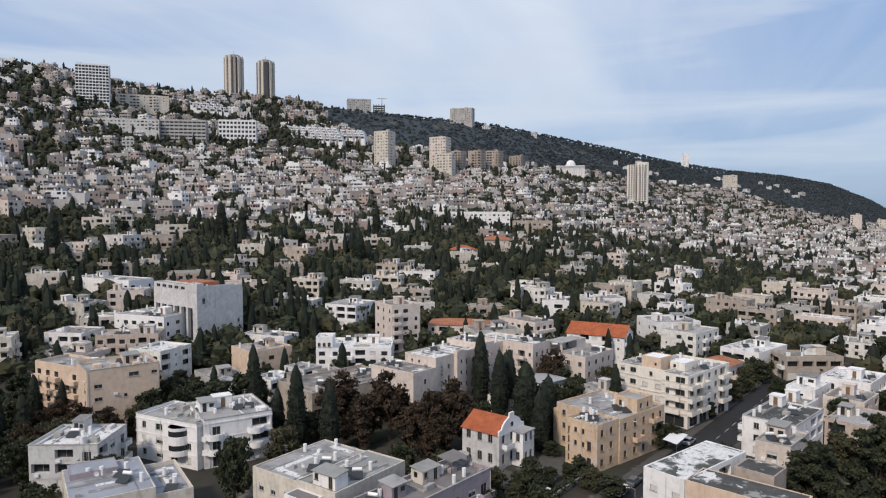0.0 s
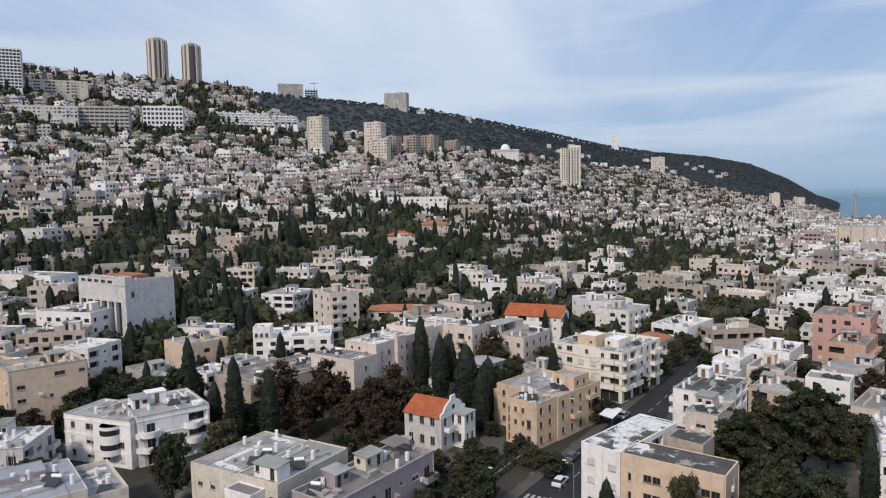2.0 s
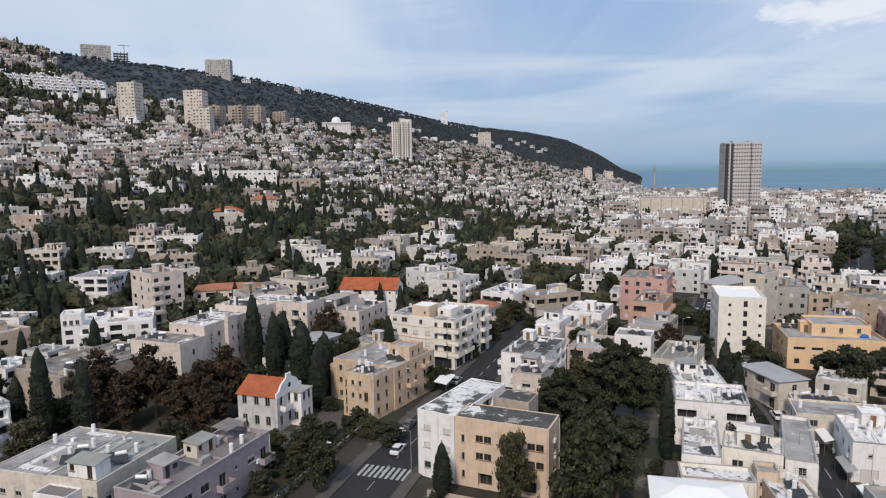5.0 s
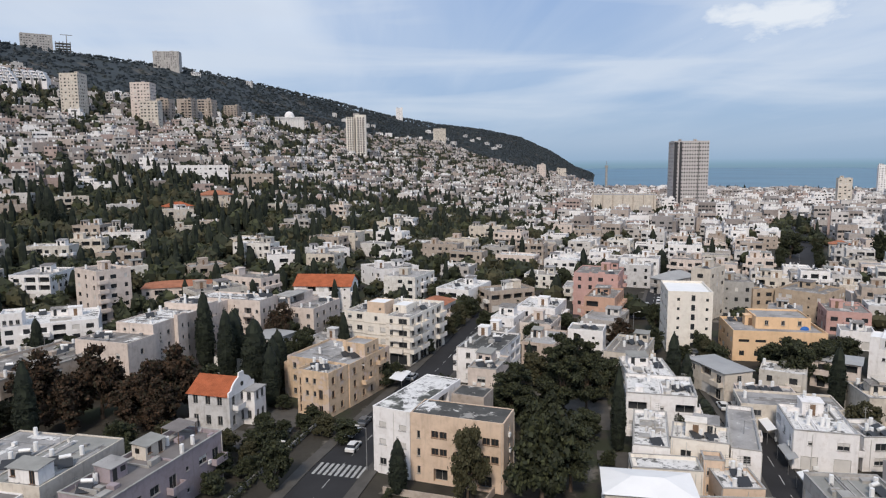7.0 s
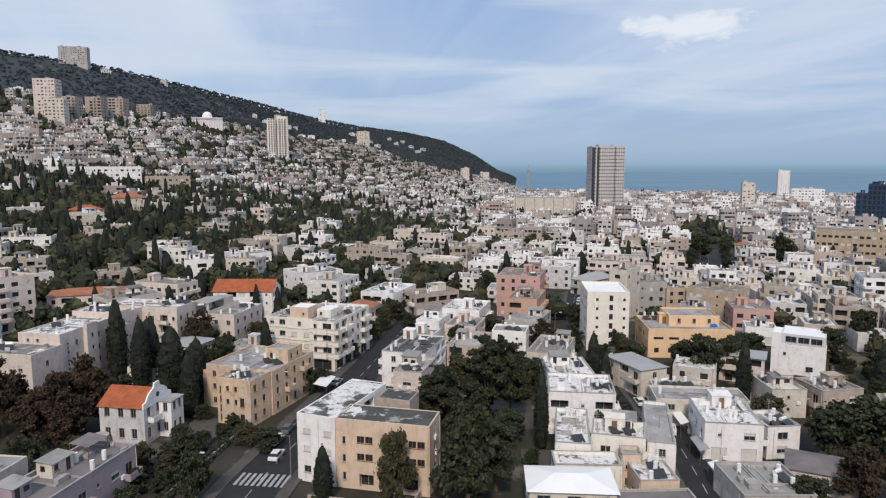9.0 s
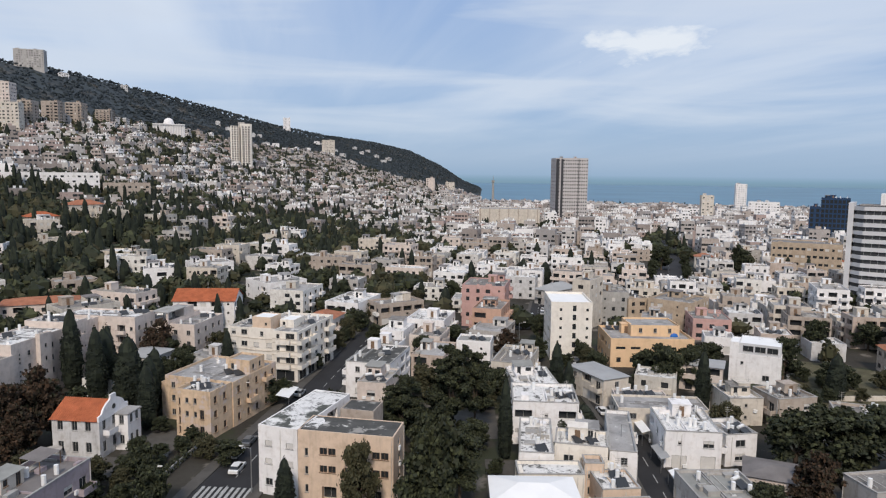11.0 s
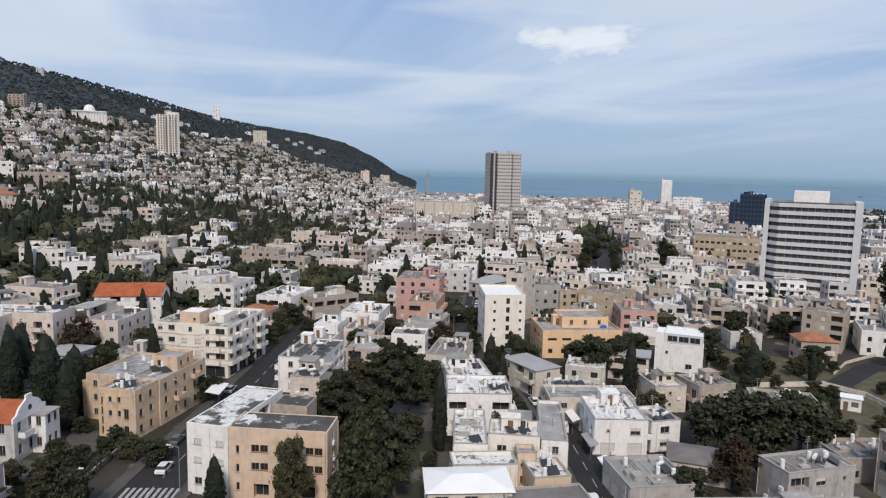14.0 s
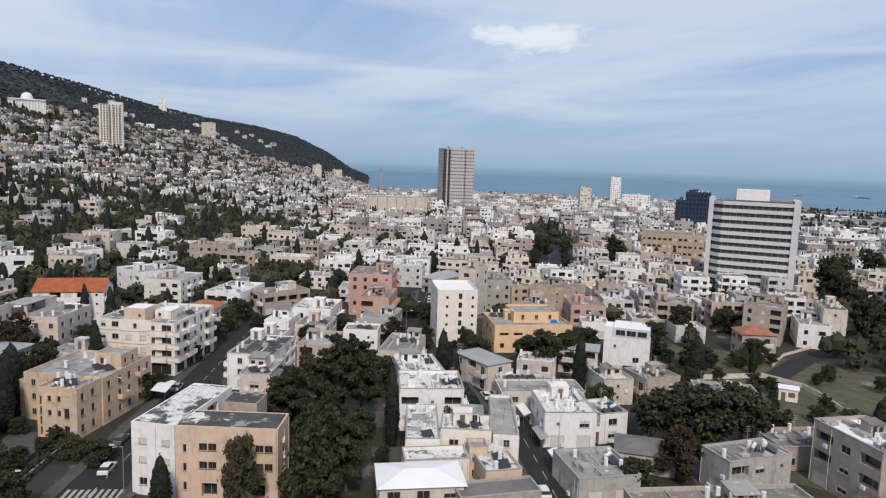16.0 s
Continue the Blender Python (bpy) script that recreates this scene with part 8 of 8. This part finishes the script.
def lying_heater():
    s = Soup()
    s.box(-0.64, 0.1, 0, 0.64, 0.6, 0.82)
    root = part("solar_heater", s, ["metal"])
    tagged(root, "rooftop solar water heater with a lying tank", "water heater", "solar heaters on the roofs")
    s = Soup()
    s.tube((-0.8, 0.35, 1.1), (0.8, 0.35, 1.1), 0.3, 0.3, 12)
    part("tank", s, ["tank"], root, "white enamelled water tank")
    s = Soup()
    s.v = [(-1.0, -1.5, 0.12), (1.0, -1.5, 0.12), (1.0, 0.0, 0.85), (-1.0, 0.0, 0.85), (-1.0, -1.55, 0.2), (1.0, -1.55, 0.2), (1.0, -0.05, 0.93), (-1.0, -0.05, 0.93)]
    s.f, s.m = [(4, 5, 6, 7), (0, 1, 5, 4), (1, 2, 6, 5), (2, 3, 7, 6), (3, 0, 4, 7), (3, 2, 1, 0)], [0] * 6
    part("collector", s, ["panel"], root, "dark glazed collector")
    return root


def dish():
    s = Soup()
    s.tube((0, 0, 0), (0, 0, 0.9), 0.04, 0.04, 6)
    root = part("satellite_dish", s, ["metal"])
    tagged(root, "grey satellite dish on a roof pole", "satellite dish", "dishes on the roofs")
    s = Soup()
    prev = None
    for r, b in ((0.05, 0.0), (0.25, 0.04), (0.42, 0.12)):
        ring = [(r * math.cos(g), -b - 0.05, 0.95 + r * math.sin(g)) for g in np.radians(np.arange(0, 360, 30))]
        if prev:
            for i in range(12):
                s.face([prev[i], prev[(i + 1) % 12], ring[(i + 1) % 12], ring[i]])
        prev = ring
    part("bowl", s, ["shutter"], root)
    return root


def aircon():
    s = Soup()
    s.box(-0.45, -0.18, 0.08, 0.45, 0.18, 0.72)
    root = part("air_conditioner", s, ["shutter"])
    tagged(root, "white outdoor air-conditioning unit on the roof", "air conditioner", "air conditioners on the roofs")
    s = Soup()
    s.tube((-0.1, -0.19, 0.4), (-0.1, -0.2, 0.4), 0.24, 0.24, 12)
    part("fan_grille", s, ["metal"], root)
    return root


BARE = set()


def furnish_roofs():
    rng = random.Random(12)
    protos = {}

    def put(make, m):
        if make not in protos:
            protos[make] = make()
            protos[make].matrix_world = m
        else:
            copy_thing(protos[make], m)

    spots = sorted([q for q in ROOFS if (q[3], q[4]) not in BARE], key=lambda q: math.hypot(q[0], q[1]))
    heaters = 0
    for x, y, turn, w, d, z, near in spots:
        r = math.hypot(x, y)
        frame_m = pose(x, y, z, 0, 0, turn)
        if r < 300 and heaters < 330:
            n = rng.randint(3, 5) if near and w * d > 230 else rng.randint(1, 3) if near else rng.randint(0, 2)
            face = rng.uniform(-20, 20) - turn
            u0, v0 = rng.uniform(-w / 2 + 1.6, w / 2 - 1.6), rng.uniform(-d / 2 + 2.0, d / 2 - 1.6)
            for i in range(n):
                u, v = (u0 + 2.3 * i, v0) if i < 3 else (rng.uniform(-w / 2 + 1.4, w / 2 - 1.4), rng.uniform(-d / 2 + 1.8, d / 2 - 1.4))
                if u > w / 2 - 1.2:
                    u, v = u0 - 2.3 * (i - 1), v0 - 2.6
                if i > 2:
                    u0, v0 = u, v
                if abs(u) > w / 2 - 1.2 or abs(v) > d / 2 - 1.3:
                    continue
                put(rng.choice([solar_heater, solar_heater, lying_heater]), frame_m @ pose(u, v, 0, 0, 0, face))
                heaters += 1
            if near and rng.random() < 0.5:
                put(dish, frame_m @ pose(rng.uniform(-w / 2 + 0.8, w / 2 - 0.8), rng.uniform(-d / 2 + 0.8, d / 2 - 0.8), 0, 0, 0, rng.uniform(-40, 40)))
            if near and rng.random() < 0.6:
                put(aircon, frame_m @ pose(rng.uniform(-w / 2 + 0.8, w / 2 - 0.8), rng.uniform(-d / 2 + 0.8, d / 2 - 0.8), 0, 0, 0, rng.uniform(0, 360)))


furnish_roofs()


def white_coating(x, y, turn, z, outline, seed):
    """An uneven patch of white roof coating over the bitumen."""
    rng = random.Random(seed)
    pts = []
    for (a, b), (c, d) in zip(outline, outline[1:] + outline[:1]):
        n = max(1, int(math.hypot(c - a, d - b) / 0.5))
        pts += [(a + (c - a) * i / n + rng.uniform(-0.25, 0.25), b + (d - b) * i / n + rng.uniform(-0.25, 0.25)) for i in range(n)]
    s = Soup()
    s.prism(pts, 0, 0.012)
    ob = part("roof_coating", s, ["coating"])
    ob.matrix_world = pose(x, y, z, 0, 0, turn)
    tagged(ob, "flaking white coating on the bitumen roof", "roof coating", kind="structure")


white_coating(43.8, 106.7, -52.1, 11.6 - 0.078, [(-3.3, -3.0), (-0.5, -4.6), (1.2, -7.6), (2.6, -7.9), (2.8, -6.0), (0.9, -2.0), (1.6, 2.5), (3.3, 4.0), (3.3, 8.6), (-3.2, 8.6)], 3)
white_coating(46.6, 95.1, -44.3, 11.6 - 0.078, [(-7.2, -1.5), (-5.2, -1.9), (-4.6, 0.6), (-5.8, 2.6), (-7.3, 2.4)], 4)


def canopy(x, y, turn, z, w, d, h, mat, label):
    """Corrugated sheet on four posts, standing on a roof terrace."""
    root = tagged(new("canopy"), label, "canopy")
    root.matrix_world = pose(x, y, z, 0, 0, turn)
    s = Soup()
    n = int(w / 0.3)
    for i in range(n):
        a, b = -w / 2 + w * i / n, -w / 2 + w * (i + 1) / n
        m = (a + b) / 2
        for p, q, lp, lq in ((a, m, 0, 0.05), (m, b, 0.05, 0)):
            s.face([(p, -d / 2, h + lp), (q, -d / 2, h + lq), (q, d / 2, h + 0.35 + lq), (p, d / 2, h + 0.35 + lp)])
    part("sheet", s, [mat], root)
    for e in (-1, 1):
        for f in (-1, 1):
            p = Soup()
            p.box(e * (w / 2 - 0.1) - 0.05, f * (d / 2 - 0.1) - 0.05, 0, e * (w / 2 - 0.1) + 0.05, f * (d / 2 - 0.1) + 0.05, h + (0.3 if f > 0 else 0.02))
            part("post", p, ["brown"], root)


def on_roof(x, y, turn, u, v):
    c, s = math.cos(radians(turn)), math.sin(radians(turn))
    return x + c * u - s * v, y + s * u + c * v


FLAT, TERRACE = (-16.7, 114.4, -37.7), (-0.4, 106.7, 47.7)
canopy(*on_roof(*TERRACE, 9.0, 1.6), TERRACE[2], 7.28, 4.5, 3.4, 2.1, "brown_roof", "tan sheet canopy on a roof terrace")


def roof_room(base, z, u, v, w, d, h, wall, tin):
    """A small built room on a flat roof, with a lean-to sheet roof."""
    root = tagged(new("roof_room"), "small plastered roof room under a lean-to sheet roof", "roof room")
    root.matrix_world = pose(*on_roof(*base, u, v), z, 0, 0, base[2])
    b = Soup()
    holes = [(0.5, 1.4, 0.9, 1.9)] if w < 3.4 else [(0.4, 1.2, 0.9, 1.9), (w - 1.5, w - 0.6, 0.05, 2.0)]
    facade(b, (-w / 2, -d / 2), (1, 0), w, 0, h, holes, 0.1)
    facade(b, (w / 2, -d / 2), (0, 1), d, 0, h, [], 0.1)
    facade(b, (w / 2, d / 2), (-1, 0), w, 0, h, [], 0.1)
    facade(b, (-w / 2, d / 2), (0, -1), d, 0, h, [(0.6, 1.4, 0.9, 1.8)] if d > 2.2 else [], 0.1)
    part("wall", b, [wall], root)
    for p, q, r, t in holes:
        ring, fill = window_parts(q - p, t - r, "brown")
        win = part("window", ring, None, root, at=pose(-w / 2 + (p + q) / 2, -d / 2 + 0.08, r))
        part("pane", fill, None, win)
    s = Soup()
    s.v = [(-w / 2 - 0.2, -d / 2 - 0.3, h - 0.02), (w / 2 + 0.2, -d / 2 - 0.3, h - 0.02), (w / 2 + 0.2, d / 2 + 0.2, h + 0.3), (-w / 2 - 0.2, d / 2 + 0.2, h + 0.3)]
    s.v += [(a, b2, c + 0.07) for a, b2, c in s.v]
    s.f, s.m = [(4, 5, 6, 7), (3, 2, 1, 0), (0, 1, 5, 4), (1, 2, 6, 5), (2, 3, 7, 6), (3, 0, 4, 7)], [0] * 6
    part("roof", s, [tin], root)


roof_room(FLAT, 8.4, 6.6, -6.2, 5.0, 2.8, 2.2, "white", "sheet_roof")
roof_room(TERRACE, 7.28, 2.5, 2.0, 4.2, 2.6, 2.2, "cream", "sheet_roof")

# ---- street things ----
def car(paint):
    """A parked car: profiled body, glazed cabin, wheels and lamps."""
    prof = [(-2.1, 0.35), (2.1, 0.35), (2.15, 0.62), (1.95, 0.82), (0.95, 0.92), (-1.75, 0.95), (-2.1, 0.85)]
    s = Soup()
    k = len(prof)
    s.v = [(x, -0.84, z) for x, z in prof] + [(x, 0.84, z) for x, z in prof]
    s.f = [tuple(range(k)), tuple(range(2 * k - 1, k - 1, -1))] + [((i + 1) % k, i, k + i, k + (i + 1) % k) for i in range(k)]
    s.m = [0] * (k + 2)
    root = part("car", s, [paint])
    c = Soup()
    low, high = [(0.98, 0.92), (-1.7, 0.95)], [(0.3, 1.42), (-1.3, 1.42)]
    c.v = [(low[0][0], -0.78, low[0][1]), (low[0][0], 0.78, low[0][1]), (low[1][0], 0.78, low[1][1]), (low[1][0], -0.78, low[1][1]),
           (high[0][0], -0.62, 1.40), (high[0][0], 0.62, 1.40), (high[1][0], 0.62, 1.40), (high[1][0], -0.62, 1.40)]
    c.f = [(0, 1, 5, 4), (1, 2, 6, 5), (2, 3, 7, 6), (3, 0, 4, 7)]
    c.m = [0] * 4
    part("cabin_glass", c, ["glass"], root)
    r = Soup()
    r.prism([(0.36, -0.64), (0.36, 0.64), (-1.36, 0.64), (-1.36, -0.64)][::-1], 1.395, 1.46)
    part("roof", r, [paint], root)
    for x in (-1.3, 1.3):
        for y in (-0.78, 0.78):
            w = Soup()
            w.tube((x, y - 0.1, 0.31), (x, y + 0.1, 0.31), 0.31, 0.31, 12)
            part("wheel", w, ["rubber"], root)
    for y in (-0.6, 0.6):
        w = Soup()
        w.box(2.08, y - 0.16, 0.62, 2.16, y + 0.16, 0.76)
        part("headlight", w, ["tank"], root)
    return root


PAINTS = {"white": (0.75, 0.75, 0.74), "silver": (0.40, 0.41, 0.42), "grey": (0.12, 0.125, 0.13), "black": (0.02, 0.02, 0.022), "red": (0.30, 0.03, 0.03), "blue": (0.04, 0.08, 0.2)}
CARS = {}


def park(color, x, y, heading, z=None):
    z = on_ground(x, y) + 0.10 if z is None else z
    m = pose(x, y, z, 0, 0, heading)
    if color not in CARS:
        CARS[color] = car(material("car_paint_" + color, PAINTS[color], rough=0.3, var=0.05, bump=0))
        tagged(CARS[color], color + " car standing at the kerb", "car", "parked cars")
        CARS[color].matrix_world = m
    else:
        copy_thing(CARS[color], m)


def line_up(line, off, gap, seed, share=0.75):
    """Cars parked along a road's side."""
    rng = random.Random(seed)
    for (a, b), (c, d) in zip(line, line[1:]):
        k = math.hypot(c - a, d - b)
        ux, uy = (c - a) / k, (d - b) / k
        t = 3.0
        while t < k - 3:
            x, y = a + ux * t + uy * off, b + uy * t - ux * off
            if rng.random() < share and math.hypot(x - 27, y - 107) > 9:
                park(rng.choice(["white", "white", "silver", "silver", "grey", "black", "grey"]), x, y, math.degrees(math.atan2(uy, ux)) + rng.uniform(-2, 2))
            t += gap


line_up(MAIN[1:], 3.6, 5.8, 1, 0.4)
line_up(MAIN[1:], -3.6, 5.8, 2, 0.25)
line_up(SHOPS, 1.95, 5.6, 3, 0.4)
line_up(SHOPS, -1.95, 5.6, 4, 0.4)
park("white", 33.6, 113.6, 52)
park("silver", 44.5, 126.5, 50)


def street_lamp(x, y, heading):
    root = tagged(new("street_lamp"), "grey street lamp on a tall pole", "street lamp", "street lamps")
    root.matrix_world = pose(x, y, on_ground(x, y) + 0.2, 0, 0, heading)
    s = Soup()
    s.tube((0, 0, 0), (0, 0, 7.6), 0.09, 0.05, 8)
    part("pole", s, ["metal"], root)
    s = Soup()
    s.tube((0, 0, 7.5), (1.5, 0, 7.9), 0.04, 0.03, 6)
    part("arm", s, ["metal"], root)
    s = Soup()
    s.box(1.2, -0.14, 7.82, 1.9, 0.14, 7.98)
    part("lamp_head", s, ["shutter"], root)
    return root


for lx, ly, lh in ((18.0, 104.8, -38), (42, 138, -40), (62, 162, -40), (83, 190, -40), (33, 104, 142), (92, 79, -30), (111, 112, -25), (130, 152, -30)):
    street_lamp(lx, ly, lh)


def hedge(line, width, height, label):
    rng = np.random.default_rng(3)
    blobs = []
    for x, y in resample(line, 0.9):
        blobs.append((x + rng.uniform(-0.2, 0.2), y + rng.uniform(-0.2, 0.2), on_ground(x, y) + height * 0.5, width * rng.uniform(0.45, 0.65), width * rng.uniform(0.45, 0.65), height * rng.uniform(0.45, 0.62)))
    ob = new("hedge", quads_mesh("hedge", leaf_quads(rng, blobs, len(blobs) * 42, 0.32, 0.6), ["leaf"]))
    tagged(ob, label, "hedge", kind="stuff")


hedge([(10.5, 103), (19, 114), (33, 131)], 1.6, 1.7, "dark clipped hedge beside the street")
hedge([(43, 146), (50, 153)], 1.8, 1.6, "dark hedge below the old ochre block")
hedge([(38, 100), (31.5, 92)], 1.2, 1.4, "low dark hedge before the white block")


def awning(x, y, turn, w, d, h, mat, label):
    """A slanted sheet canopy on two posts and a wall rail."""
    root = tagged(new("awning"), label, "awning")
    root.matrix_world = pose(x, y, on_ground(x, y), 0, 0, turn)
    s = Soup()
    s.v = [(-w / 2, 0, h), (w / 2, 0, h), (w / 2, -d, h - 0.5), (-w / 2, -d, h - 0.5), (-w / 2, 0, h + 0.06), (w / 2, 0, h + 0.06), (w / 2, -d, h - 0.44), (-w / 2, -d, h - 0.44)]
    s.f, s.m = [(0, 1, 2, 3), (7, 6, 5, 4), (0, 4, 5, 1), (1, 5, 6, 2), (2, 6, 7, 3), (3, 7, 4, 0)], [0] * 6
    part("sheet", s, [mat], root)
    for e in (-1, 1):
        p = Soup()
        p.tube((e * (w / 2 - 0.1), -d + 0.1, 0), (e * (w / 2 - 0.1), -d + 0.1, h - 0.5), 0.04, 0.04, 6)
        part("post", p, ["metal"], root)


awning(52.5, 143.0, 52, 7.5, 3.0, 3.2, "white_sheet", "white sheet canopy beside the old ochre block")
for i, (ax, ay) in enumerate(((92.5, 66.0), (98.5, 74.5), (105.5, 84.5), (112, 95))):
    awning(ax, ay, -124, 6.0, 1.6, 3.1, "sheet" if i % 2 else "white_sheet", "shop awning over the pavement of the narrow street")


def low_wall(line, height, mat, label):
    s = Soup()
    ribbon(s, line, -0.12, 0.12, height, 0, height + 0.2)
    tagged(part("garden_wall", s, [mat]), label, "garden wall")


low_wall([(9, 101.5), (18, 112.6), (36, 134)], 0.9, "concrete", "low concrete garden wall beside the pavement")
low_wall([(33, 96), (45, 85), (52, 91)], 1.1, "beige", "beige plastered garden wall of the front block")
low_wall([(16, 118), (25, 127)], 1.0, "concrete", "bare concrete yard wall near the gabled house")


def yard(x, y, turn, w, d, label):
    s = Soup()
    s.box(-w / 2, -d / 2, -0.1, w / 2, d / 2, 0.06)
    ob = part("paved_yard", s, ["paving"])
    ob.matrix_world = pose(x, y, on_ground(x, y), 0, 0, turn)
    tagged(ob, label, "yard", kind="structure")


yard(25.0, 134.0, 48, 12, 9, "grey paved yard between the old houses")
yard(14.0, 127.0, 48, 10, 6, "worn paved yard before the gabled house")
yard(84.0, 112.0, 55, 22, 9, "paved court behind the row of shops")
yard(72.0, 84.0, 55, 18, 10, "paved court between the row houses")


low_wall([(162, 76), (170, 71), (178, 66), (177.5, 56), (172, 49), (166, 43.5)], 1.3, "cream", "pale stone retaining wall along the park lane")
low_wall([(190, 68), (205, 70.5), (226, 68)], 0.8, "cream", "low pale kerb wall beside the park lane")


def kiosk(x, y, turn):
    """A small white hut with a door, a shutter and a flat slab."""
    root = tagged(new("kiosk"), "small white hut with a flat roof by the park wall", "hut")
    root.matrix_world = pose(x, y, on_ground(x, y), 0, 0, turn)
    b = Soup()
    facade(b, (-2.0, -1.6), (1, 0), 4.0, -0.2, 2.9, [(0.5, 1.4, 0.0, 2.1), (2.0, 3.4, 1.0, 2.2)], 0.12, 0, 1)
    facade(b, (2.0, -1.6), (0, 1), 3.2, -0.2, 2.9, [], 0.12)
    facade(b, (2.0, 1.6), (-1, 0), 4.0, -0.2, 2.9, [], 0.12)
    facade(b, (-2.0, 1.6), (0, -1), 3.2, -0.2, 2.9, [(1.0, 2.0, 1.0, 2.0)], 0.12, 0, 1)
    part("wall", b, ["white", "brown"], root)
    b = Soup()
    b.box(-2.25, -1.85, 2.9, 2.25, 1.85, 3.08)
    part("roof", b, ["white_sheet"], root)


kiosk(165.4, 55.0, -70)


def lawn():
    """Rough grass of the park, lying on the ground."""
    s = Soup()
    az, rr = np.radians(np.arange(61.5, 86, 1.5)), np.linspace(126, 214, 12)
    for a, b in zip(az, az[1:]):
        for p, q in zip(rr, rr[1:]):
            s.face([(k * math.sin(g), k * math.cos(g), on_ground(k * math.sin(g), k * math.cos(g)) + 0.05) for g, k in ((b, p), (b, q), (a, q), (a, p))])
    tagged(part("lawn", s, ["grass"]), "rough brownish grass of the small park", "lawn", kind="structure")


lawn()
yard(128, 52, 40, 30, 16, "worn concrete court below the park")
yard(112, 44, 40, 20, 14, "worn concrete court behind the shops")

palm(-24.5, 256.0, 10.5)
palm(-17.5, 180.5, 9.0)
palm(68.0, 262.0, 9.0)


def blue_dome(x, y, turn, u, v, z):
    """A round blue plastic cover on a terrace roof."""
    s = Soup()
    prev = None
    for e in np.radians(np.arange(0, 91, 15)):
        ring = [(1.5 * math.cos(e) * math.cos(g), 1.5 * math.cos(e) * math.sin(g), 1.3 * math.sin(e)) for g in np.radians(np.arange(0, 360, 24))]
        if prev:
            for i in range(15):
                s.face([prev[i], prev[(i + 1) % 15], ring[(i + 1) % 15], ring[i]])
        prev = ring
    ob = part("roof_cover", s, ["blue"])
    ob.matrix_world = pose(*on_roof(x, y, turn, u, v), z, 0, 0, turn)
    tagged(ob, "round blue plastic cover on the yellow building's roof", "roof cover")


blue_dome(152.6, 124.2, -34.8, 7.6, -1.5, on_ground(152.6, 124.2) + 7.27)
